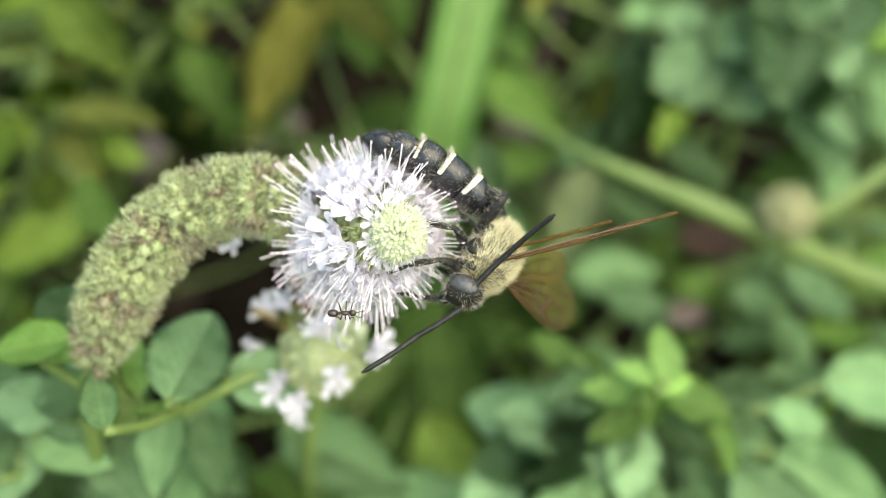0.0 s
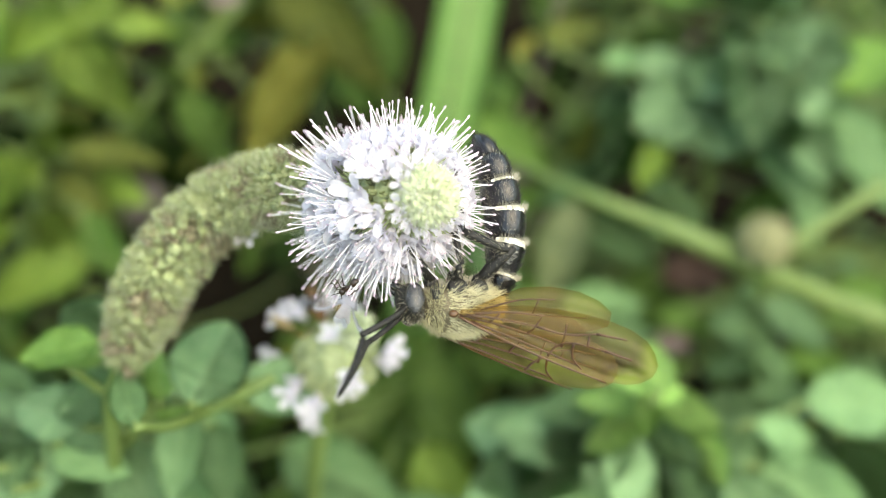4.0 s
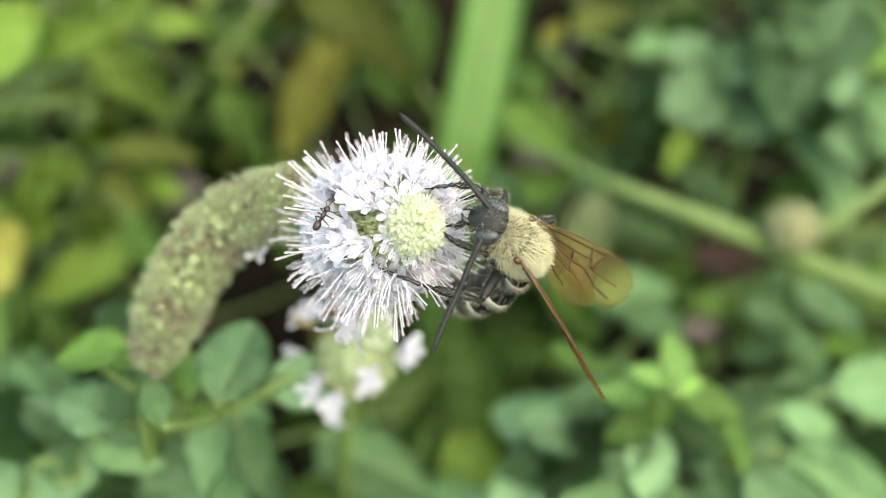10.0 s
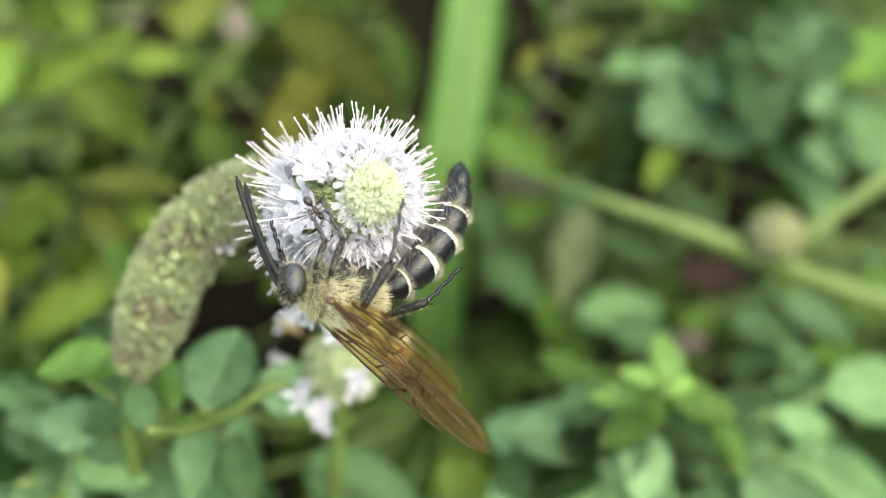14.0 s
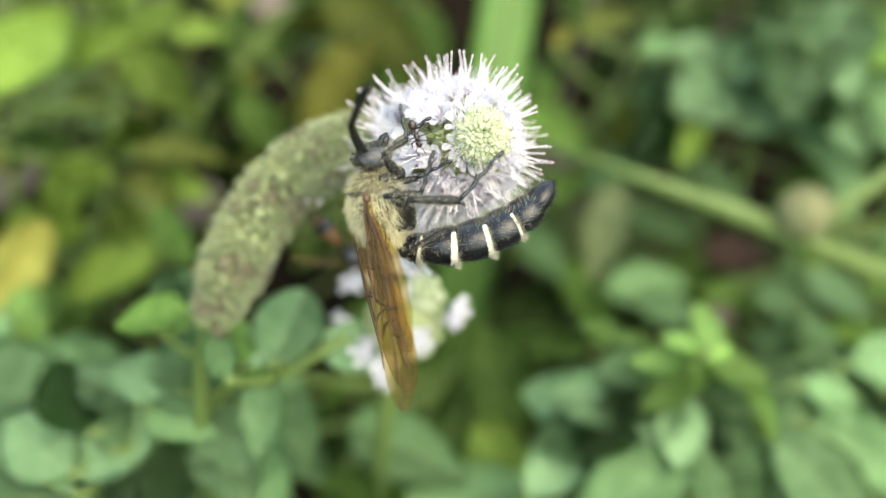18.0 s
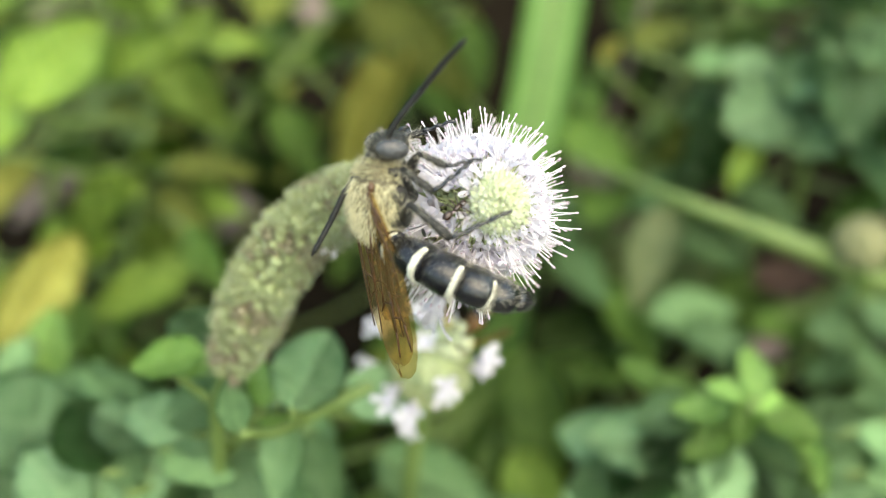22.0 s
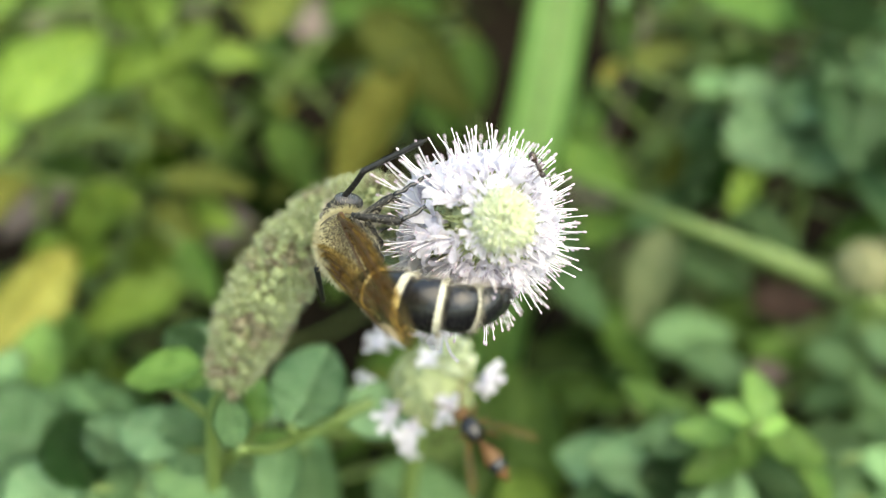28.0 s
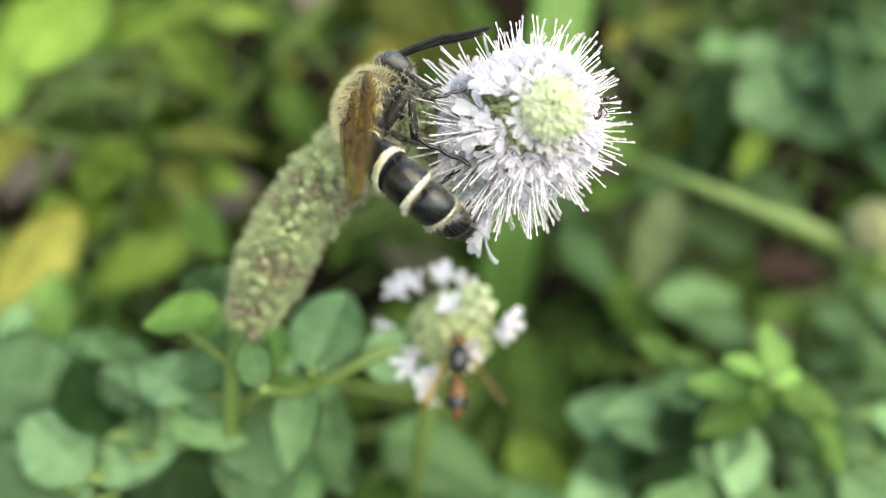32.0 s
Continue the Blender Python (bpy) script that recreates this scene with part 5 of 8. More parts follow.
for s in (1, -1):
    bm, vb = wing_mesh([(x * 0.42, y0 * 0.25, y1 * 0.25) for x, y0, y1 in FORE], [], s, 0.05)
    vb.free()
    w = part("wing", bm, M["membrane"], visitor, "narrow smoky brown wing")
    w.matrix_basis = Matrix.Translation((0.0003, 0.0007 * s, 0.0008)) @ pose(0, 0, 0, 0, -8, 180 - 32 * s)
    for x, reach in ((0.6, 2.2), (0, 0.3), (-0.6, -2.4)):
        part("leg", rod([(x, 0.5 * s, -0.5), (x + 0.25 * reach, 1.1 * s, 0.1), (x + 0.5 * reach, 1.6 * s, -0.8), (x + 0.6 * reach, 1.9 * s, -1.4)], [0.15, 0.13, 0.09, 0.06], 6), M["orange"], visitor)
    part("antenna", rod([(2.1, 0.3 * s, 0.3), (3.2, 1.0 * s, 0.7), (4.3, 1.9 * s, 0.5)], [0.12, 0.1, 0.08], 5), M["orange"], visitor)


# ---- what moves ----
def along(way, hint, origin=(0, 0, 0)):
    """The pose at origin (mm) with x along way and y as near as can be to hint."""
    x = Vector(way).normalized()
    y = Vector(hint)
    y = (y - x * y.dot(x)).normalized()
    m = Matrix((x, y, x.cross(y))).transposed().to_4x4()
    m.translation = Vector(origin) / 1000
    return m


def eased(rows):
    """The same rows, with steps put between two that turn too far apart."""
    out = [rows[0]]
    for t, m in rows[1:]:
        t0, m0 = out[-1]
        turn = m0.to_quaternion().rotation_difference(m.to_quaternion()).angle
        turn = min(turn, 2 * math.pi - turn)
        n = int(turn / radians(70)) + 1
        for k in range(1, n):
            out.append((t0 + (t - t0) * k / n, m0.lerp(m, k / n)))
        out.append((t, m))
    return out


def placed(rows):
    return [(t, pose(x / 1000, y / 1000, z / 1000, a, b, c)) for t, x, y, z, a, b, c in rows]


def move_wing(side, s, rows):
    fore, hind = [], []
    for t, x, y, z, a, b, c, spread in rows:
        way, rim = Vector((x, y, z)), Vector((a, b, c))
        fore.append((t, along(way, rim, (0.7, 1.6 * s, 1.45))))
        turned = way * math.cos(radians(spread)) + rim * math.sin(radians(spread))
        hind.append((t, along(turned, rim, (-0.35, 1.6 * s, 1.25))))
    walk(WINGS[side, "forewing"], eased(fore))
    walk(WINGS[side, "hindwing"], eased(hind))


def move_antenna(side, s, rows):
    first, last = [], []
    for t, x, y, z, a, b, c in rows:
        root = Vector((3.8, 0.5 * s, 0.15))
        way, tip = Vector((x, y, z)), Vector((a, b, c))
        first.append((t, along(way, (0, 1, 0.3), root)))
        last.append((t, along(tip, (0, 1, 0.3), root + way.normalized() * 4.3)))
    walk(ANTENNAE[side][0], eased(first))
    walk(ANTENNAE[side][1], eased(last))


def move_leg(which, rows):
    x, y, z, femur, l1, tibia, l2, tarsus = LEG_PARTS[which]
    hip = Vector((x, y, z))
    keys = ([], [], [])
    for t, *v in rows:
        ways = [Vector(v[k:k + 3]).normalized() for k in (0, 3, 6)]
        at = hip
        for key, way, length in zip(keys, ways, (l1, l2, 0)):
            key.append((t, along(way, (0.2, 1, 0.1), at)))
            at = at + way * length
    for ob, key in zip((femur, tibia, tarsus), keys):
        walk(ob, eased(key))


def motions():
    sway = [
        (0, 0.00139, 0.00542, -0.00894),
        (0.5, 0.00133, -0.00013, -0.00446),
        (1, 0.00301, 0.00044, -0.00207),
        (1.5, 0.00391, 0.00156, -0.00263),
        (2, 0.00359, 0.00152, -0.00351),
        (2.5, 0.00361, 0.00169, -0.00177),
        (4.5, 0.00117, -0.00025, -0.00010),
        (5, 0.00164, -0.00041, -0.00017),
        (5.5, 0.00096, -0.00058, -0.00043),
        (6, 0.00086, -0.00069, -0.00056),
        (6.5, 0.00113, -0.00035, -0.00025),
        (7, 0.00178, -0.00045, -0.00029),
        (7.5, 0.00087, -0.00097, -0.00078),
        (8, 0.00032, -0.00042, -0.00036),
        (8.5, 0.00020, -0.00017, -0.00014),
        (9, -0.00071, -0.00088, -0.00074),
        (9.5, -0.00029, -0.00039, -0.00035),
        (10, 0.00085, -0.00077, -0.00062),
        (10.5, 0.00146, -0.00121, -0.00102),
        (11, 0.00096, -0.00013, -0.00007),
        (11.5, 0.00045, 0.00004, 0.00006),
        (12, 0.00154, -0.00036, -0.00022),
        (12.5, 0.00065, -0.00067, -0.00056),
        (13, -0.00040, -0.00019, -0.00020),
        (13.5, -0.00128, -0.00072, -0.00069),
        (14, -0.00088, -0.00041, -0.00043),
        (14.5, -0.00162, -0.00054, -0.00055),
        (16.5, -0.00179, 0.00023, 0.00017),
        (17, -0.00161, 0.00021, 0.00019),
        (17.5, 0.00048, 0.00025, 0.00024),
        (18, 0.00027, 0.00058, 0.00055),
        (18.5, 0.00073, 0.00034, 0.00031),
        (19, 0.00097, 0.00037, 0.00034),
        (19.5, 0.00117, 0.00081, 0.00078),
        (20, 0.00001, 0.00031, 0.00028),
        (20.5, -0.00027, 0.00055, 0.00050),
        (21, 0.00064, -0.00006, -0.00005),
        (21.5, -0.00077, 0.00029, 0.00026),
        (22, -0.00042, 0.00023, 0.00022),
        (22.5, -0.00103, 0.00027, 0.00024),
        (23, -0.00117, -0.00007, -0.00008),
        (23.5, -0.00070, 0.00041, 0.00037),
        (24, -0.00020, -0.00001, -0.00001),
        (24.5, -0.00041, 0.00038, 0.00034),
        (25, -0.00092, 0.00052, 0.00046),
        (25.5, -0.00075, 0.00026, 0.00024),
        (27.5, -0.00175, -0.00017, -0.00015),
        (28, -0.00162, -0.00014, -0.00013),
        (28.5, -0.00128, 0.00032, 0.00026),
        (29, -0.00104, 0.00068, 0.00058),
        (29.5, -0.00129, -0.00035, -0.00030),
        (30, -0.00258, 0.00013, 0.00019),
        (30.5, -0.00041, 0.00122, 0.00106),
        (31, -0.00239, 0.00034, 0.00030),
        (31.5, -0.00138, 0.00204, 0.00178),
        (32, -0.00084, 0.00177, 0.00160),
    ]
    across, upward = SIGHT.to_3x3() @ Vector((1, 0, 0)), SIGHT.to_3x3() @ Vector((0, 1, 0))
    turn = lambda t: Matrix.Rotation(radians(-9) * min(1, max(0, (t - 13) / 14)), 4, upward)      # it slowly turns towards the sky
    sway = [(t, *(Vector((x, y, z)) + across * 0.0005 * min(1, max(0, (t - 26) / 2)))) for t, x, y, z in sway]
    walk(flower, [(t, Matrix.Translation(TIP + Vector((x, y, z))) @ turn(t) @ Matrix.Translation(-TIP) @ HEAD) for t, x, y, z in sway])
    for seg, f in SEGMENTS:
        walk(seg, [(t, Matrix.Translation(-spike_root + Vector((x, y, z)) * f ** 2.2)) for t, x, y, z in sway])
    # the wasp: its place in mm, then its turn in degrees
    walk(wasp, eased(placed([
        (0, 6.52, 47.07, 142.88, -79.9, 7.3, -120.4),
        (1, 8.23, 42.20, 147.02, -88.9, -17.2, -113.8),
        (2, 6.90, 40.76, 146.08, -93.1, -3.5, -132.1),
        (2.5, 6.47, 38.46, 150.14, -98.2, 5.4, -147.3),
        (4.5, 1.57, 38.38, 146.34, -102.0, -11.6, -173.1),
        (5, 2.70, 36.10, 148.21, -104.1, -15.2, -158.8),
        (6, 1.99, 38.60, 145.37, -105.9, -25.1, -159.3),
        (7, 4.17, 36.41, 148.49, -145.9, -74.3, -115.4),
        (8, 4.61, 39.84, 148.48, -56.2, -67.3, -178.0),
        (9, 4.37, 42.03, 148.88, -1.7, -67.2, 145.4),
        (10, 6.15, 40.62, 152.41, -42.4, -55.0, -165.6),
        (10.5, 4.07, 38.63, 147.42, -96.4, -20.4, -143.8),
        (11, 2.31, 35.73, 151.34, -105.3, 2.7, -165.2),
        (12, 2.10, 33.67, 151.99, -108.5, 0.9, -167.8),
        (13, -2.49, 36.35, 150.42, -103.1, -23.9, 171.1),
        (14, -5.10, 36.37, 149.21, -105.9, -19.6, -176.2),
        (14.5, -6.99, 39.48, 147.39, -104.5, -30.9, 165.9),
        (16.5, -8.65, 38.14, 149.96, -103.2, -44.2, 145.8),
        (17, -8.67, 38.13, 149.90, -94.1, -47.5, 135.9),
        (18, -8.83, 35.79, 154.41, -81.8, -52.6, 109.3),
        (19, -8.18, 36.80, 154.99, -74.8, -55.7, 100.3),
        (20, -9.25, 39.43, 155.73, -73.4, -57.1, 94.7),
        (21, -8.56, 39.70, 155.20, -65.4, -52.4, 85.9),
        (22, -10.09, 42.22, 155.14, -53.1, -58.7, 78.3),
        (22.5, -11.40, 40.24, 154.68, -49.2, -46.6, 83.9),
        (23, -11.92, 38.73, 153.09, -34.5, 1.6, 148.8),
        (24, -10.58, 36.97, 153.36, -39.8, 16.1, 134.5),
        (25, -12.26, 37.98, 154.74, -39.6, 12.2, 125.2),
        (25.5, -11.19, 38.64, 151.85, -39.7, 23.8, 115.2),
        (27.5, -12.50, 41.28, 150.40, -42.6, 12.9, 111.6),
        (28, -13.17, 42.40, 150.79, -53.4, -2.5, 105.1),
        (28.5, -12.55, 43.90, 152.77, -55.1, -23.1, 79.1),
        (29, -12.67, 43.33, 155.21, -52.7, -26.2, 78.8),
        (30, -14.94, 46.12, 150.34, -45.9, 17.3, 115.7),
        (30.5, -13.07, 43.23, 153.99, -49.8, 10.2, 102.0),
        (31, -14.77, 44.34, 151.27, -58.8, 10.8, 87.6),
        (31.5, -13.42, 44.95, 155.07, -53.3, -1.5, 78.3),
        (32, -14.07, 46.96, 153.33, -51.9, -19.3, 65.4),
    ])))
    walk(head, [(0, pose(0.0031, 0, -0.0003)), (32, pose(0.0031, 0, -0.0003))])
    # the abdomen curls piece by piece
    walk(ABDOMEN[0], eased(placed([
        (0, -2.80, -0.00, -0.40, 67.8, 47.9, -106.9),
        (1, -2.80, 0.00, -0.40, 56.5, 49.6, -116.7),
        (2, -2.80, 0.00, -0.40, 22.3, 59.5, -154.6),
        (2.5, -2.80, 0.00, -0.40, 35.8, 52.5, -137.7),
        (4.5, -2.80, 0.00, -0.40, 54.6, 59.3, -121.4),
        (5, -2.80, 0.00, -0.40, 53.5, 52.6, -120.5),
        (6, -2.80, -0.00, -0.40, 67.0, 53.2, -108.7),
        (7, -2.80, -0.00, -0.40, 42.8, 68.5, -135.1),
        (8, -2.80, 0.00, -0.40, -21.7, 57.1, 154.7),
        (9, -2.80, -0.00, -0.40, 1.2, 48.6, -178.4),
        (10, -2.80, 0.00, -0.40, -36.5, 48.7, 135.4),
        (10.5, -2.80, 0.00, -0.40, 13.1, 53.0, -163.7),
        (11, -2.80, -0.00, -0.40, 34.0, 44.4, -136.0),
        (12, -2.80, 0.00, -0.40, -6.9, 51.2, 171.2),
        (13, -2.80, -0.00, -0.40, 54.5, 39.6, -114.5),
        (14, -2.80, -0.00, -0.40, 5.0, 37.7, -171.9),
        (14.5, -2.80, 0.00, -0.40, 1.7, 46.0, -177.7),
        (16.5, -2.80, 0.00, -0.40, 46.5, 15.8, -104.5),
        (17, -2.80, 0.00, -0.40, 2.6, 64.6, -177.1),
        (18, -2.80, -0.00, -0.40, 46.6, 58.0, -128.7),
        (19, -2.80, -0.00, -0.40, 46.9, 37.5, -119.6),
        (20, -2.80, 0.00, -0.40, 45.5, 25.8, -113.1),
        (21, -2.80, 0.00, -0.40, 43.8, 29.3, -117.0),
        (22, -2.80, -0.00, -0.40, 56.3, 16.4, -100.7),
        (22.5, -2.80, -0.00, -0.40, 48.5, 20.5, -107.2),
        (23, -2.80, 0.00, -0.40, 20.5, 44.4, -151.9),
        (24, -2.80, -0.00, -0.40, 36.6, 47.1, -134.6),
        (25, -2.80, -0.00, -0.40, 0.0, 0.1, -169.1),
        (25.5, -2.80, -0.00, -0.40, -2.7, -9.8, -164.4),
        (27.5, -2.80, -0.00, -0.40, -11.0, -25.8, -156.0),
        (28, -2.80, 0.00, -0.40, 5.7, 10.0, -150.2),
        (28.5, -2.80, 0.00, -0.40, 43.9, 60.3, -132.1),
        (29, -2.80, 0.00, -0.40, 39.9, 43.2, -129.4),
        (30, -2.80, 0.00, -0.40, -3.3, -9.8, -161.2),
        (30.5, -2.80, -0.00, -0.40, -16.4, -21.4, -141.1),
        (31, -2.80, -0.00, -0.40, 12.4, 15.7, -140.8),
        (31.5, -2.80, -0.00, -0.40, -5.1, -5.3, -136.0),
        (32, -2.80, -0.00, -0.40, 37.8, 24.1, -117.8),
    ])))
    walk(ABDOMEN[1], eased(placed([
        (0, -3.19, -1.28, -1.88, 79.2, 52.8, -98.7),
        (1, -3.38, -1.16, -1.92, 64.2, 57.2, -112.1),
        (2, -3.72, -0.44, -2.12, 25.9, 66.8, -152.2),
        (2.5, -3.70, -0.82, -1.99, 53.6, 61.5, -123.0),
        (4.5, -3.33, -0.87, -2.12, 67.8, 66.6, -110.6),
        (5, -3.42, -1.05, -1.99, 57.9, 64.4, -119.5),
        (6, -3.19, -1.14, -2.00, 69.8, 64.6, -108.4),
        (7, -3.32, -0.52, -2.26, 31.1, 69.3, -147.2),
        (8, -3.78, 0.46, -2.08, -23.7, 60.2, 153.2),
        (9, -4.12, -0.04, -1.90, 6.3, 57.4, -172.6),
        (10, -3.74, 0.93, -1.90, -32.6, 55.9, 142.3),
        (10.5, -3.95, -0.34, -2.00, 15.3, 62.4, -162.9),
        (11, -3.83, -0.99, -1.80, 59.8, 54.5, -115.3),
        (12, -4.04, 0.19, -1.96, 0.3, 68.1, -179.7),
        (13, -3.44, -1.40, -1.67, 86.6, 46.5, -92.5),
        (14, -4.37, -0.22, -1.62, 9.6, 47.7, -167.2),
        (14.5, -4.19, -0.06, -1.84, 10.3, 60.5, -168.2),
        (16.5, -3.28, -1.86, -0.94, 72.2, 26.8, -98.2),
        (17, -3.66, -0.04, -2.21, 25.1, 74.7, -154.1),
        (18, -3.46, -0.83, -2.10, 68.1, 66.2, -110.2),
        (19, -3.59, -1.38, -1.62, 74.3, 47.8, -101.7),
        (20, -3.51, -1.66, -1.27, 67.1, 29.0, -101.6),
        (21, -3.59, -1.55, -1.38, 64.7, 30.5, -103.5),
        (22, -3.16, -1.89, -0.96, 60.7, 33.3, -107.1),
        (22.5, -3.35, -1.79, -1.10, 54.8, 21.3, -104.4),
        (23, -4.06, -0.67, -1.80, 17.3, 43.4, -155.6),
        (24, -3.76, -0.97, -1.87, 39.3, 49.9, -133.0),
        (25, -4.76, -0.38, -0.40, 5.7, 16.0, -160.2),
        (25.5, -4.70, -0.53, -0.06, 8.0, 12.5, -147.0),
        (27.5, -4.44, -0.73, 0.47, 1.7, 2.4, -144.8),
        (28, -4.51, -0.98, -0.75, 22.2, 31.4, -141.9),
        (28.5, -3.47, -0.74, -2.14, 50.5, 67.5, -127.3),
        (29, -3.72, -1.13, -1.77, 45.8, 40.4, -122.3),
        (30, -4.67, -0.64, -0.06, -2.1, -6.5, -162.3),
        (30.5, -4.25, -1.17, 0.33, 8.4, 8.7, -135.6),
        (31, -4.29, -1.22, -0.94, 12.1, 15.0, -140.2),
        (31.5, -4.23, -1.38, -0.22, 25.1, 26.3, -133.4),
        (32, -3.65, -1.61, -1.22, 50.0, 47.0, -121.5),
    ])))
    walk(ABDOMEN[2], eased(placed([
        (0, -3.41, -2.72, -3.80, 91.7, 57.0, -88.5),
        (1, -3.87, -2.36, -3.94, 73.4, 64.5, -105.1),
        (2, -4.55, -0.88, -4.33, 31.2, 74.0, -147.8),
        (2.5, -4.32, -1.78, -4.10, 80.4, 67.7, -98.9),
        (4.5, -3.67, -1.76, -4.32, 88.1, 72.6, -91.8),
        (5, -3.93, -1.95, -4.15, 62.1, 76.1, -117.2),
        (6, -3.51, -2.11, -4.17, 72.0, 76.0, -107.5),
        (7, -4.03, -0.98, -4.51, 19.1, 69.3, -159.7),
        (8, -4.84, 1.00, -4.16, -26.0, 63.3, 151.4),
        (9, -5.41, -0.20, -3.92, 15.5, 65.8, -163.1),
        (10, -4.80, 1.75, -3.89, -25.1, 62.5, 152.2),
        (10.5, -5.02, -0.67, -4.12, 17.9, 71.7, -161.2),
        (11, -4.43, -2.25, -3.75, 94.9, 59.3, -85.8),
        (12, -4.93, 0.19, -4.19, 47.6, 82.3, -132.1),
        (13, -3.51, -3.05, -3.41, 119.9, 48.2, -66.8),
        (14, -5.94, -0.58, -3.40, 16.9, 57.4, -160.2),
        (14.5, -5.35, -0.30, -3.93, 34.0, 73.3, -144.8),
        (16.5, -3.59, -3.98, -2.03, 89.0, 37.5, -90.6),
        (17, -4.22, -0.32, -4.52, 80.2, 78.2, -99.6),
        (18, -3.80, -1.74, -4.29, 100.6, 70.5, -80.0),
        (19, -3.91, -2.96, -3.40, 105.8, 54.3, -77.1),
        (20, -3.93, -3.71, -2.43, 91.2, 31.2, -89.4),
        (21, -4.07, -3.57, -2.60, 90.4, 30.3, -89.8),
        (22, -3.75, -3.80, -2.28, 56.6, 49.7, -116.7),
        (22.5, -3.91, -3.96, -1.97, 61.5, 22.0, -101.5),
        (23, -5.65, -1.39, -3.45, 14.4, 42.3, -159.1),
        (24, -4.81, -2.10, -3.70, 42.2, 52.7, -131.3),
        (25, -6.93, -1.16, -1.07, 17.0, 31.6, -149.7),
        (25.5, -6.66, -1.80, -0.58, 36.9, 33.5, -126.3),
        (27.5, -6.40, -2.11, 0.37, 28.4, 30.5, -133.2),
        (28, -6.12, -2.24, -2.00, 44.6, 51.9, -128.6),
        (28.5, -4.02, -1.47, -4.35, 60.6, 74.4, -118.5),
        (29, -4.70, -2.67, -3.33, 51.4, 37.2, -115.8),
        (30, -6.94, -1.36, 0.21, -1.0, -3.2, -163.4),
        (30.5, -5.94, -2.83, -0.03, 37.6, 38.6, -129.0),
        (31, -6.07, -2.70, -1.56, 11.8, 14.3, -139.7),
        (31.5, -5.71, -2.95, -1.28, 46.8, 57.8, -128.5),
        (32, -4.51, -3.01, -2.97, 47.0, 69.5, -131.2),
    ])))
    walk(ABDOMEN[3], eased(placed([
        (0, -3.38, -3.97, -5.73, 105.8, 60.2, -76.2),
        (1, -4.13, -3.32, -6.02, 86.6, 71.3, -93.2),
        (2, -5.09, -1.21, -6.54, 43.0, 81.0, -136.6),
        (2.5, -4.46, -2.64, -6.22, 115.0, 68.7, -66.5),
        (4.5, -3.69, -2.45, -6.52, 119.8, 75.5, -61.0),
        (5, -4.18, -2.44, -6.38, 88.8, 87.7, -91.2),
        (6, -3.68, -2.64, -6.40, 80.8, 87.4, -99.2),
        (7, -4.80, -1.26, -6.66, 7.8, 68.3, -171.6),
        (8, -5.75, 1.50, -6.22, -28.7, 66.3, 149.1),
        (9, -6.31, -0.48, -6.02, 33.4, 73.0, -145.4),
        (10, -5.74, 2.24, -5.93, -12.0, 68.1, 167.1),
        (10.5, -5.70, -0.90, -6.31, 23.5, 81.0, -156.2),
        (11, -4.34, -3.43, -5.73, 130.4, 56.4, -54.6),
        (12, -5.14, -0.04, -6.46, 137.9, 74.0, -43.2),
        (13, -2.91, -4.46, -5.13, 147.7, 44.3, -42.1),
        (14, -7.11, -1.00, -5.34, 29.5, 66.4, -148.3),
        (14.5, -5.89, -0.68, -6.13, 97.9, 77.3, -82.2),
        (16.5, -3.61, -5.81, -3.43, 102.7, 47.6, -80.6),
        (17, -4.30, -0.78, -6.77, 122.7, 70.9, -58.7),
        (18, -3.66, -2.49, -6.46, 135.9, 68.6, -46.1),
        (19, -3.61, -4.27, -5.26, 137.7, 54.5, -48.2),
        (20, -3.91, -5.68, -3.62, 113.7, 32.2, -76.8),
        (21, -4.07, -5.55, -3.76, 116.8, 28.7, -76.3),
        (22, -4.41, -5.13, -4.03, 41.6, 64.5, -135.5),
        (22.5, -4.34, -6.05, -2.83, 68.5, 22.7, -98.6),
        (23, -7.24, -2.00, -5.00, 11.7, 41.1, -162.5),
        (24, -5.73, -3.15, -5.53, 45.2, 55.4, -129.3),
        (25, -8.63, -2.15, -2.27, 35.6, 45.9, -135.1),
        (25.5, -7.80, -3.35, -1.85, 83.9, 49.1, -94.6),
        (27.5, -7.76, -3.56, -0.79, 64.6, 56.7, -111.6),
        (28, -7.01, -3.35, -3.81, 83.5, 68.7, -96.0),
        (28.5, -4.32, -2.01, -6.57, 82.3, 80.5, -97.6),
        (29, -5.49, -4.32, -4.72, 57.0, 33.7, -109.8),
        (30, -9.14, -2.02, 0.34, 0.0, 0.1, -164.4),
        (30.5, -7.08, -4.23, -1.47, 66.8, 67.6, -111.6),
        (31, -7.77, -4.14, -2.13, 11.5, 13.6, -139.1),
        (31.5, -6.47, -3.91, -3.22, 131.6, 85.5, -48.5),
        (32, -5.04, -3.62, -5.13, -54.9, 83.2, 124.9),
    ])))
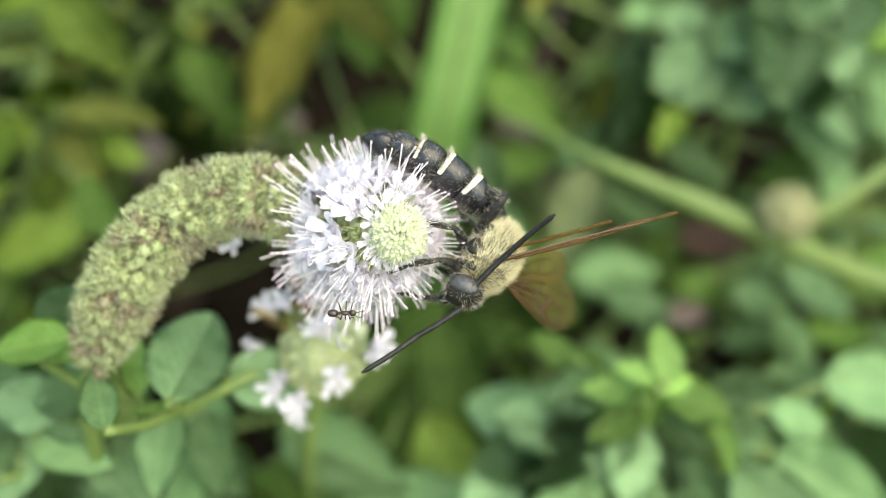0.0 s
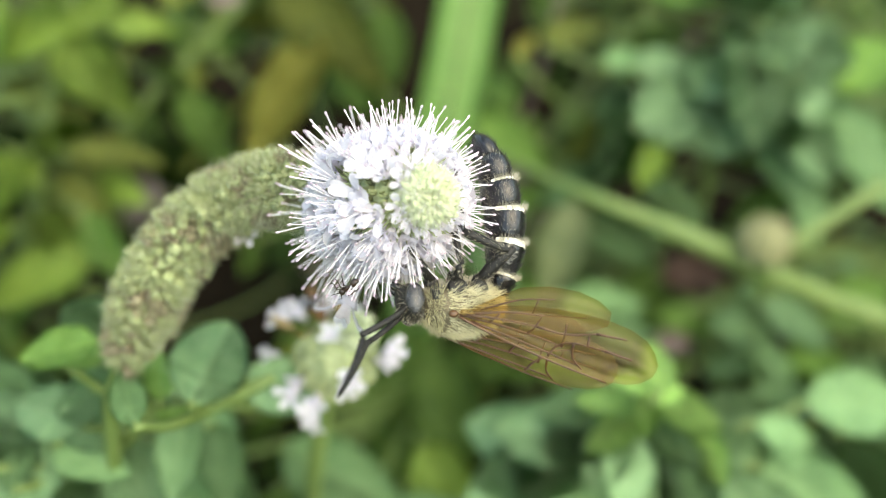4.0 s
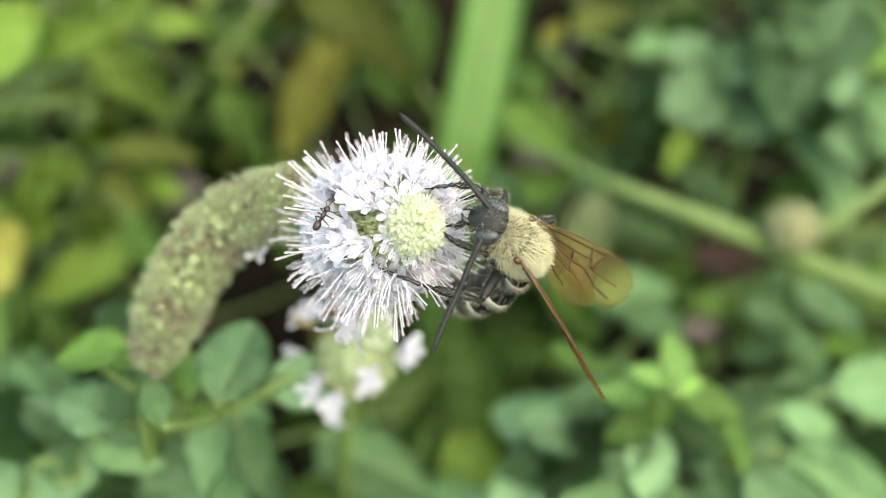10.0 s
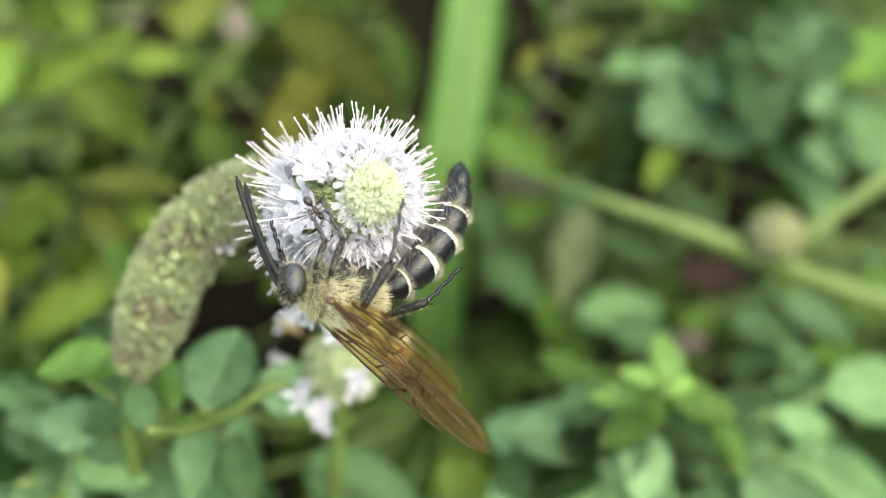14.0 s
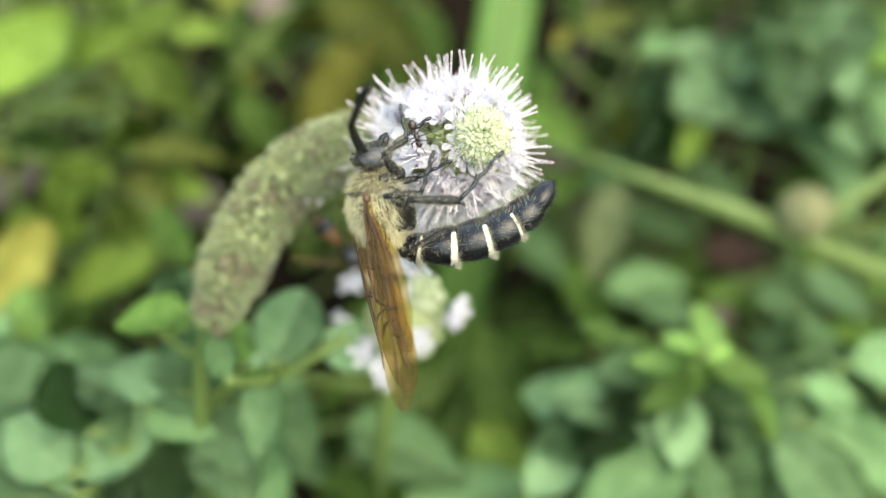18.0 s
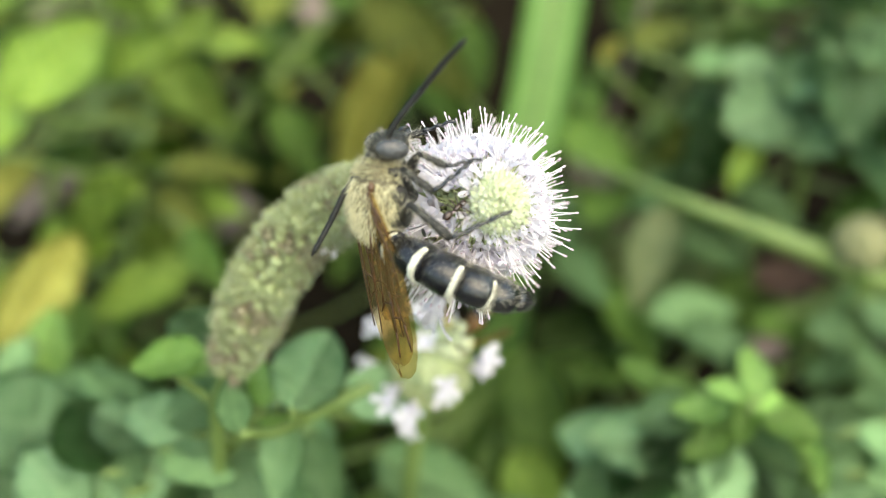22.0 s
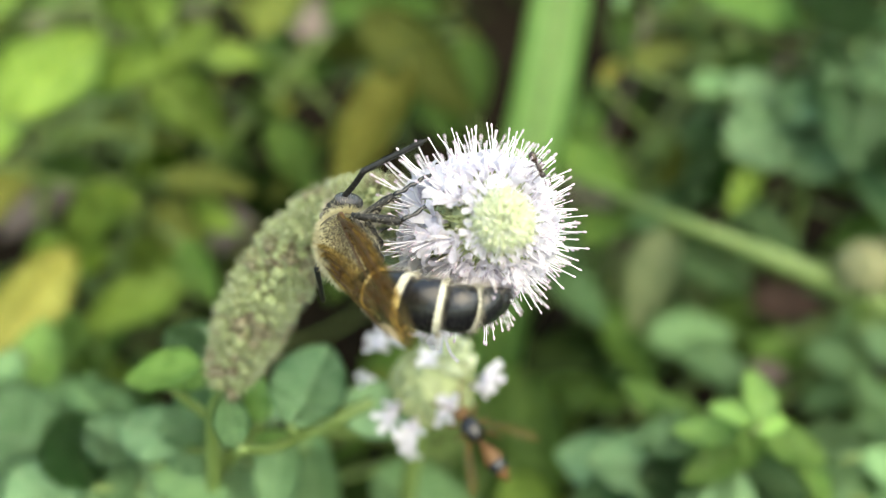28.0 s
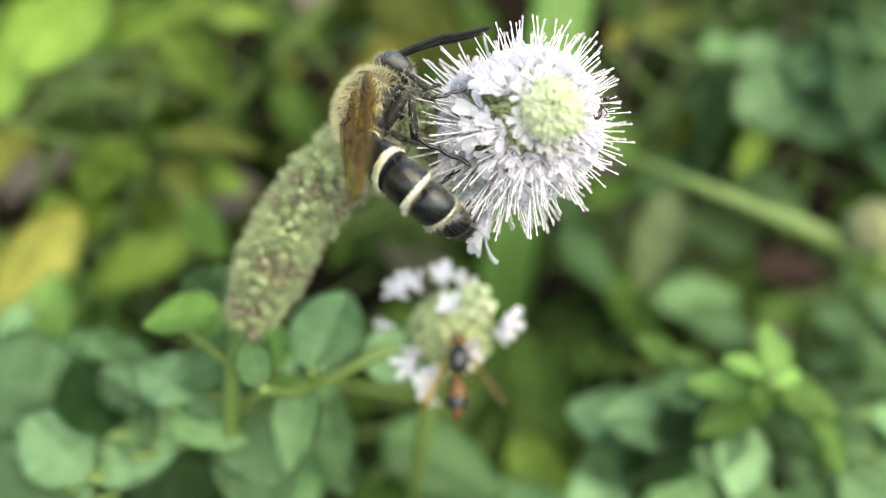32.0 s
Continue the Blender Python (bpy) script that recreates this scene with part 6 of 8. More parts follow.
    walk(ABDOMEN[4], eased(placed([
        (0, -3.13, -4.98, -7.55, 121.2, 62.1, -61.8),
        (1, -4.17, -3.99, -8.01, 109.7, 76.6, -70.8),
        (2, -5.33, -1.44, -8.61, 96.0, 86.2, -84.0),
        (2.5, -4.16, -3.34, -8.18, 144.0, 63.9, -39.0),
        (4.5, -3.43, -2.91, -8.55, 152.8, 73.6, -28.1),
        (5, -4.18, -2.53, -8.48, -129.3, 80.1, 51.1),
        (6, -3.69, -2.73, -8.50, -112.5, 81.1, 67.8),
        (7, -5.56, -1.37, -8.61, -2.1, 66.6, 177.7),
        (8, -6.48, 1.93, -8.14, -32.0, 69.3, 146.3),
        (9, -6.81, -0.82, -8.03, 68.1, 77.1, -111.4),
        (10, -6.51, 2.42, -7.88, 8.7, 71.6, -170.8),
        (10.5, -6.00, -1.03, -8.38, 122.6, 88.4, -57.4),
        (11, -3.67, -4.37, -7.48, 155.6, 47.4, -31.6),
        (12, -4.72, -0.44, -8.48, 155.2, 57.4, -28.8),
        (13, -1.79, -5.47, -6.60, 166.6, 36.0, -22.1),
        (14, -7.82, -1.44, -7.26, 53.6, 73.6, -125.3),
        (14.5, -5.82, -1.14, -8.18, 141.1, 67.2, -41.2),
        (16.5, -3.37, -7.20, -4.98, 118.1, 56.4, -66.0),
        (17, -3.94, -1.37, -8.76, 140.9, 59.8, -43.2),
        (18, -3.13, -3.04, -8.42, 159.3, 61.6, -23.2),
        (19, -2.80, -5.17, -6.97, 162.3, 48.4, -23.1),
        (20, -3.50, -7.41, -4.74, 132.5, 32.0, -64.1),
        (21, -3.63, -7.34, -4.77, 138.9, 25.8, -63.4),
        (22, -5.06, -5.77, -5.93, -0.7, 72.9, 179.3),
        (22.5, -4.63, -7.96, -3.64, 75.8, 23.4, -95.7),
        (23, -8.75, -2.48, -6.38, 9.2, 39.8, -165.7),
        (24, -6.48, -4.07, -7.26, 48.4, 58.2, -127.0),
        (25, -9.66, -3.18, -3.78, 64.5, 57.2, -111.8),
        (25.5, -7.91, -4.72, -3.44, 137.1, 51.3, -50.0),
        (27.5, -8.19, -4.63, -2.55, 135.2, 69.6, -46.7),
        (28, -7.09, -4.11, -5.77, 151.2, 68.6, -30.5),
        (28.5, -4.36, -2.35, -8.64, 134.2, 83.0, -46.0),
        (29, -6.09, -5.96, -5.88, 62.8, 29.9, -104.4),
        (30, -11.16, -2.58, 0.34, 0.9, 3.3, -165.5),
        (30.5, -7.37, -4.97, -3.41, 179.3, 75.6, -0.7),
        (31, -9.32, -5.48, -2.62, 11.1, 12.9, -138.6),
        (31.5, -6.37, -4.03, -5.32, -147.2, 58.2, 37.1),
        (32, -5.18, -3.41, -7.21, -105.1, 63.0, 76.5),
    ])))
    walk(ABDOMEN[5], eased(placed([
        (0, -2.71, -5.76, -9.23, 137.1, 62.3, -46.4),
        (1, -4.02, -4.40, -9.86, 146.7, 78.3, -33.9),
        (2, -5.32, -1.57, -10.51, 169.2, 82.5, -10.9),
        (2.5, -3.51, -3.87, -9.89, 161.8, 55.6, -21.7),
        (4.5, -2.96, -3.16, -10.37, 173.6, 68.1, -6.9),
        (5, -3.98, -2.27, -10.36, -127.0, 68.4, 55.0),
        (6, -3.58, -2.46, -10.38, -111.8, 69.6, 69.4),
        (7, -6.32, -1.34, -10.35, -10.2, 64.3, 168.7),
        (8, -7.04, 2.30, -9.92, -36.1, 72.2, 142.6),
        (9, -6.97, -1.22, -9.88, 108.8, 75.2, -71.8),
        (10, -7.10, 2.32, -9.68, 34.5, 71.8, -144.1),
        (10.5, -5.97, -1.07, -10.28, -174.4, 80.0, 5.7),
        (11, -2.57, -5.05, -8.88, 170.4, 35.3, -16.3),
        (12, -3.82, -0.93, -10.08, 164.2, 40.2, -23.6),
        (13, -0.37, -6.05, -7.71, 177.3, 25.0, -6.3),
        (14, -8.13, -1.88, -9.08, 94.8, 75.9, -85.4),
        (14.5, -5.27, -1.62, -9.93, 157.7, 53.2, -27.2),
        (16.5, -2.95, -8.16, -6.56, 138.9, 62.6, -44.5),
        (17, -3.25, -2.03, -10.40, 151.9, 47.9, -35.7),
        (18, -2.30, -3.40, -10.09, 172.2, 52.2, -9.8),
        (19, -1.64, -5.67, -8.39, 177.0, 38.2, -4.9),
        (20, -2.80, -8.86, -5.75, 147.3, 30.5, -51.7),
        (21, -2.87, -8.87, -5.59, 155.1, 21.9, -51.3),
        (22, -5.62, -5.76, -7.74, -48.2, 66.5, 129.3),
        (22.5, -4.80, -9.70, -4.40, 83.1, 23.9, -92.8),
        (23, -10.16, -2.84, -7.59, 7.0, 38.4, -168.9),
        (24, -7.09, -4.87, -8.87, 51.9, 60.8, -124.4),
        (25, -10.04, -4.13, -5.38, 105.3, 61.5, -76.5),
        (25.5, -7.15, -5.63, -4.92, 171.1, 38.3, -14.2),
        (27.5, -7.73, -5.12, -4.33, -174.8, 51.6, 6.6),
        (28, -6.49, -4.46, -7.53, -178.6, 51.8, 1.8),
        (28.5, -4.20, -2.52, -10.53, 176.7, 79.0, -3.3),
        (29, -6.50, -7.56, -6.83, 69.4, 25.9, -99.3),
        (30, -13.00, -3.06, 0.23, 1.6, 6.6, -166.6),
        (30.5, -6.90, -4.98, -5.25, -155.5, 48.1, 31.5),
        (31, -10.70, -6.71, -3.04, 10.7, 12.2, -138.0),
        (31.5, -5.57, -3.42, -6.93, -157.9, 26.7, 42.1),
        (32, -4.98, -2.57, -8.90, -119.6, 40.3, 69.8),
    ])))
    # wings: the way to the tip, the way to the trailing edge, the angle between fore and hind wing
    move_wing("left", 1, [
        (0, -0.260, 0.956, 0.136, -0.964, -0.266, 0.023, 13),
        (1, -0.646, 0.763, 0.021, -0.754, -0.642, 0.140, 13),
        (2, -0.435, 0.840, 0.324, -0.900, -0.414, -0.135, 13),
        (2.5, -0.726, 0.624, 0.289, -0.620, -0.412, -0.667, 13),
        (4.5, -0.908, 0.258, 0.329, -0.390, -0.807, -0.443, 13),
        (5, -0.754, 0.552, 0.357, -0.654, -0.580, -0.486, 13),
        (6, -0.746, 0.558, 0.363, -0.666, -0.627, -0.406, 13),
        (7, -0.908, 0.038, 0.417, -0.419, -0.056, -0.906, 13),
        (8, -0.943, 0.292, 0.161, -0.276, -0.415, -0.867, 13),
        (9, -0.825, 0.331, 0.458, -0.563, -0.551, -0.616, 13),
        (10, -0.846, 0.452, 0.284, -0.498, -0.475, -0.726, 13),
        (10.5, -0.687, 0.662, 0.299, -0.723, -0.665, -0.187, 13),
        (11, -0.899, 0.317, 0.302, -0.342, -0.939, -0.031, 13),
        (12, -0.835, 0.062, 0.546, -0.102, -0.994, -0.043, 13),
        (13, -0.877, 0.304, 0.374, -0.276, -0.953, 0.127, 8),
        (14, -0.792, 0.047, 0.609, -0.077, -0.997, -0.022, 8),
        (14.5, -0.792, 0.121, 0.599, -0.323, -0.915, -0.243, 8),
        (16.5, -0.654, 0.612, 0.445, -0.757, -0.538, -0.371, 8),
        (17, -0.808, 0.515, 0.284, -0.584, -0.640, -0.499, 8),
        (18, -0.978, -0.191, 0.083, 0.167, -0.956, -0.242, 6),
        (19, -0.884, -0.371, -0.285, 0.438, -0.871, -0.224, 3),
        (20, -0.937, -0.321, -0.140, 0.349, -0.891, -0.291, 3),
        (21, -0.961, -0.256, -0.107, 0.276, -0.921, -0.273, 3),
        (22, -0.972, -0.031, -0.231, 0.098, -0.954, -0.283, 3),
        (22.5, -0.759, -0.430, -0.488, 0.545, -0.830, -0.117, 3),
        (23, -0.976, -0.177, 0.129, -0.207, 0.552, -0.808, 3),
        (24, -0.970, -0.179, 0.167, -0.244, 0.753, -0.611, 3),
        (25, -0.980, -0.171, 0.098, -0.196, 0.807, -0.557, 3),
        (25.5, -0.992, -0.091, 0.085, -0.119, 0.896, -0.428, 3),
        (27.5, -0.956, -0.148, 0.252, 0.230, -0.912, 0.339, 3),
        (28, -0.938, -0.327, -0.119, 0.182, -0.753, 0.633, 3),
        (28.5, -0.787, -0.587, 0.189, 0.603, -0.797, 0.038, 3),
        (29, -0.813, -0.569, 0.128, 0.583, -0.790, 0.190, 3),
        (30, -0.949, -0.162, 0.270, 0.210, -0.964, 0.162, 3),
        (30.5, -0.907, -0.331, 0.261, 0.374, -0.918, 0.135, 3),
        (31, -0.938, -0.346, 0.009, 0.346, -0.936, 0.062, 3),
        (31.5, -0.926, -0.376, -0.028, 0.366, -0.913, 0.178, 3),
        (32, -0.813, -0.554, -0.179, 0.503, -0.823, 0.264, 3),
    ])
    move_wing("right", -1, [
        (0, -0.673, 0.012, 0.739, -0.424, 0.813, -0.399, 13),
        (1, -0.950, 0.136, 0.279, -0.084, 0.752, -0.653, 13),
        (2, -0.688, -0.140, 0.712, -0.496, 0.807, -0.321, 13),
        (2.5, -0.835, -0.047, 0.548, -0.497, 0.494, -0.714, 13),
        (4.5, -0.876, -0.035, 0.480, -0.210, -0.870, -0.447, 13),
        (5, -0.803, -0.239, 0.546, -0.486, 0.793, -0.367, 13),
        (6, -0.776, -0.292, 0.559, -0.555, 0.738, -0.384, 13),
        (7, -0.775, -0.632, 0.019, -0.515, 0.648, 0.562, 13),
        (8, -0.932, -0.313, 0.180, -0.311, 0.949, 0.039, 13),
        (9, -0.857, -0.397, 0.327, -0.496, 0.809, -0.315, 13),
        (10, -0.973, -0.204, 0.112, -0.224, 0.952, -0.210, 13),
        (10.5, -0.740, -0.308, 0.598, -0.618, 0.663, -0.423, 13),
        (11, -0.861, 0.376, 0.343, -0.413, -0.910, -0.038, 13),
        (12, -0.781, 0.103, 0.617, -0.108, -0.994, 0.028, 13),
        (13, -0.786, 0.141, 0.601, -0.125, -0.990, 0.068, 8),
        (14, -0.734, 0.106, 0.671, -0.131, -0.991, 0.013, 8),
        (14.5, -0.784, 0.128, 0.608, -0.421, -0.829, -0.369, 8),
        (16.5, -0.850, -0.019, 0.526, 0.527, -0.025, 0.850, 8),
        (17, -0.920, -0.064, 0.386, 0.387, -0.006, 0.922, 8),
        (18, -0.973, -0.150, 0.176, 0.117, -0.976, -0.184, 6),
        (19, -0.900, -0.360, -0.246, 0.407, -0.897, -0.175, 3),
        (20, -0.946, -0.308, -0.099, 0.323, -0.918, -0.230, 3),
        (21, -0.971, -0.235, -0.051, 0.241, -0.948, -0.208, 3),
        (22, -0.967, 0.117, -0.225, -0.055, -0.963, -0.265, 3),
        (22.5, -0.826, -0.381, -0.416, 0.434, -0.900, -0.038, 3),
        (23, -0.991, 0.039, 0.125, -0.048, 0.781, -0.623, 3),
        (24, -0.985, 0.038, 0.167, -0.051, 0.867, -0.495, 3),
        (25, -0.993, 0.044, 0.107, -0.008, 0.897, -0.442, 3),
        (25.5, -0.987, 0.144, 0.065, 0.110, 0.922, -0.371, 3),
        (27.5, -0.971, 0.036, 0.238, 0.042, -0.948, 0.315, 3),
        (28, -0.987, -0.135, -0.085, 0.065, -0.827, 0.558, 3),
        (28.5, -0.817, -0.529, 0.229, 0.556, -0.828, 0.074, 3),
        (29, -0.837, -0.513, 0.191, 0.545, -0.814, 0.200, 3),
        (30, -0.966, 0.051, 0.254, -0.026, -0.994, 0.103, 3),
        (30.5, -0.952, -0.140, 0.271, 0.161, -0.985, 0.055, 3),
        (31, -0.985, -0.170, 0.013, 0.170, -0.978, 0.118, 3),
        (31.5, -0.974, -0.226, -0.019, 0.217, -0.954, 0.205, 3),
        (32, -0.856, -0.496, -0.145, 0.445, -0.851, 0.278, 3),
    ])
    # antennae: the ways of the inner and the outer half
    move_antenna("left", 1, [
        (0, 0.826, 0.178, -0.536, 0.864, 0.104, -0.492),
        (1, 0.497, 0.342, -0.797, 0.529, 0.410, -0.743),
        (2, 0.916, -0.401, 0.024, 0.784, -0.607, 0.128),
        (2.5, 0.803, -0.594, -0.043, 0.475, -0.875, 0.093),
        (4.5, 0.685, -0.127, 0.717, 0.429, 0.000, 0.903),
        (5, 0.670, 0.046, -0.741, 0.859, -0.242, -0.451),
        (6, 0.792, 0.336, -0.510, 0.876, 0.282, -0.390),
        (7, -0.154, 0.950, 0.271, 0.518, 0.637, 0.571),
        (8, 0.160, 0.901, -0.402, 0.106, 0.930, -0.353),
        (9, 0.134, 0.853, 0.504, 0.134, 0.865, 0.484),
        (10, -0.154, 0.965, -0.213, -0.140, 0.975, -0.174),
        (10.5, 0.980, -0.186, 0.078, 0.827, -0.548, 0.125),
        (11, 0.693, -0.662, 0.286, 0.188, -0.975, -0.119),
        (12, 0.566, -0.221, -0.794, 0.287, -0.322, -0.902),
        (13, 0.270, 0.926, -0.265, 0.019, 0.995, -0.102),
        (14, 0.420, 0.143, -0.896, 0.456, -0.309, -0.835),
        (14.5, 0.524, 0.546, -0.654, 0.416, 0.468, -0.780),
        (16.5, 0.502, 0.802, -0.323, 0.449, 0.816, -0.364),
        (17, 0.310, 0.948, -0.068, 0.293, 0.941, -0.171),
        (18, 0.471, -0.806, 0.359, 0.496, -0.868, 0.033),
        (19, -0.199, 0.974, -0.105, -0.317, 0.941, -0.116),
        (20, -0.050, 0.961, -0.272, -0.058, 0.882, -0.467),
        (21, 0.283, -0.459, -0.843, 0.189, -0.950, -0.249),
        (22, -0.861, -0.037, 0.507, -0.928, 0.130, 0.349),
        (22.5, -0.910, 0.199, 0.362, -0.887, 0.462, 0.001),
        (23, -0.868, 0.327, -0.375, -0.862, 0.343, -0.374),
        (24, -0.744, 0.172, -0.645, -0.732, 0.248, -0.635),
        (25, -0.707, 0.269, -0.654, -0.696, 0.327, -0.639),
        (25.5, -0.499, -0.125, -0.857, -0.490, -0.204, -0.848),
        (27.5, -0.258, 0.769, -0.586, 0.538, 0.405, -0.740),
        (28, -0.661, 0.747, -0.068, 0.146, 0.760, -0.633),
        (28.5, 0.659, -0.752, -0.004, 0.404, -0.851, 0.335),
        (29, 0.192, -0.820, -0.539, 0.003, -0.986, -0.167),
        (30, -0.007, -0.938, -0.346, -0.669, -0.672, 0.317),
        (30.5, 0.295, -0.930, -0.217, 0.087, -0.996, 0.018),
        (31, 0.566, -0.806, -0.172, 0.581, -0.803, -0.130),
        (31.5, 0.302, -0.940, -0.160, -0.376, -0.910, 0.176),
        (32, 0.431, -0.784, -0.447, -0.073, -0.982, -0.172),
    ])
    move_antenna("right", -1, [
        (0, -0.711, -0.530, 0.462, -0.459, -0.675, 0.578),
        (1, -0.607, -0.785, 0.125, -0.578, -0.815, -0.040),
        (2, 0.016, -0.546, 0.838, -0.035, -0.823, 0.568),
        (2.5, 0.506, -0.451, 0.735, 0.132, -0.783, 0.608),
        (4.5, 0.826, -0.151, 0.543, 0.442, -0.283, 0.851),
        (5, -0.727, -0.630, -0.274, -0.029, -0.943, 0.331),
        (6, -0.411, -0.699, -0.586, -0.484, -0.712, -0.509),
        (7, 0.774, -0.113, -0.623, 0.995, 0.051, -0.084),
        (8, 0.842, -0.538, 0.036, 0.886, -0.164, 0.434),
        (9, 0.915, -0.130, 0.383, 0.789, 0.211, 0.577),
        (10, 0.667, -0.463, -0.583, 0.829, -0.291, -0.477),
        (10.5, 0.314, -0.940, -0.132, 0.620, -0.784, -0.039),
        (11, 0.775, -0.568, 0.276, 0.204, -0.979, 0.021),
        (12, 0.544, -0.231, -0.807, 0.403, -0.704, -0.585),
        (13, 0.311, -0.530, -0.789, -0.046, -0.825, -0.564),
        (14, 0.441, 0.164, -0.882, 0.267, 0.178, -0.947),
        (14.5, 0.538, 0.580, -0.612, 0.359, 0.554, -0.751),
        (16.5, 0.530, 0.803, -0.271, 0.360, 0.861, -0.360),
        (17, 0.314, 0.949, 0.014, 0.260, 0.949, -0.179),
        (18, 0.524, -0.746, 0.410, 0.472, -0.881, -0.033),
        (19, 0.496, -0.861, 0.111, 0.071, -0.966, -0.249),
        (20, 0.405, -0.914, 0.030, 0.063, -0.976, 0.210),
        (21, 0.299, -0.300, -0.906, 0.031, -0.605, -0.796),
        (22, 0.849, -0.414, -0.329, 0.758, -0.601, -0.254),
        (22.5, 0.441, -0.859, -0.259, 0.412, -0.908, 0.074),
        (23, -0.280, -0.883, 0.376, -0.387, -0.595, 0.704),
        (24, 0.006, -0.775, 0.632, 0.061, -0.575, 0.816),
        (25, -0.244, -0.925, -0.290, -0.105, -0.981, -0.162),
        (25.5, 0.240, -0.911, 0.334, 0.022, -0.886, 0.462),
        (27.5, 0.345, -0.678, 0.649, -0.039, -0.562, 0.826),
        (28, -0.279, -0.937, 0.208, -0.101, -0.916, -0.389),
        (28.5, 0.518, -0.842, 0.152, 0.378, -0.863, 0.334),
        (29, 0.221, -0.796, -0.564, 0.215, -0.797, -0.565),
        (30, -0.386, -0.920, -0.065, -0.702, -0.585, 0.405),
        (30.5, 0.275, -0.930, -0.246, -0.187, -0.948, 0.256),
        (31, 0.559, -0.807, -0.190, 0.436, -0.899, -0.026),
        (31.5, 0.019, -0.997, -0.072, -0.392, -0.903, 0.178),
        (32, 0.359, -0.861, -0.360, -0.044, -0.967, -0.250),
    ])
    # legs: the ways of thigh, shin and foot
    move_leg("fl", [
        (0, 0.52, 0.83, -0.21, 0.44, -0.18, -0.88, 0.44, -0.44, -0.79),
        (1, 0.52, 0.83, -0.21, 0.44, -0.18, -0.88, 0.44, -0.44, -0.79),
        (2, 0.52, 0.83, -0.21, 0.44, -0.18, -0.88, 0.44, -0.44, -0.79),
        (2.5, 0.52, 0.83, -0.21, 0.44, -0.18, -0.88, 0.44, -0.44, -0.79),
        (4.5, 0.52, 0.83, -0.21, 0.44, -0.18, -0.88, 0.44, -0.44, -0.79),
        (5, 0.52, 0.83, -0.21, 0.44, -0.18, -0.88, 0.44, -0.44, -0.79),
        (6, 0.52, 0.83, -0.21, 0.44, -0.18, -0.88, 0.44, -0.44, -0.79),
        (7, 0.32, 0.90, 0.30, -0.80, 0.36, 0.48, 0.37, 0.56, -0.74),
        (8, 0.52, 0.83, -0.21, 0.44, -0.18, -0.88, 0.44, -0.44, -0.79),
        (9, 0.93, 0.06, -0.37, 0.56, -0.10, -0.82, -0.73, 0.68, -0.10),
        (10, 0.79, -0.51, 0.33, 0.02, 0.55, -0.84, 0.40, 0.03, -0.91),
        (10.5, 0.52, 0.83, -0.21, 0.44, -0.18, -0.88, 0.44, -0.44, -0.79),
        (11, 0.52, 0.83, -0.21, 0.44, -0.18, -0.88, 0.44, -0.44, -0.79),
        (12, 0.52, 0.83, -0.21, 0.44, -0.18, -0.88, 0.44, -0.44, -0.79),
        (13, 0.52, 0.83, -0.21, 0.44, -0.18, -0.88, 0.44, -0.44, -0.79),
        (14, 0.52, 0.83, -0.21, 0.44, -0.18, -0.88, 0.44, -0.44, -0.79),
        (14.5, 0.52, 0.83, -0.21, 0.44, -0.18, -0.88, 0.44, -0.44, -0.79),
        (16.5, 0.52, 0.83, -0.21, 0.44, -0.18, -0.88, 0.44, -0.44, -0.79),
        (17, 0.52, 0.83, -0.21, 0.44, -0.18, -0.88, 0.44, -0.44, -0.79),
        (18, 0.52, 0.83, -0.21, 0.44, -0.18, -0.88, 0.44, -0.44, -0.79),
        (19, 0.52, 0.83, -0.21, 0.44, -0.18, -0.88, 0.44, -0.44, -0.79),
        (20, 0.52, 0.83, -0.21, 0.44, -0.18, -0.88, 0.44, -0.44, -0.79),
        (21, 0.52, 0.83, -0.21, 0.44, -0.18, -0.88, 0.44, -0.44, -0.79),
        (22, 0.52, 0.83, -0.21, 0.44, -0.18, -0.88, 0.44, -0.44, -0.79),
        (22.5, 0.52, 0.83, -0.21, 0.44, -0.18, -0.88, 0.44, -0.44, -0.79),
        (23, 0.52, 0.83, -0.21, 0.44, -0.18, -0.88, 0.44, -0.44, -0.79),
        (24, 0.52, 0.83, -0.21, 0.44, -0.18, -0.88, 0.44, -0.44, -0.79),
        (25, 0.52, 0.83, -0.21, 0.44, -0.18, -0.88, 0.44, -0.44, -0.79),
        (25.5, 0.52, 0.83, -0.21, 0.44, -0.18, -0.88, 0.44, -0.44, -0.79),
        (27.5, 0.52, 0.83, -0.21, 0.44, -0.18, -0.88, 0.44, -0.44, -0.79),
        (28, 0.52, 0.83, -0.21, 0.44, -0.18, -0.88, 0.44, -0.44, -0.79),
        (28.5, 0.52, 0.83, -0.21, 0.44, -0.18, -0.88, 0.44, -0.44, -0.79),
        (29, 0.52, 0.83, -0.21, 0.44, -0.18, -0.88, 0.44, -0.44, -0.79),
        (30, 0.52, 0.83, -0.21, 0.44, -0.18, -0.88, 0.44, -0.44, -0.79),
        (30.5, 0.52, 0.83, -0.21, 0.44, -0.18, -0.88, 0.44, -0.44, -0.79),
        (31, 0.52, 0.83, -0.21, 0.44, -0.18, -0.88, 0.44, -0.44, -0.79),
        (31.5, 0.52, 0.83, -0.21, 0.44, -0.18, -0.88, 0.44, -0.44, -0.79),
        (32, 0.52, 0.83, -0.21, 0.44, -0.18, -0.88, 0.44, -0.44, -0.79),
    ])
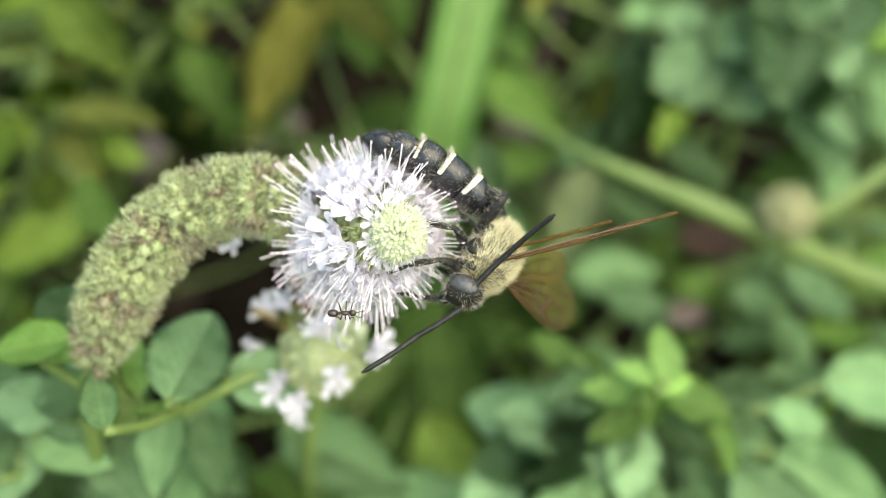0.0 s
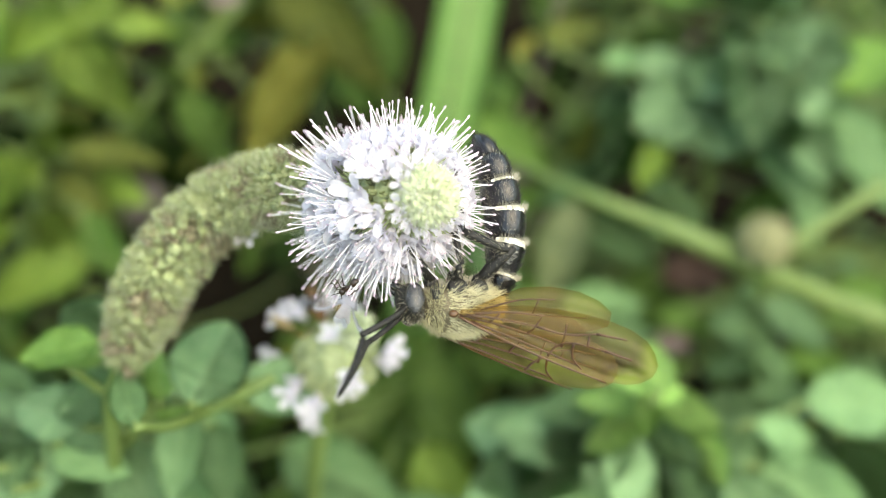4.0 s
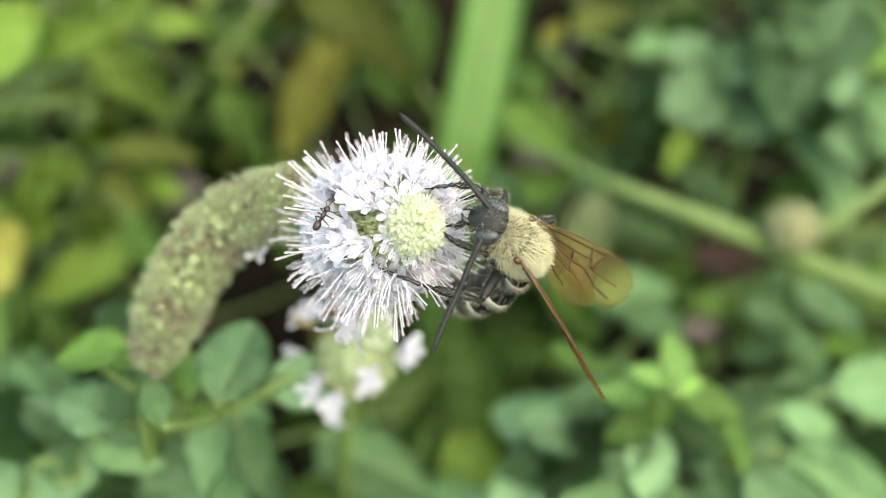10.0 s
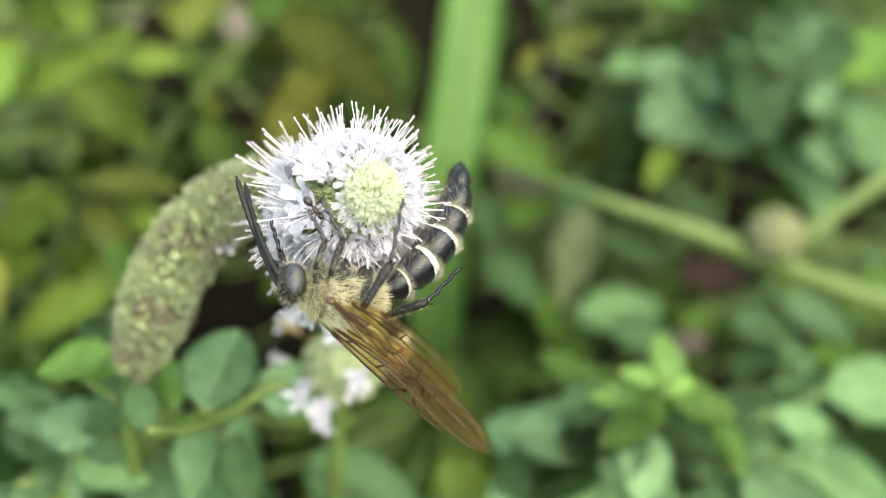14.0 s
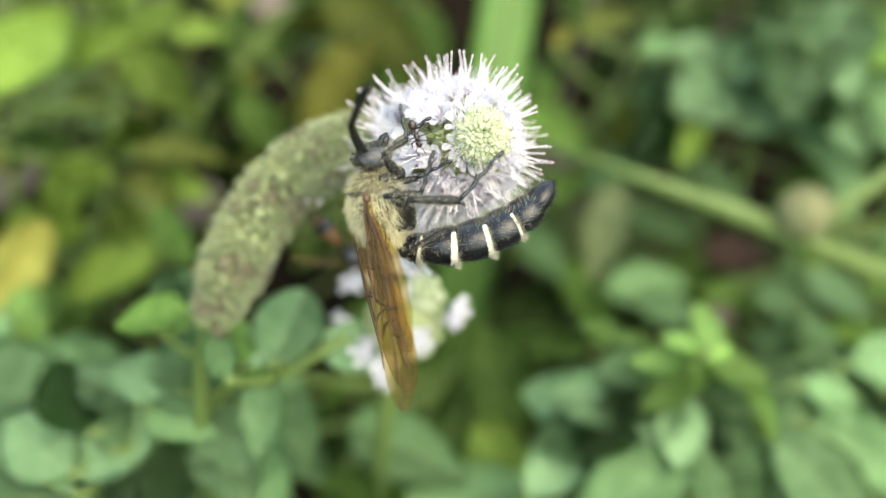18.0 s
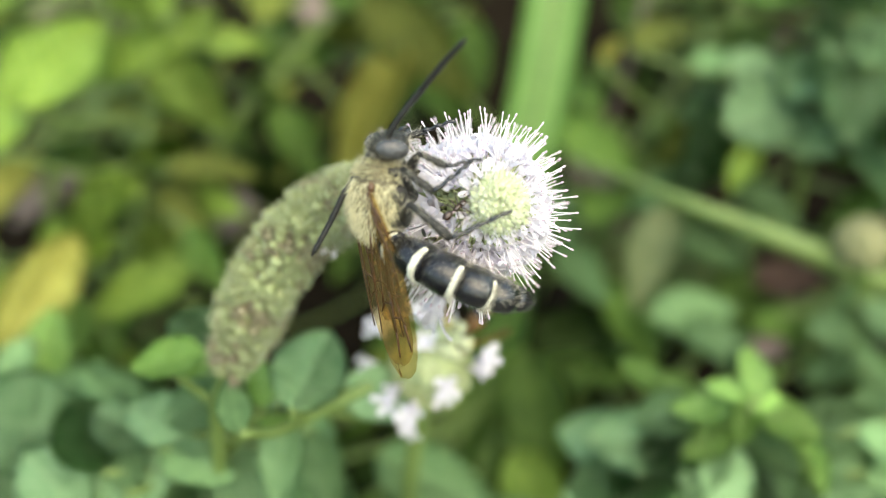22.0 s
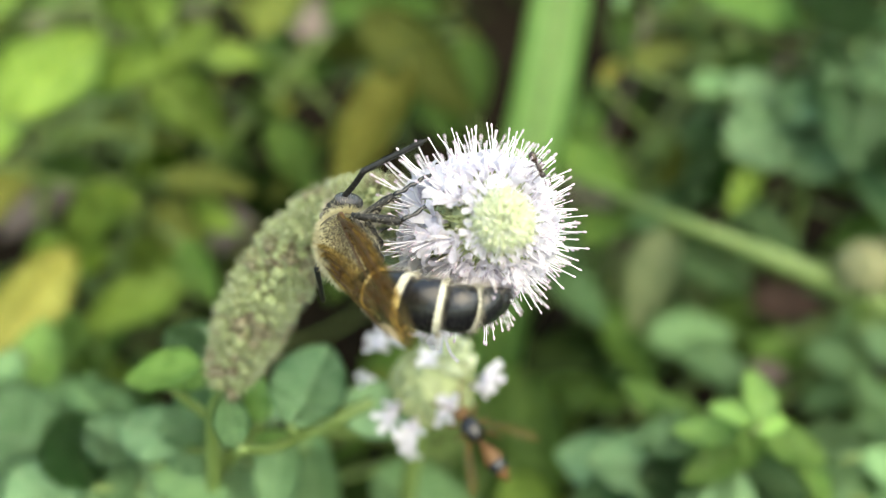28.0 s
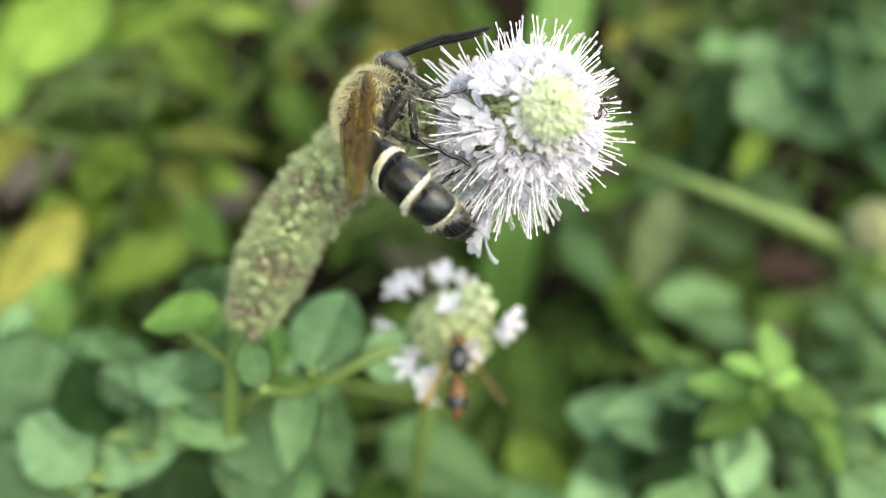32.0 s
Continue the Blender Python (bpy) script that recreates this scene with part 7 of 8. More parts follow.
    move_leg("fr", [
        (0, 0.52, -0.83, -0.21, 0.44, 0.18, -0.88, 0.44, 0.44, -0.79),
        (1, 0.52, -0.83, -0.21, 0.44, 0.18, -0.88, 0.44, 0.44, -0.79),
        (2, 0.52, -0.83, -0.21, 0.44, 0.18, -0.88, 0.44, 0.44, -0.79),
        (2.5, 0.52, -0.83, -0.21, 0.44, 0.18, -0.88, 0.44, 0.44, -0.79),
        (4.5, 0.52, -0.83, -0.21, 0.44, 0.18, -0.88, 0.44, 0.44, -0.79),
        (5, 0.52, -0.83, -0.21, 0.44, 0.18, -0.88, 0.44, 0.44, -0.79),
        (6, 0.52, -0.83, -0.21, 0.44, 0.18, -0.88, 0.44, 0.44, -0.79),
        (7, 0.52, -0.83, -0.21, 0.44, 0.18, -0.88, 0.44, 0.44, -0.79),
        (8, 0.52, -0.83, -0.21, 0.44, 0.18, -0.88, 0.44, 0.44, -0.79),
        (9, 0.52, -0.83, -0.21, 0.44, 0.18, -0.88, 0.44, 0.44, -0.79),
        (10, 0.52, -0.83, -0.21, 0.44, 0.18, -0.88, 0.44, 0.44, -0.79),
        (10.5, 0.52, -0.83, -0.21, 0.44, 0.18, -0.88, 0.44, 0.44, -0.79),
        (11, 0.66, -0.75, 0.02, -0.20, 0.08, -0.98, 0.79, -0.42, -0.43),
        (12, 0.72, -0.63, -0.29, -0.67, 0.05, -0.74, 0.64, -0.48, -0.60),
        (13, 0.25, -0.41, 0.88, -0.09, -0.39, -0.92, 0.97, 0.13, -0.21),
        (14, 0.22, -0.83, 0.51, -0.26, -0.10, -0.96, 0.63, -0.35, -0.70),
        (14.5, 0.73, -0.45, 0.52, -0.73, -0.30, -0.62, 0.90, -0.43, -0.04),
        (16.5, 0.67, -0.20, 0.71, -0.49, -0.40, -0.78, 0.13, -0.39, -0.91),
        (17, 0.64, -0.13, 0.76, -0.44, -0.53, -0.73, 0.92, 0.38, 0.06),
        (18, 0.72, -0.41, 0.56, 0.32, -0.06, -0.94, 1.00, 0.04, -0.03),
        (19, 0.86, -0.31, 0.41, -0.26, -0.30, -0.92, 0.94, 0.07, 0.34),
        (20, 0.70, -0.24, 0.67, -0.41, -0.33, -0.85, 0.09, -0.33, -0.94),
        (21, 0.66, -0.46, 0.59, -0.38, -0.12, -0.92, 0.67, 0.09, 0.74),
        (22, 0.70, -0.71, 0.08, -0.37, -0.30, -0.88, 0.31, -0.33, -0.89),
        (22.5, 0.66, -0.75, 0.05, 0.01, -0.77, -0.64, 0.30, -0.62, -0.73),
        (23, -0.56, -0.45, 0.69, -0.67, -0.66, 0.33, -0.41, -0.62, -0.67),
        (24, -0.56, -0.50, 0.66, -0.69, -0.67, 0.26, -0.10, -0.55, -0.83),
        (25, -0.60, -0.33, 0.73, -0.35, -0.92, 0.17, -0.30, -0.94, -0.14),
        (25.5, 0.52, -0.83, -0.21, 0.44, 0.18, -0.88, 0.44, 0.44, -0.79),
        (27.5, 0.52, -0.83, -0.21, 0.44, 0.18, -0.88, 0.44, 0.44, -0.79),
        (28, 0.52, -0.83, -0.21, 0.44, 0.18, -0.88, 0.44, 0.44, -0.79),
        (28.5, 0.23, -0.78, 0.58, 0.35, -0.93, -0.06, 0.35, -0.11, -0.93),
        (29, -0.14, -0.63, 0.77, -0.59, -0.61, -0.52, 0.64, -0.27, -0.72),
        (30, -0.55, -0.79, 0.27, -0.57, -0.81, -0.12, -0.29, -0.70, -0.65),
        (30.5, -0.26, -0.69, 0.67, -0.32, -0.94, -0.09, -0.11, -0.56, -0.82),
        (31, -0.06, -0.87, 0.48, 0.07, -1.00, -0.03, 0.09, 0.07, -0.99),
        (31.5, -0.25, -0.63, 0.74, 0.33, -0.85, -0.42, -0.21, 0.48, -0.85),
        (32, 0.16, -0.88, 0.45, -0.35, -0.57, -0.74, 0.69, 0.57, -0.45),
    ])
    move_leg("ml", [
        (0, 0.20, 0.98, 0.00, 0.00, -0.20, -0.98, 0.28, -0.47, -0.84),
        (1, 0.20, 0.98, 0.00, 0.00, -0.20, -0.98, 0.28, -0.47, -0.84),
        (2, 0.20, 0.98, 0.00, 0.00, -0.20, -0.98, 0.28, -0.47, -0.84),
        (2.5, 0.20, 0.98, 0.00, 0.00, -0.20, -0.98, 0.28, -0.47, -0.84),
        (4.5, 0.20, 0.98, 0.00, 0.00, -0.20, -0.98, 0.28, -0.47, -0.84),
        (5, 0.20, 0.98, 0.00, 0.00, -0.20, -0.98, 0.28, -0.47, -0.84),
        (6, 0.20, 0.98, 0.00, 0.00, -0.20, -0.98, 0.28, -0.47, -0.84),
        (7, 0.20, 0.98, 0.00, 0.00, -0.20, -0.98, 0.28, -0.47, -0.84),
        (8, 0.97, 0.24, 0.02, 0.34, 0.76, -0.56, 0.57, 0.41, -0.71),
        (9, 0.74, 0.55, 0.39, 0.01, 0.46, -0.89, 0.27, 0.61, -0.75),
        (10, 0.76, 0.34, 0.56, 0.52, -0.07, -0.85, 0.49, -0.38, -0.79),
        (10.5, 0.20, 0.98, 0.00, 0.00, -0.20, -0.98, 0.28, -0.47, -0.84),
        (11, 0.20, 0.98, 0.00, 0.00, -0.20, -0.98, 0.28, -0.47, -0.84),
        (12, 0.20, 0.98, 0.00, 0.00, -0.20, -0.98, 0.28, -0.47, -0.84),
        (13, 0.20, 0.98, 0.00, 0.00, -0.20, -0.98, 0.28, -0.47, -0.84),
        (14, 0.20, 0.98, 0.00, 0.00, -0.20, -0.98, 0.28, -0.47, -0.84),
        (14.5, 0.20, 0.98, 0.00, 0.00, -0.20, -0.98, 0.28, -0.47, -0.84),
        (16.5, 0.20, 0.98, 0.00, 0.00, -0.20, -0.98, 0.28, -0.47, -0.84),
        (17, 0.20, 0.98, 0.00, 0.00, -0.20, -0.98, 0.28, -0.47, -0.84),
        (18, 0.20, 0.98, 0.00, 0.00, -0.20, -0.98, 0.28, -0.47, -0.84),
        (19, 0.20, 0.98, 0.00, 0.00, -0.20, -0.98, 0.28, -0.47, -0.84),
        (20, 0.20, 0.98, 0.00, 0.00, -0.20, -0.98, 0.28, -0.47, -0.84),
        (21, 0.20, 0.98, 0.00, 0.00, -0.20, -0.98, 0.28, -0.47, -0.84),
        (22, 0.20, 0.98, 0.00, 0.00, -0.20, -0.98, 0.28, -0.47, -0.84),
        (22.5, 0.20, 0.98, 0.00, 0.00, -0.20, -0.98, 0.28, -0.47, -0.84),
        (23, 0.20, 0.98, 0.00, 0.00, -0.20, -0.98, 0.28, -0.47, -0.84),
        (24, 0.20, 0.98, 0.00, 0.00, -0.20, -0.98, 0.28, -0.47, -0.84),
        (25, 0.20, 0.98, 0.00, 0.00, -0.20, -0.98, 0.28, -0.47, -0.84),
        (25.5, 0.20, 0.98, 0.00, 0.00, -0.20, -0.98, 0.28, -0.47, -0.84),
        (27.5, 0.20, 0.98, 0.00, 0.00, -0.20, -0.98, 0.28, -0.47, -0.84),
        (28, 0.20, 0.98, 0.00, 0.00, -0.20, -0.98, 0.28, -0.47, -0.84),
        (28.5, 0.20, 0.98, 0.00, 0.00, -0.20, -0.98, 0.28, -0.47, -0.84),
        (29, 0.20, 0.98, 0.00, 0.00, -0.20, -0.98, 0.28, -0.47, -0.84),
        (30, 0.20, 0.98, 0.00, 0.00, -0.20, -0.98, 0.28, -0.47, -0.84),
        (30.5, 0.20, 0.98, 0.00, 0.00, -0.20, -0.98, 0.28, -0.47, -0.84),
        (31, 0.20, 0.98, 0.00, 0.00, -0.20, -0.98, 0.28, -0.47, -0.84),
        (31.5, 0.20, 0.98, 0.00, 0.00, -0.20, -0.98, 0.28, -0.47, -0.84),
        (32, 0.20, 0.98, 0.00, 0.00, -0.20, -0.98, 0.28, -0.47, -0.84),
    ])
    move_leg("mr", [
        (0, 0.20, -0.98, 0.00, 0.00, 0.20, -0.98, 0.28, 0.47, -0.84),
        (1, 0.20, -0.98, 0.00, 0.00, 0.20, -0.98, 0.28, 0.47, -0.84),
        (2, 0.20, -0.98, 0.00, 0.00, 0.20, -0.98, 0.28, 0.47, -0.84),
        (2.5, -0.55, -0.27, 0.79, 0.29, -0.18, -0.94, 0.44, 0.07, -0.89),
        (4.5, 0.20, -0.98, 0.00, 0.00, 0.20, -0.98, 0.28, 0.47, -0.84),
        (5, -0.45, -0.66, 0.60, 0.58, 0.30, -0.76, 0.74, 0.00, -0.68),
        (6, -0.19, -0.79, 0.58, 0.60, 0.37, -0.71, 0.51, 0.40, -0.76),
        (7, 0.20, -0.98, 0.00, 0.00, 0.20, -0.98, 0.28, 0.47, -0.84),
        (8, 0.20, -0.98, 0.00, 0.00, 0.20, -0.98, 0.28, 0.47, -0.84),
        (9, 0.20, -0.98, 0.00, 0.00, 0.20, -0.98, 0.28, 0.47, -0.84),
        (10, 0.20, -0.98, 0.00, 0.00, 0.20, -0.98, 0.28, 0.47, -0.84),
        (10.5, 0.20, -0.98, 0.00, 0.00, 0.20, -0.98, 0.28, 0.47, -0.84),
        (11, -0.26, -0.82, 0.51, 0.09, -0.11, -0.99, -0.05, -0.41, -0.91),
        (12, -0.29, -0.84, 0.45, -0.06, 0.23, -0.97, 0.24, -0.53, -0.82),
        (13, 0.09, -0.85, 0.52, -0.16, -0.27, -0.95, 0.32, -0.50, -0.81),
        (14, 0.44, -0.60, 0.67, -0.23, -0.30, -0.93, 0.62, -0.33, -0.71),
        (14.5, 0.43, -0.42, 0.80, -0.38, -0.37, -0.85, 0.99, 0.08, 0.12),
        (16.5, 0.44, -0.37, 0.82, -0.09, -0.25, -0.97, 0.76, -0.18, -0.63),
        (17, 0.40, -0.35, 0.85, 0.12, -0.26, -0.96, 0.95, -0.06, -0.31),
        (18, 0.27, -0.46, 0.85, -0.18, -0.18, -0.97, 0.89, -0.16, -0.43),
        (19, 0.09, -0.52, 0.85, -0.37, -0.23, -0.90, 0.84, -0.06, -0.54),
        (20, 0.06, -0.70, 0.71, 0.02, 0.02, -1.00, 0.88, -0.00, -0.48),
        (21, 0.11, -0.48, 0.87, -0.04, -0.04, -1.00, 0.94, -0.10, -0.32),
        (22, 0.80, -0.33, 0.50, -0.51, -0.46, -0.73, 0.70, -0.26, -0.66),
        (22.5, 0.80, -0.48, 0.37, 0.01, -0.87, -0.49, -0.02, 0.20, -0.98),
        (23, -0.61, -0.40, 0.69, -0.38, -0.89, 0.26, -0.42, -0.88, -0.22),
        (24, -0.36, -0.70, 0.62, -0.32, -0.87, 0.37, -0.20, -0.72, -0.67),
        (25, -0.39, -0.72, 0.58, -0.40, -0.91, -0.11, -0.15, -0.82, -0.55),
        (25.5, 0.00, -0.52, 0.86, -0.06, -0.93, 0.37, 0.08, -0.99, -0.08),
        (27.5, 0.08, -0.42, 0.90, 0.07, -0.98, 0.19, 0.14, -0.92, -0.37),
        (28, 0.19, -0.54, 0.82, 0.17, -0.85, -0.50, 0.25, -0.76, -0.60),
        (28.5, 0.28, -0.40, 0.87, -0.14, -0.60, -0.79, 0.59, -0.34, -0.73),
        (29, 0.06, -0.85, 0.53, -0.31, 0.09, -0.95, 0.73, -0.61, -0.33),
        (30, -0.49, -0.66, 0.56, -0.33, -0.85, -0.40, -0.27, -0.31, -0.91),
        (30.5, -0.01, -0.64, 0.77, -0.25, -0.93, 0.26, -0.04, -0.36, -0.93),
        (31, 0.08, -0.74, 0.67, -0.09, -0.41, -0.91, 0.39, -0.64, -0.67),
        (31.5, -0.19, -0.45, 0.87, 0.41, -0.20, -0.89, 0.43, -0.69, -0.57),
        (32, 0.23, -0.81, 0.54, 0.23, -0.23, -0.95, 0.66, -0.42, -0.63),
    ])
    move_leg("hl", [
        (0, -0.54, 0.72, 0.45, -0.10, -0.20, -0.98, -0.19, -0.48, -0.86),
        (1, -0.54, 0.72, 0.45, -0.10, -0.20, -0.98, -0.19, -0.48, -0.86),
        (2, -0.54, 0.72, 0.45, -0.10, -0.20, -0.98, -0.19, -0.48, -0.86),
        (2.5, -0.54, 0.72, 0.45, -0.10, -0.20, -0.98, -0.19, -0.48, -0.86),
        (4.5, -0.54, 0.72, 0.45, -0.10, -0.20, -0.98, -0.19, -0.48, -0.86),
        (5, -0.54, 0.72, 0.45, -0.10, -0.20, -0.98, -0.19, -0.48, -0.86),
        (6, -0.54, 0.72, 0.45, -0.10, -0.20, -0.98, -0.19, -0.48, -0.86),
        (7, -0.54, 0.72, 0.45, -0.10, -0.20, -0.98, -0.19, -0.48, -0.86),
        (8, 0.33, 0.94, 0.11, 0.63, -0.53, -0.57, 0.03, 0.96, -0.28),
        (9, -0.43, 0.90, 0.05, 0.70, 0.13, -0.70, 0.74, 0.02, -0.67),
        (10, 0.27, 0.96, -0.02, 0.72, 0.15, -0.68, 0.62, 0.01, -0.79),
        (10.5, -0.54, 0.72, 0.45, -0.10, -0.20, -0.98, -0.19, -0.48, -0.86),
        (11, -0.54, 0.72, 0.45, -0.10, -0.20, -0.98, -0.19, -0.48, -0.86),
        (12, -0.54, 0.72, 0.45, -0.10, -0.20, -0.98, -0.19, -0.48, -0.86),
        (13, -0.54, 0.72, 0.45, -0.10, -0.20, -0.98, -0.19, -0.48, -0.86),
        (14, -0.47, -0.35, 0.81, -0.69, -0.71, -0.13, -0.62, 0.13, -0.77),
        (14.5, -0.53, -0.33, 0.78, -0.46, -0.78, -0.43, -0.17, 0.85, -0.49),
        (16.5, -0.67, -0.57, 0.48, -0.39, -0.73, -0.57, 0.15, 0.88, -0.44),
        (17, -0.67, -0.58, 0.46, -0.23, -0.69, -0.69, 0.17, 0.90, -0.39),
        (18, -0.58, -0.74, 0.32, 0.31, -0.38, -0.87, -0.53, 0.79, 0.32),
        (19, -0.50, -0.68, 0.54, 0.29, -0.36, -0.88, -0.48, 0.80, 0.37),
        (20, -0.67, -0.68, 0.31, 0.03, -0.78, -0.62, 0.07, 0.99, 0.11),
        (21, -0.66, -0.68, 0.31, 0.15, -0.53, -0.84, -0.02, 0.94, 0.35),
        (22, -0.61, -0.76, 0.22, -0.13, -0.80, -0.59, 0.36, 0.92, -0.14),
        (22.5, -0.58, -0.81, 0.05, 0.21, -0.68, -0.71, 0.06, 0.98, 0.16),
        (23, -0.92, 0.39, 0.03, 0.33, -0.41, -0.85, -0.81, 0.17, 0.56),
        (24, -0.43, 0.88, -0.20, -0.30, -0.78, -0.55, -0.42, -0.23, -0.88),
        (25, -0.73, 0.38, -0.57, 0.03, -0.04, -1.00, -0.24, -0.28, 0.93),
        (25.5, -0.42, 0.64, -0.65, 0.23, -0.97, 0.00, 0.05, -0.30, -0.95),
        (27.5, -0.69, 0.64, -0.33, 0.38, -0.82, -0.42, -0.21, -0.23, -0.95),
        (28, -0.91, 0.03, -0.42, 0.07, -0.37, -0.93, 0.62, 0.13, 0.77),
        (28.5, -0.97, -0.19, -0.15, -0.16, -0.32, -0.93, 0.95, 0.17, -0.27),
        (29, -0.94, -0.26, -0.21, -0.50, -0.31, -0.81, 0.80, 0.03, -0.59),
        (30, -0.34, 0.93, 0.13, -0.26, -0.46, -0.85, -0.04, -0.49, -0.87),
        (30.5, -0.56, 0.80, 0.21, -0.04, -0.62, -0.78, -0.31, -0.20, -0.93),
        (31, -0.76, 0.65, 0.07, 0.43, -0.36, -0.83, -0.16, 0.12, -0.98),
        (31.5, -0.92, 0.35, -0.14, 0.33, -0.25, -0.91, 0.25, 0.38, -0.89),
        (32, -0.88, -0.29, -0.39, 0.03, -0.14, -0.99, 0.92, -0.06, -0.39),
    ])
    move_leg("hr", [
        (0, -0.54, -0.72, 0.45, -0.10, 0.20, -0.98, -0.19, 0.48, -0.86),
        (1, -0.54, -0.72, 0.45, -0.10, 0.20, -0.98, -0.19, 0.48, -0.86),
        (2, -0.69, -0.61, 0.37, 0.88, 0.22, -0.41, 0.31, 0.15, -0.94),
        (2.5, -0.89, -0.36, 0.29, 0.95, 0.01, -0.32, 0.17, 0.13, -0.98),
        (4.5, -0.37, -0.86, -0.35, 0.85, 0.11, -0.51, 0.13, -0.52, -0.85),
        (5, -0.37, -0.92, 0.08, 0.82, 0.56, 0.08, 0.27, -0.07, -0.96),
        (6, -0.27, -0.96, 0.06, 0.85, 0.52, -0.03, 0.06, -0.14, -0.99),
        (7, 0.57, -0.59, -0.58, 0.20, 0.85, -0.49, 0.42, 0.46, -0.78),
        (8, -0.54, -0.72, 0.45, -0.10, 0.20, -0.98, -0.19, 0.48, -0.86),
        (9, -0.54, -0.72, 0.45, -0.10, 0.20, -0.98, -0.19, 0.48, -0.86),
        (10, -0.54, -0.72, 0.45, -0.10, 0.20, -0.98, -0.19, 0.48, -0.86),
        (10.5, -0.20, -0.97, 0.15, 0.57, -0.02, -0.82, 0.74, 0.32, -0.60),
        (11, -0.80, -0.58, -0.15, 0.98, 0.13, 0.13, 0.04, -0.43, -0.90),
        (12, -0.21, -0.95, -0.25, 0.50, 0.09, -0.86, 0.23, -0.47, -0.85),
        (13, 0.05, -0.91, 0.42, 0.07, 0.02, -1.00, 0.75, -0.40, -0.54),
        (14, 0.11, -0.30, 0.95, -0.34, -0.59, -0.73, -0.02, -0.51, -0.86),
        (14.5, 0.07, -0.32, 0.94, -0.30, -0.51, -0.81, 0.20, -0.44, -0.87),
        (16.5, 0.31, -0.95, -0.10, -0.32, -0.14, -0.94, 0.55, -0.26, -0.79),
        (17, 0.50, -0.87, 0.01, -0.36, -0.17, -0.92, 0.60, -0.28, -0.75),
        (18, 0.58, -0.78, 0.23, -0.25, -0.21, -0.95, 0.59, -0.19, -0.78),
        (19, 0.51, -0.86, 0.06, -0.43, -0.19, -0.88, 0.72, -0.10, -0.69),
        (20, -0.17, -0.98, -0.11, -0.16, -0.13, -0.98, 0.79, -0.10, -0.61),
        (21, 0.41, -0.84, 0.36, -0.47, -0.13, -0.87, 0.55, -0.18, -0.81),
        (22, 0.56, -0.78, 0.28, -0.58, -0.37, -0.73, 0.49, -0.25, -0.83),
        (22.5, 0.65, -0.75, 0.15, -0.58, -0.51, -0.63, 0.52, -0.49, -0.70),
        (23, -0.58, -0.33, 0.74, -0.72, -0.31, -0.62, -0.59, -0.77, -0.25),
        (24, -0.50, -0.81, 0.31, -0.53, -0.08, -0.84, -0.35, -0.86, -0.36),
        (25, -0.29, -0.68, 0.67, 0.76, 0.63, 0.19, -0.26, -0.94, -0.23),
        (25.5, 0.44, -0.16, 0.89, -0.07, -0.99, 0.12, -0.21, -0.72, -0.67),
        (27.5, 0.51, -0.08, 0.85, -0.16, -0.95, -0.26, -0.01, -0.87, -0.49),
        (28, 0.64, -0.29, 0.71, -0.38, -0.56, -0.73, 0.26, -0.75, -0.60),
        (28.5, 0.71, -0.63, 0.32, -0.53, 0.65, -0.54, 0.72, -0.69, 0.00),
        (29, 0.27, -0.92, 0.29, -0.10, 0.91, -0.41, 0.40, -0.86, -0.32),
        (30, -0.54, -0.72, 0.45, -0.10, 0.20, -0.98, -0.19, 0.48, -0.86),
        (30.5, -0.54, -0.72, 0.45, -0.10, 0.20, -0.98, -0.19, 0.48, -0.86),
        (31, 0.80, -0.59, 0.10, -0.63, -0.06, -0.77, 0.95, -0.20, 0.25),
        (31.5, 0.91, -0.41, 0.07, -0.88, 0.20, -0.44, 0.83, -0.38, -0.41),
        (32, 0.75, -0.66, 0.09, -0.62, 0.41, -0.67, -0.05, -0.49, -0.87),
    ])
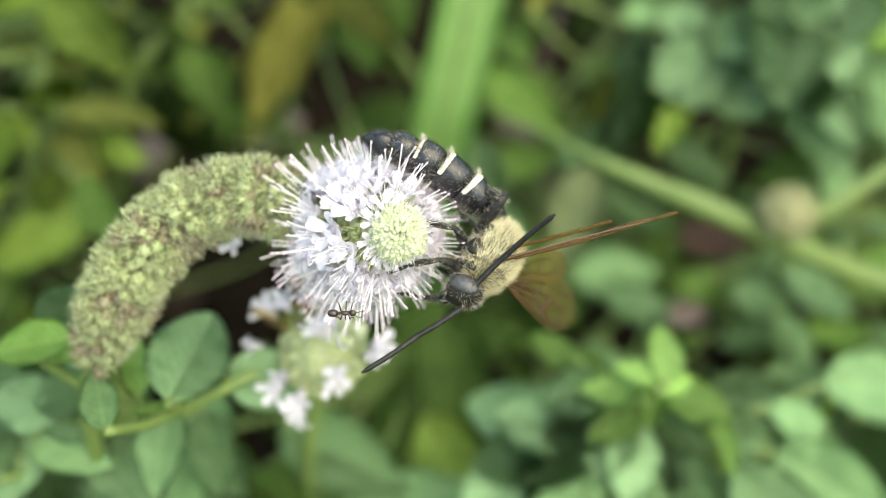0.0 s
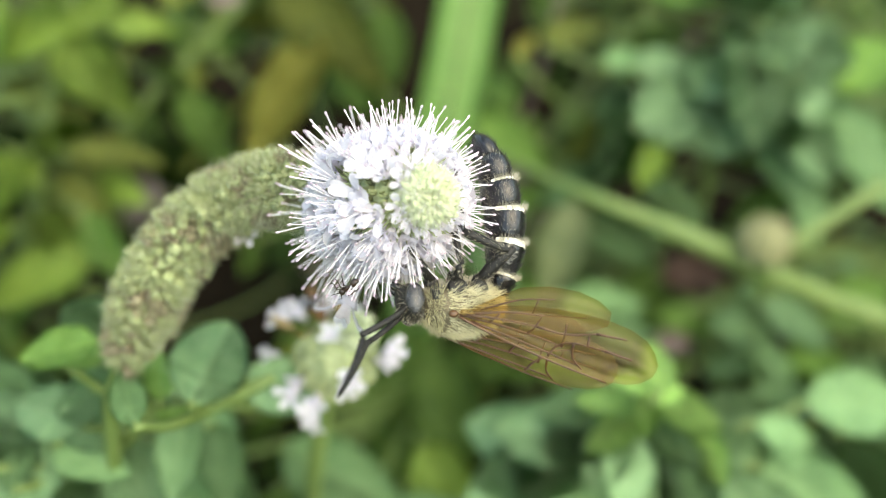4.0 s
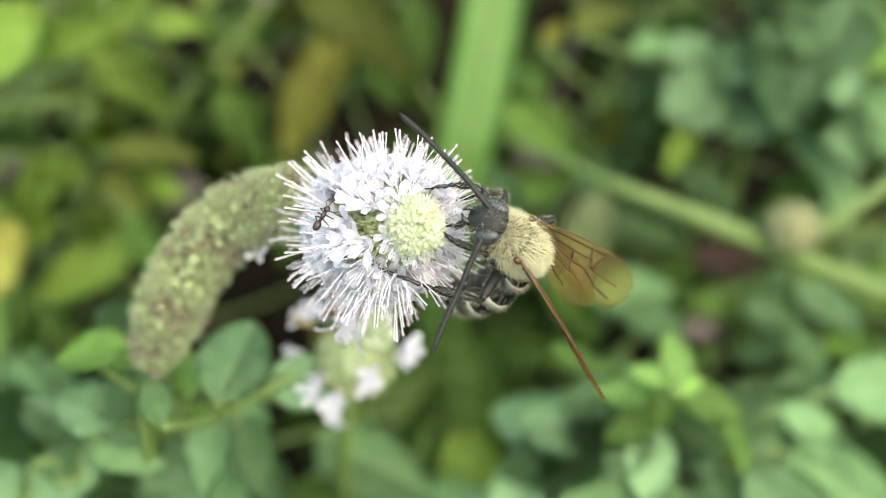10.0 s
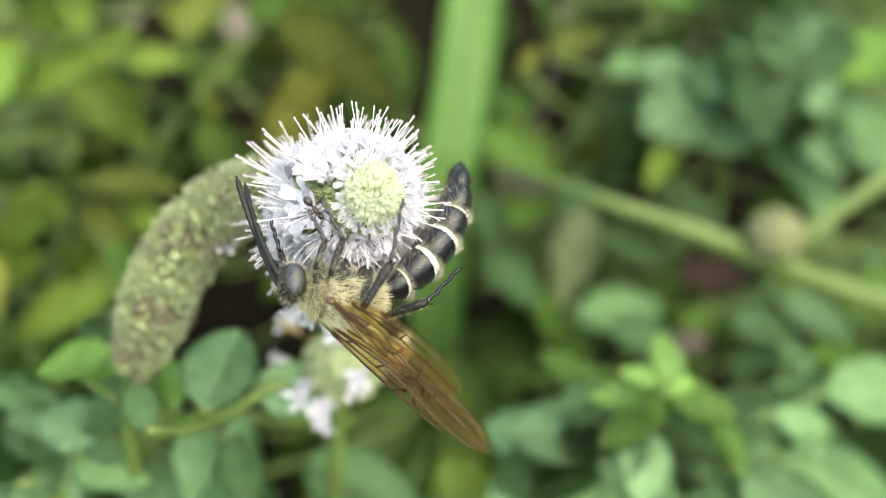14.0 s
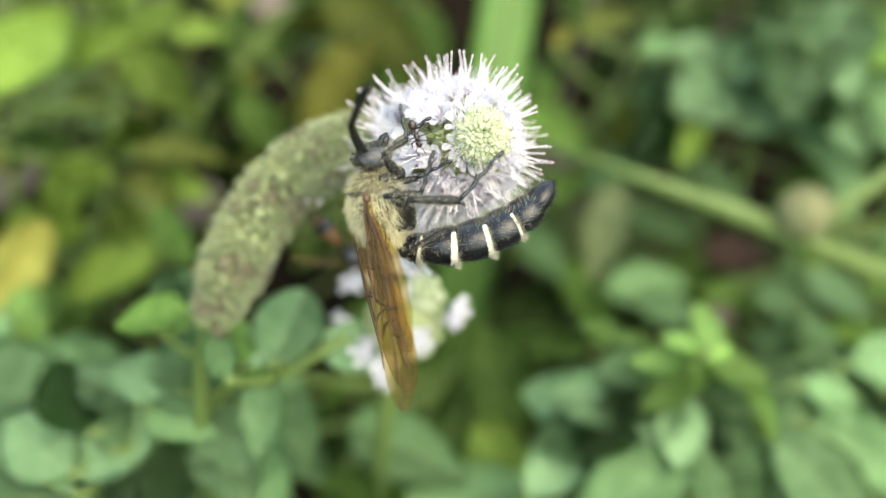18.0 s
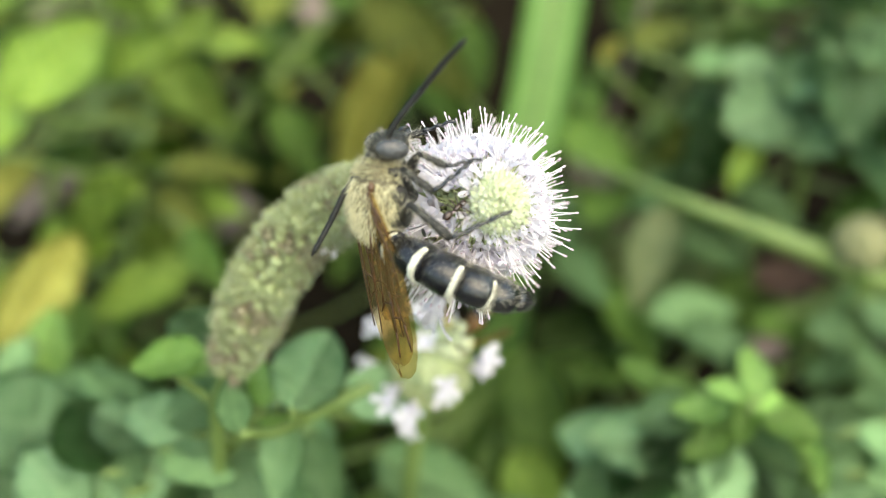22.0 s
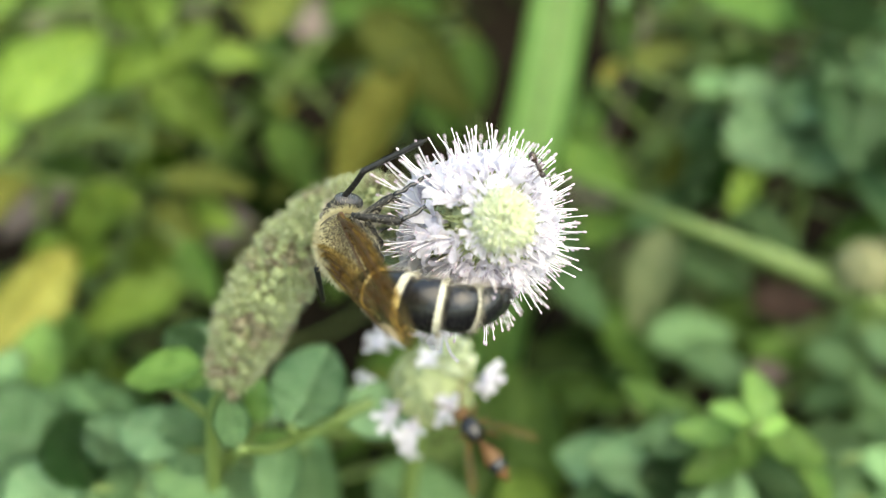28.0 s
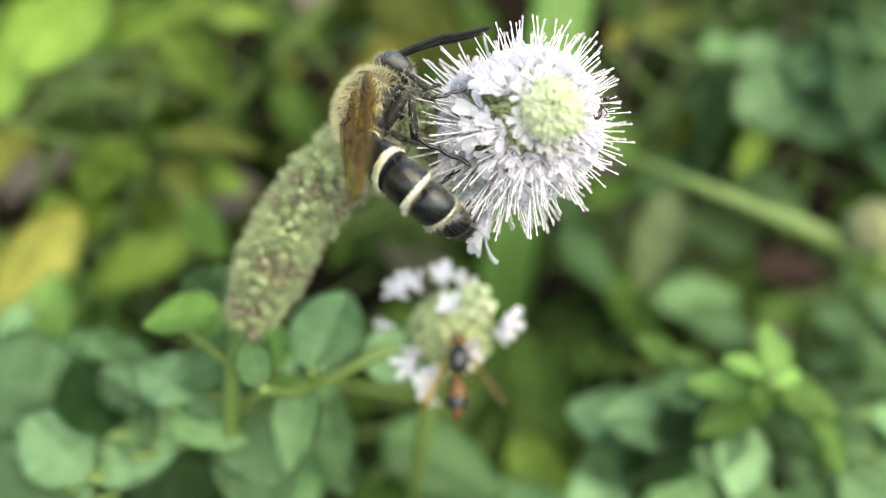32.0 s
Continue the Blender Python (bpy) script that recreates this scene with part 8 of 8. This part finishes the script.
    # the ant and the orange wasp: place in mm and turn
    walk(ant, eased(placed([
        (0, -4.13, 42.03, 143.31, 87.1, 3.9, 4.7),
        (1, -3.13, 39.31, 147.12, 78.1, -6.7, 20.8),
        (2, -2.12, 39.57, 147.24, 87.7, 6.7, 2.8),
        (2.5, -2.26, 38.47, 150.37, 88.4, 4.4, 4.1),
        (4.5, -6.58, 39.98, 147.27, -88.2, 10.4, 172.1),
        (5, -8.46, 41.33, 149.18, -85.9, -25.0, 122.0),
        (6, -9.67, 44.51, 148.37, -64.0, -33.3, 89.1),
        (7, -8.76, 42.53, 151.17, -62.7, -32.4, 88.7),
        (8, -8.65, 43.79, 150.70, 47.0, 3.6, 5.4),
        (9, -8.41, 42.18, 153.01, -29.6, -25.9, 56.7),
        (10, -7.21, 41.82, 153.46, -31.3, -26.3, 56.6),
        (11, -7.27, 41.16, 154.46, -55.1, -35.5, 89.6),
        (12, -6.82, 40.50, 155.70, -60.7, -33.3, 99.0),
        (13, -7.16, 41.43, 153.72, 74.7, 42.9, -47.8),
        (14, -6.43, 40.12, 154.19, 72.3, 38.7, -37.6),
        (14.5, -7.86, 41.44, 152.44, 53.8, 51.6, -75.5),
        (16.5, -7.69, 42.28, 154.71, 50.2, 50.3, -78.0),
        (17, -7.36, 42.24, 154.65, 48.4, 49.7, -77.7),
        (18, -6.05, 38.97, 158.25, 62.8, 46.8, -60.9),
        (19, -4.73, 39.18, 157.18, 64.0, 42.8, -49.0),
        (20, -3.63, 41.44, 158.51, -21.3, 0.4, 166.0),
        (21, -3.33, 40.26, 157.10, -28.8, -31.9, 99.4),
        (22, -4.95, 41.11, 154.75, 15.5, -18.0, 37.8),
        (23, -5.75, 41.39, 156.33, -11.3, -29.5, 57.6),
        (24, -4.57, 40.91, 158.87, -4.3, -19.8, 37.0),
        (25, -5.98, 40.78, 159.44, 15.9, 3.7, 5.7),
        (25.5, -4.83, 42.60, 158.30, 9.9, 5.3, 6.8),
        (27.5, -1.37, 46.22, 156.33, -3.7, 25.6, -15.0),
        (28, -0.55, 45.32, 155.84, -13.2, 43.4, -45.1),
        (29, 0.79, 45.55, 155.48, -20.7, 49.9, -69.9),
        (30, 0.32, 44.37, 152.81, -13.2, 42.6, -46.2),
        (30.5, 2.05, 44.02, 154.97, -2.9, 40.3, -44.6),
        (31, 0.90, 45.69, 150.86, 56.0, -23.6, 57.9),
        (32, 1.85, 46.35, 154.10, 54.4, -28.7, 57.5),
    ])))
    walk(visitor, eased(placed([
        (0, -8.05, 53.63, 122.29, 18.6, 50.3, -57.7),
        (16.5, -8.05, 53.63, 122.29, 18.6, 50.3, -57.7),
        (17.5, -10.97, 51.81, 129.90, 30.1, 41.0, -32.3),
        (18, -12.23, 52.00, 131.37, 31.0, 39.5, -29.6),
        (18.5, -10.23, 50.24, 129.89, 31.6, 38.6, -27.9),
        (19, -11.31, 51.61, 131.04, 30.1, 40.9, -32.2),
        (19.5, -11.59, 51.61, 129.74, 31.9, 37.9, -26.8),
        (20.5, -8.98, 52.90, 124.29, 27.5, 44.2, -39.1),
        (22.5, -3.50, 52.48, 123.94, -34.5, 30.8, -164.2),
        (23.5, -3.32, 50.61, 124.97, -35.7, 22.4, -175.3),
        (24, -3.65, 50.17, 125.91, -35.5, 25.2, -171.7),
        (25, -4.14, 49.72, 126.84, -34.9, 29.4, -166.3),
        (25.5, -4.14, 49.60, 126.74, -35.2, 27.7, -168.5),
        (27.5, -3.21, 44.68, 123.91, -21.1, -17.7, 129.1),
        (28, -3.52, 44.92, 124.11, -20.9, -17.9, 128.5),
        (29, -4.86, 45.47, 124.58, -16.4, -21.3, 119.6),
        (30, -7.45, 45.07, 124.25, 6.9, -25.2, 77.9),
        (30.5, -6.68, 45.07, 124.25, 0.0, -26.0, 90.0),
        (31, -5.80, 45.43, 124.55, -8.7, -24.7, 105.5),
        (31.5, -6.68, 44.88, 124.08, 0.0, -26.0, 90.0),
        (32, -6.68, 45.87, 124.91, 0.0, -26.0, 90.0),
    ])))


motions()
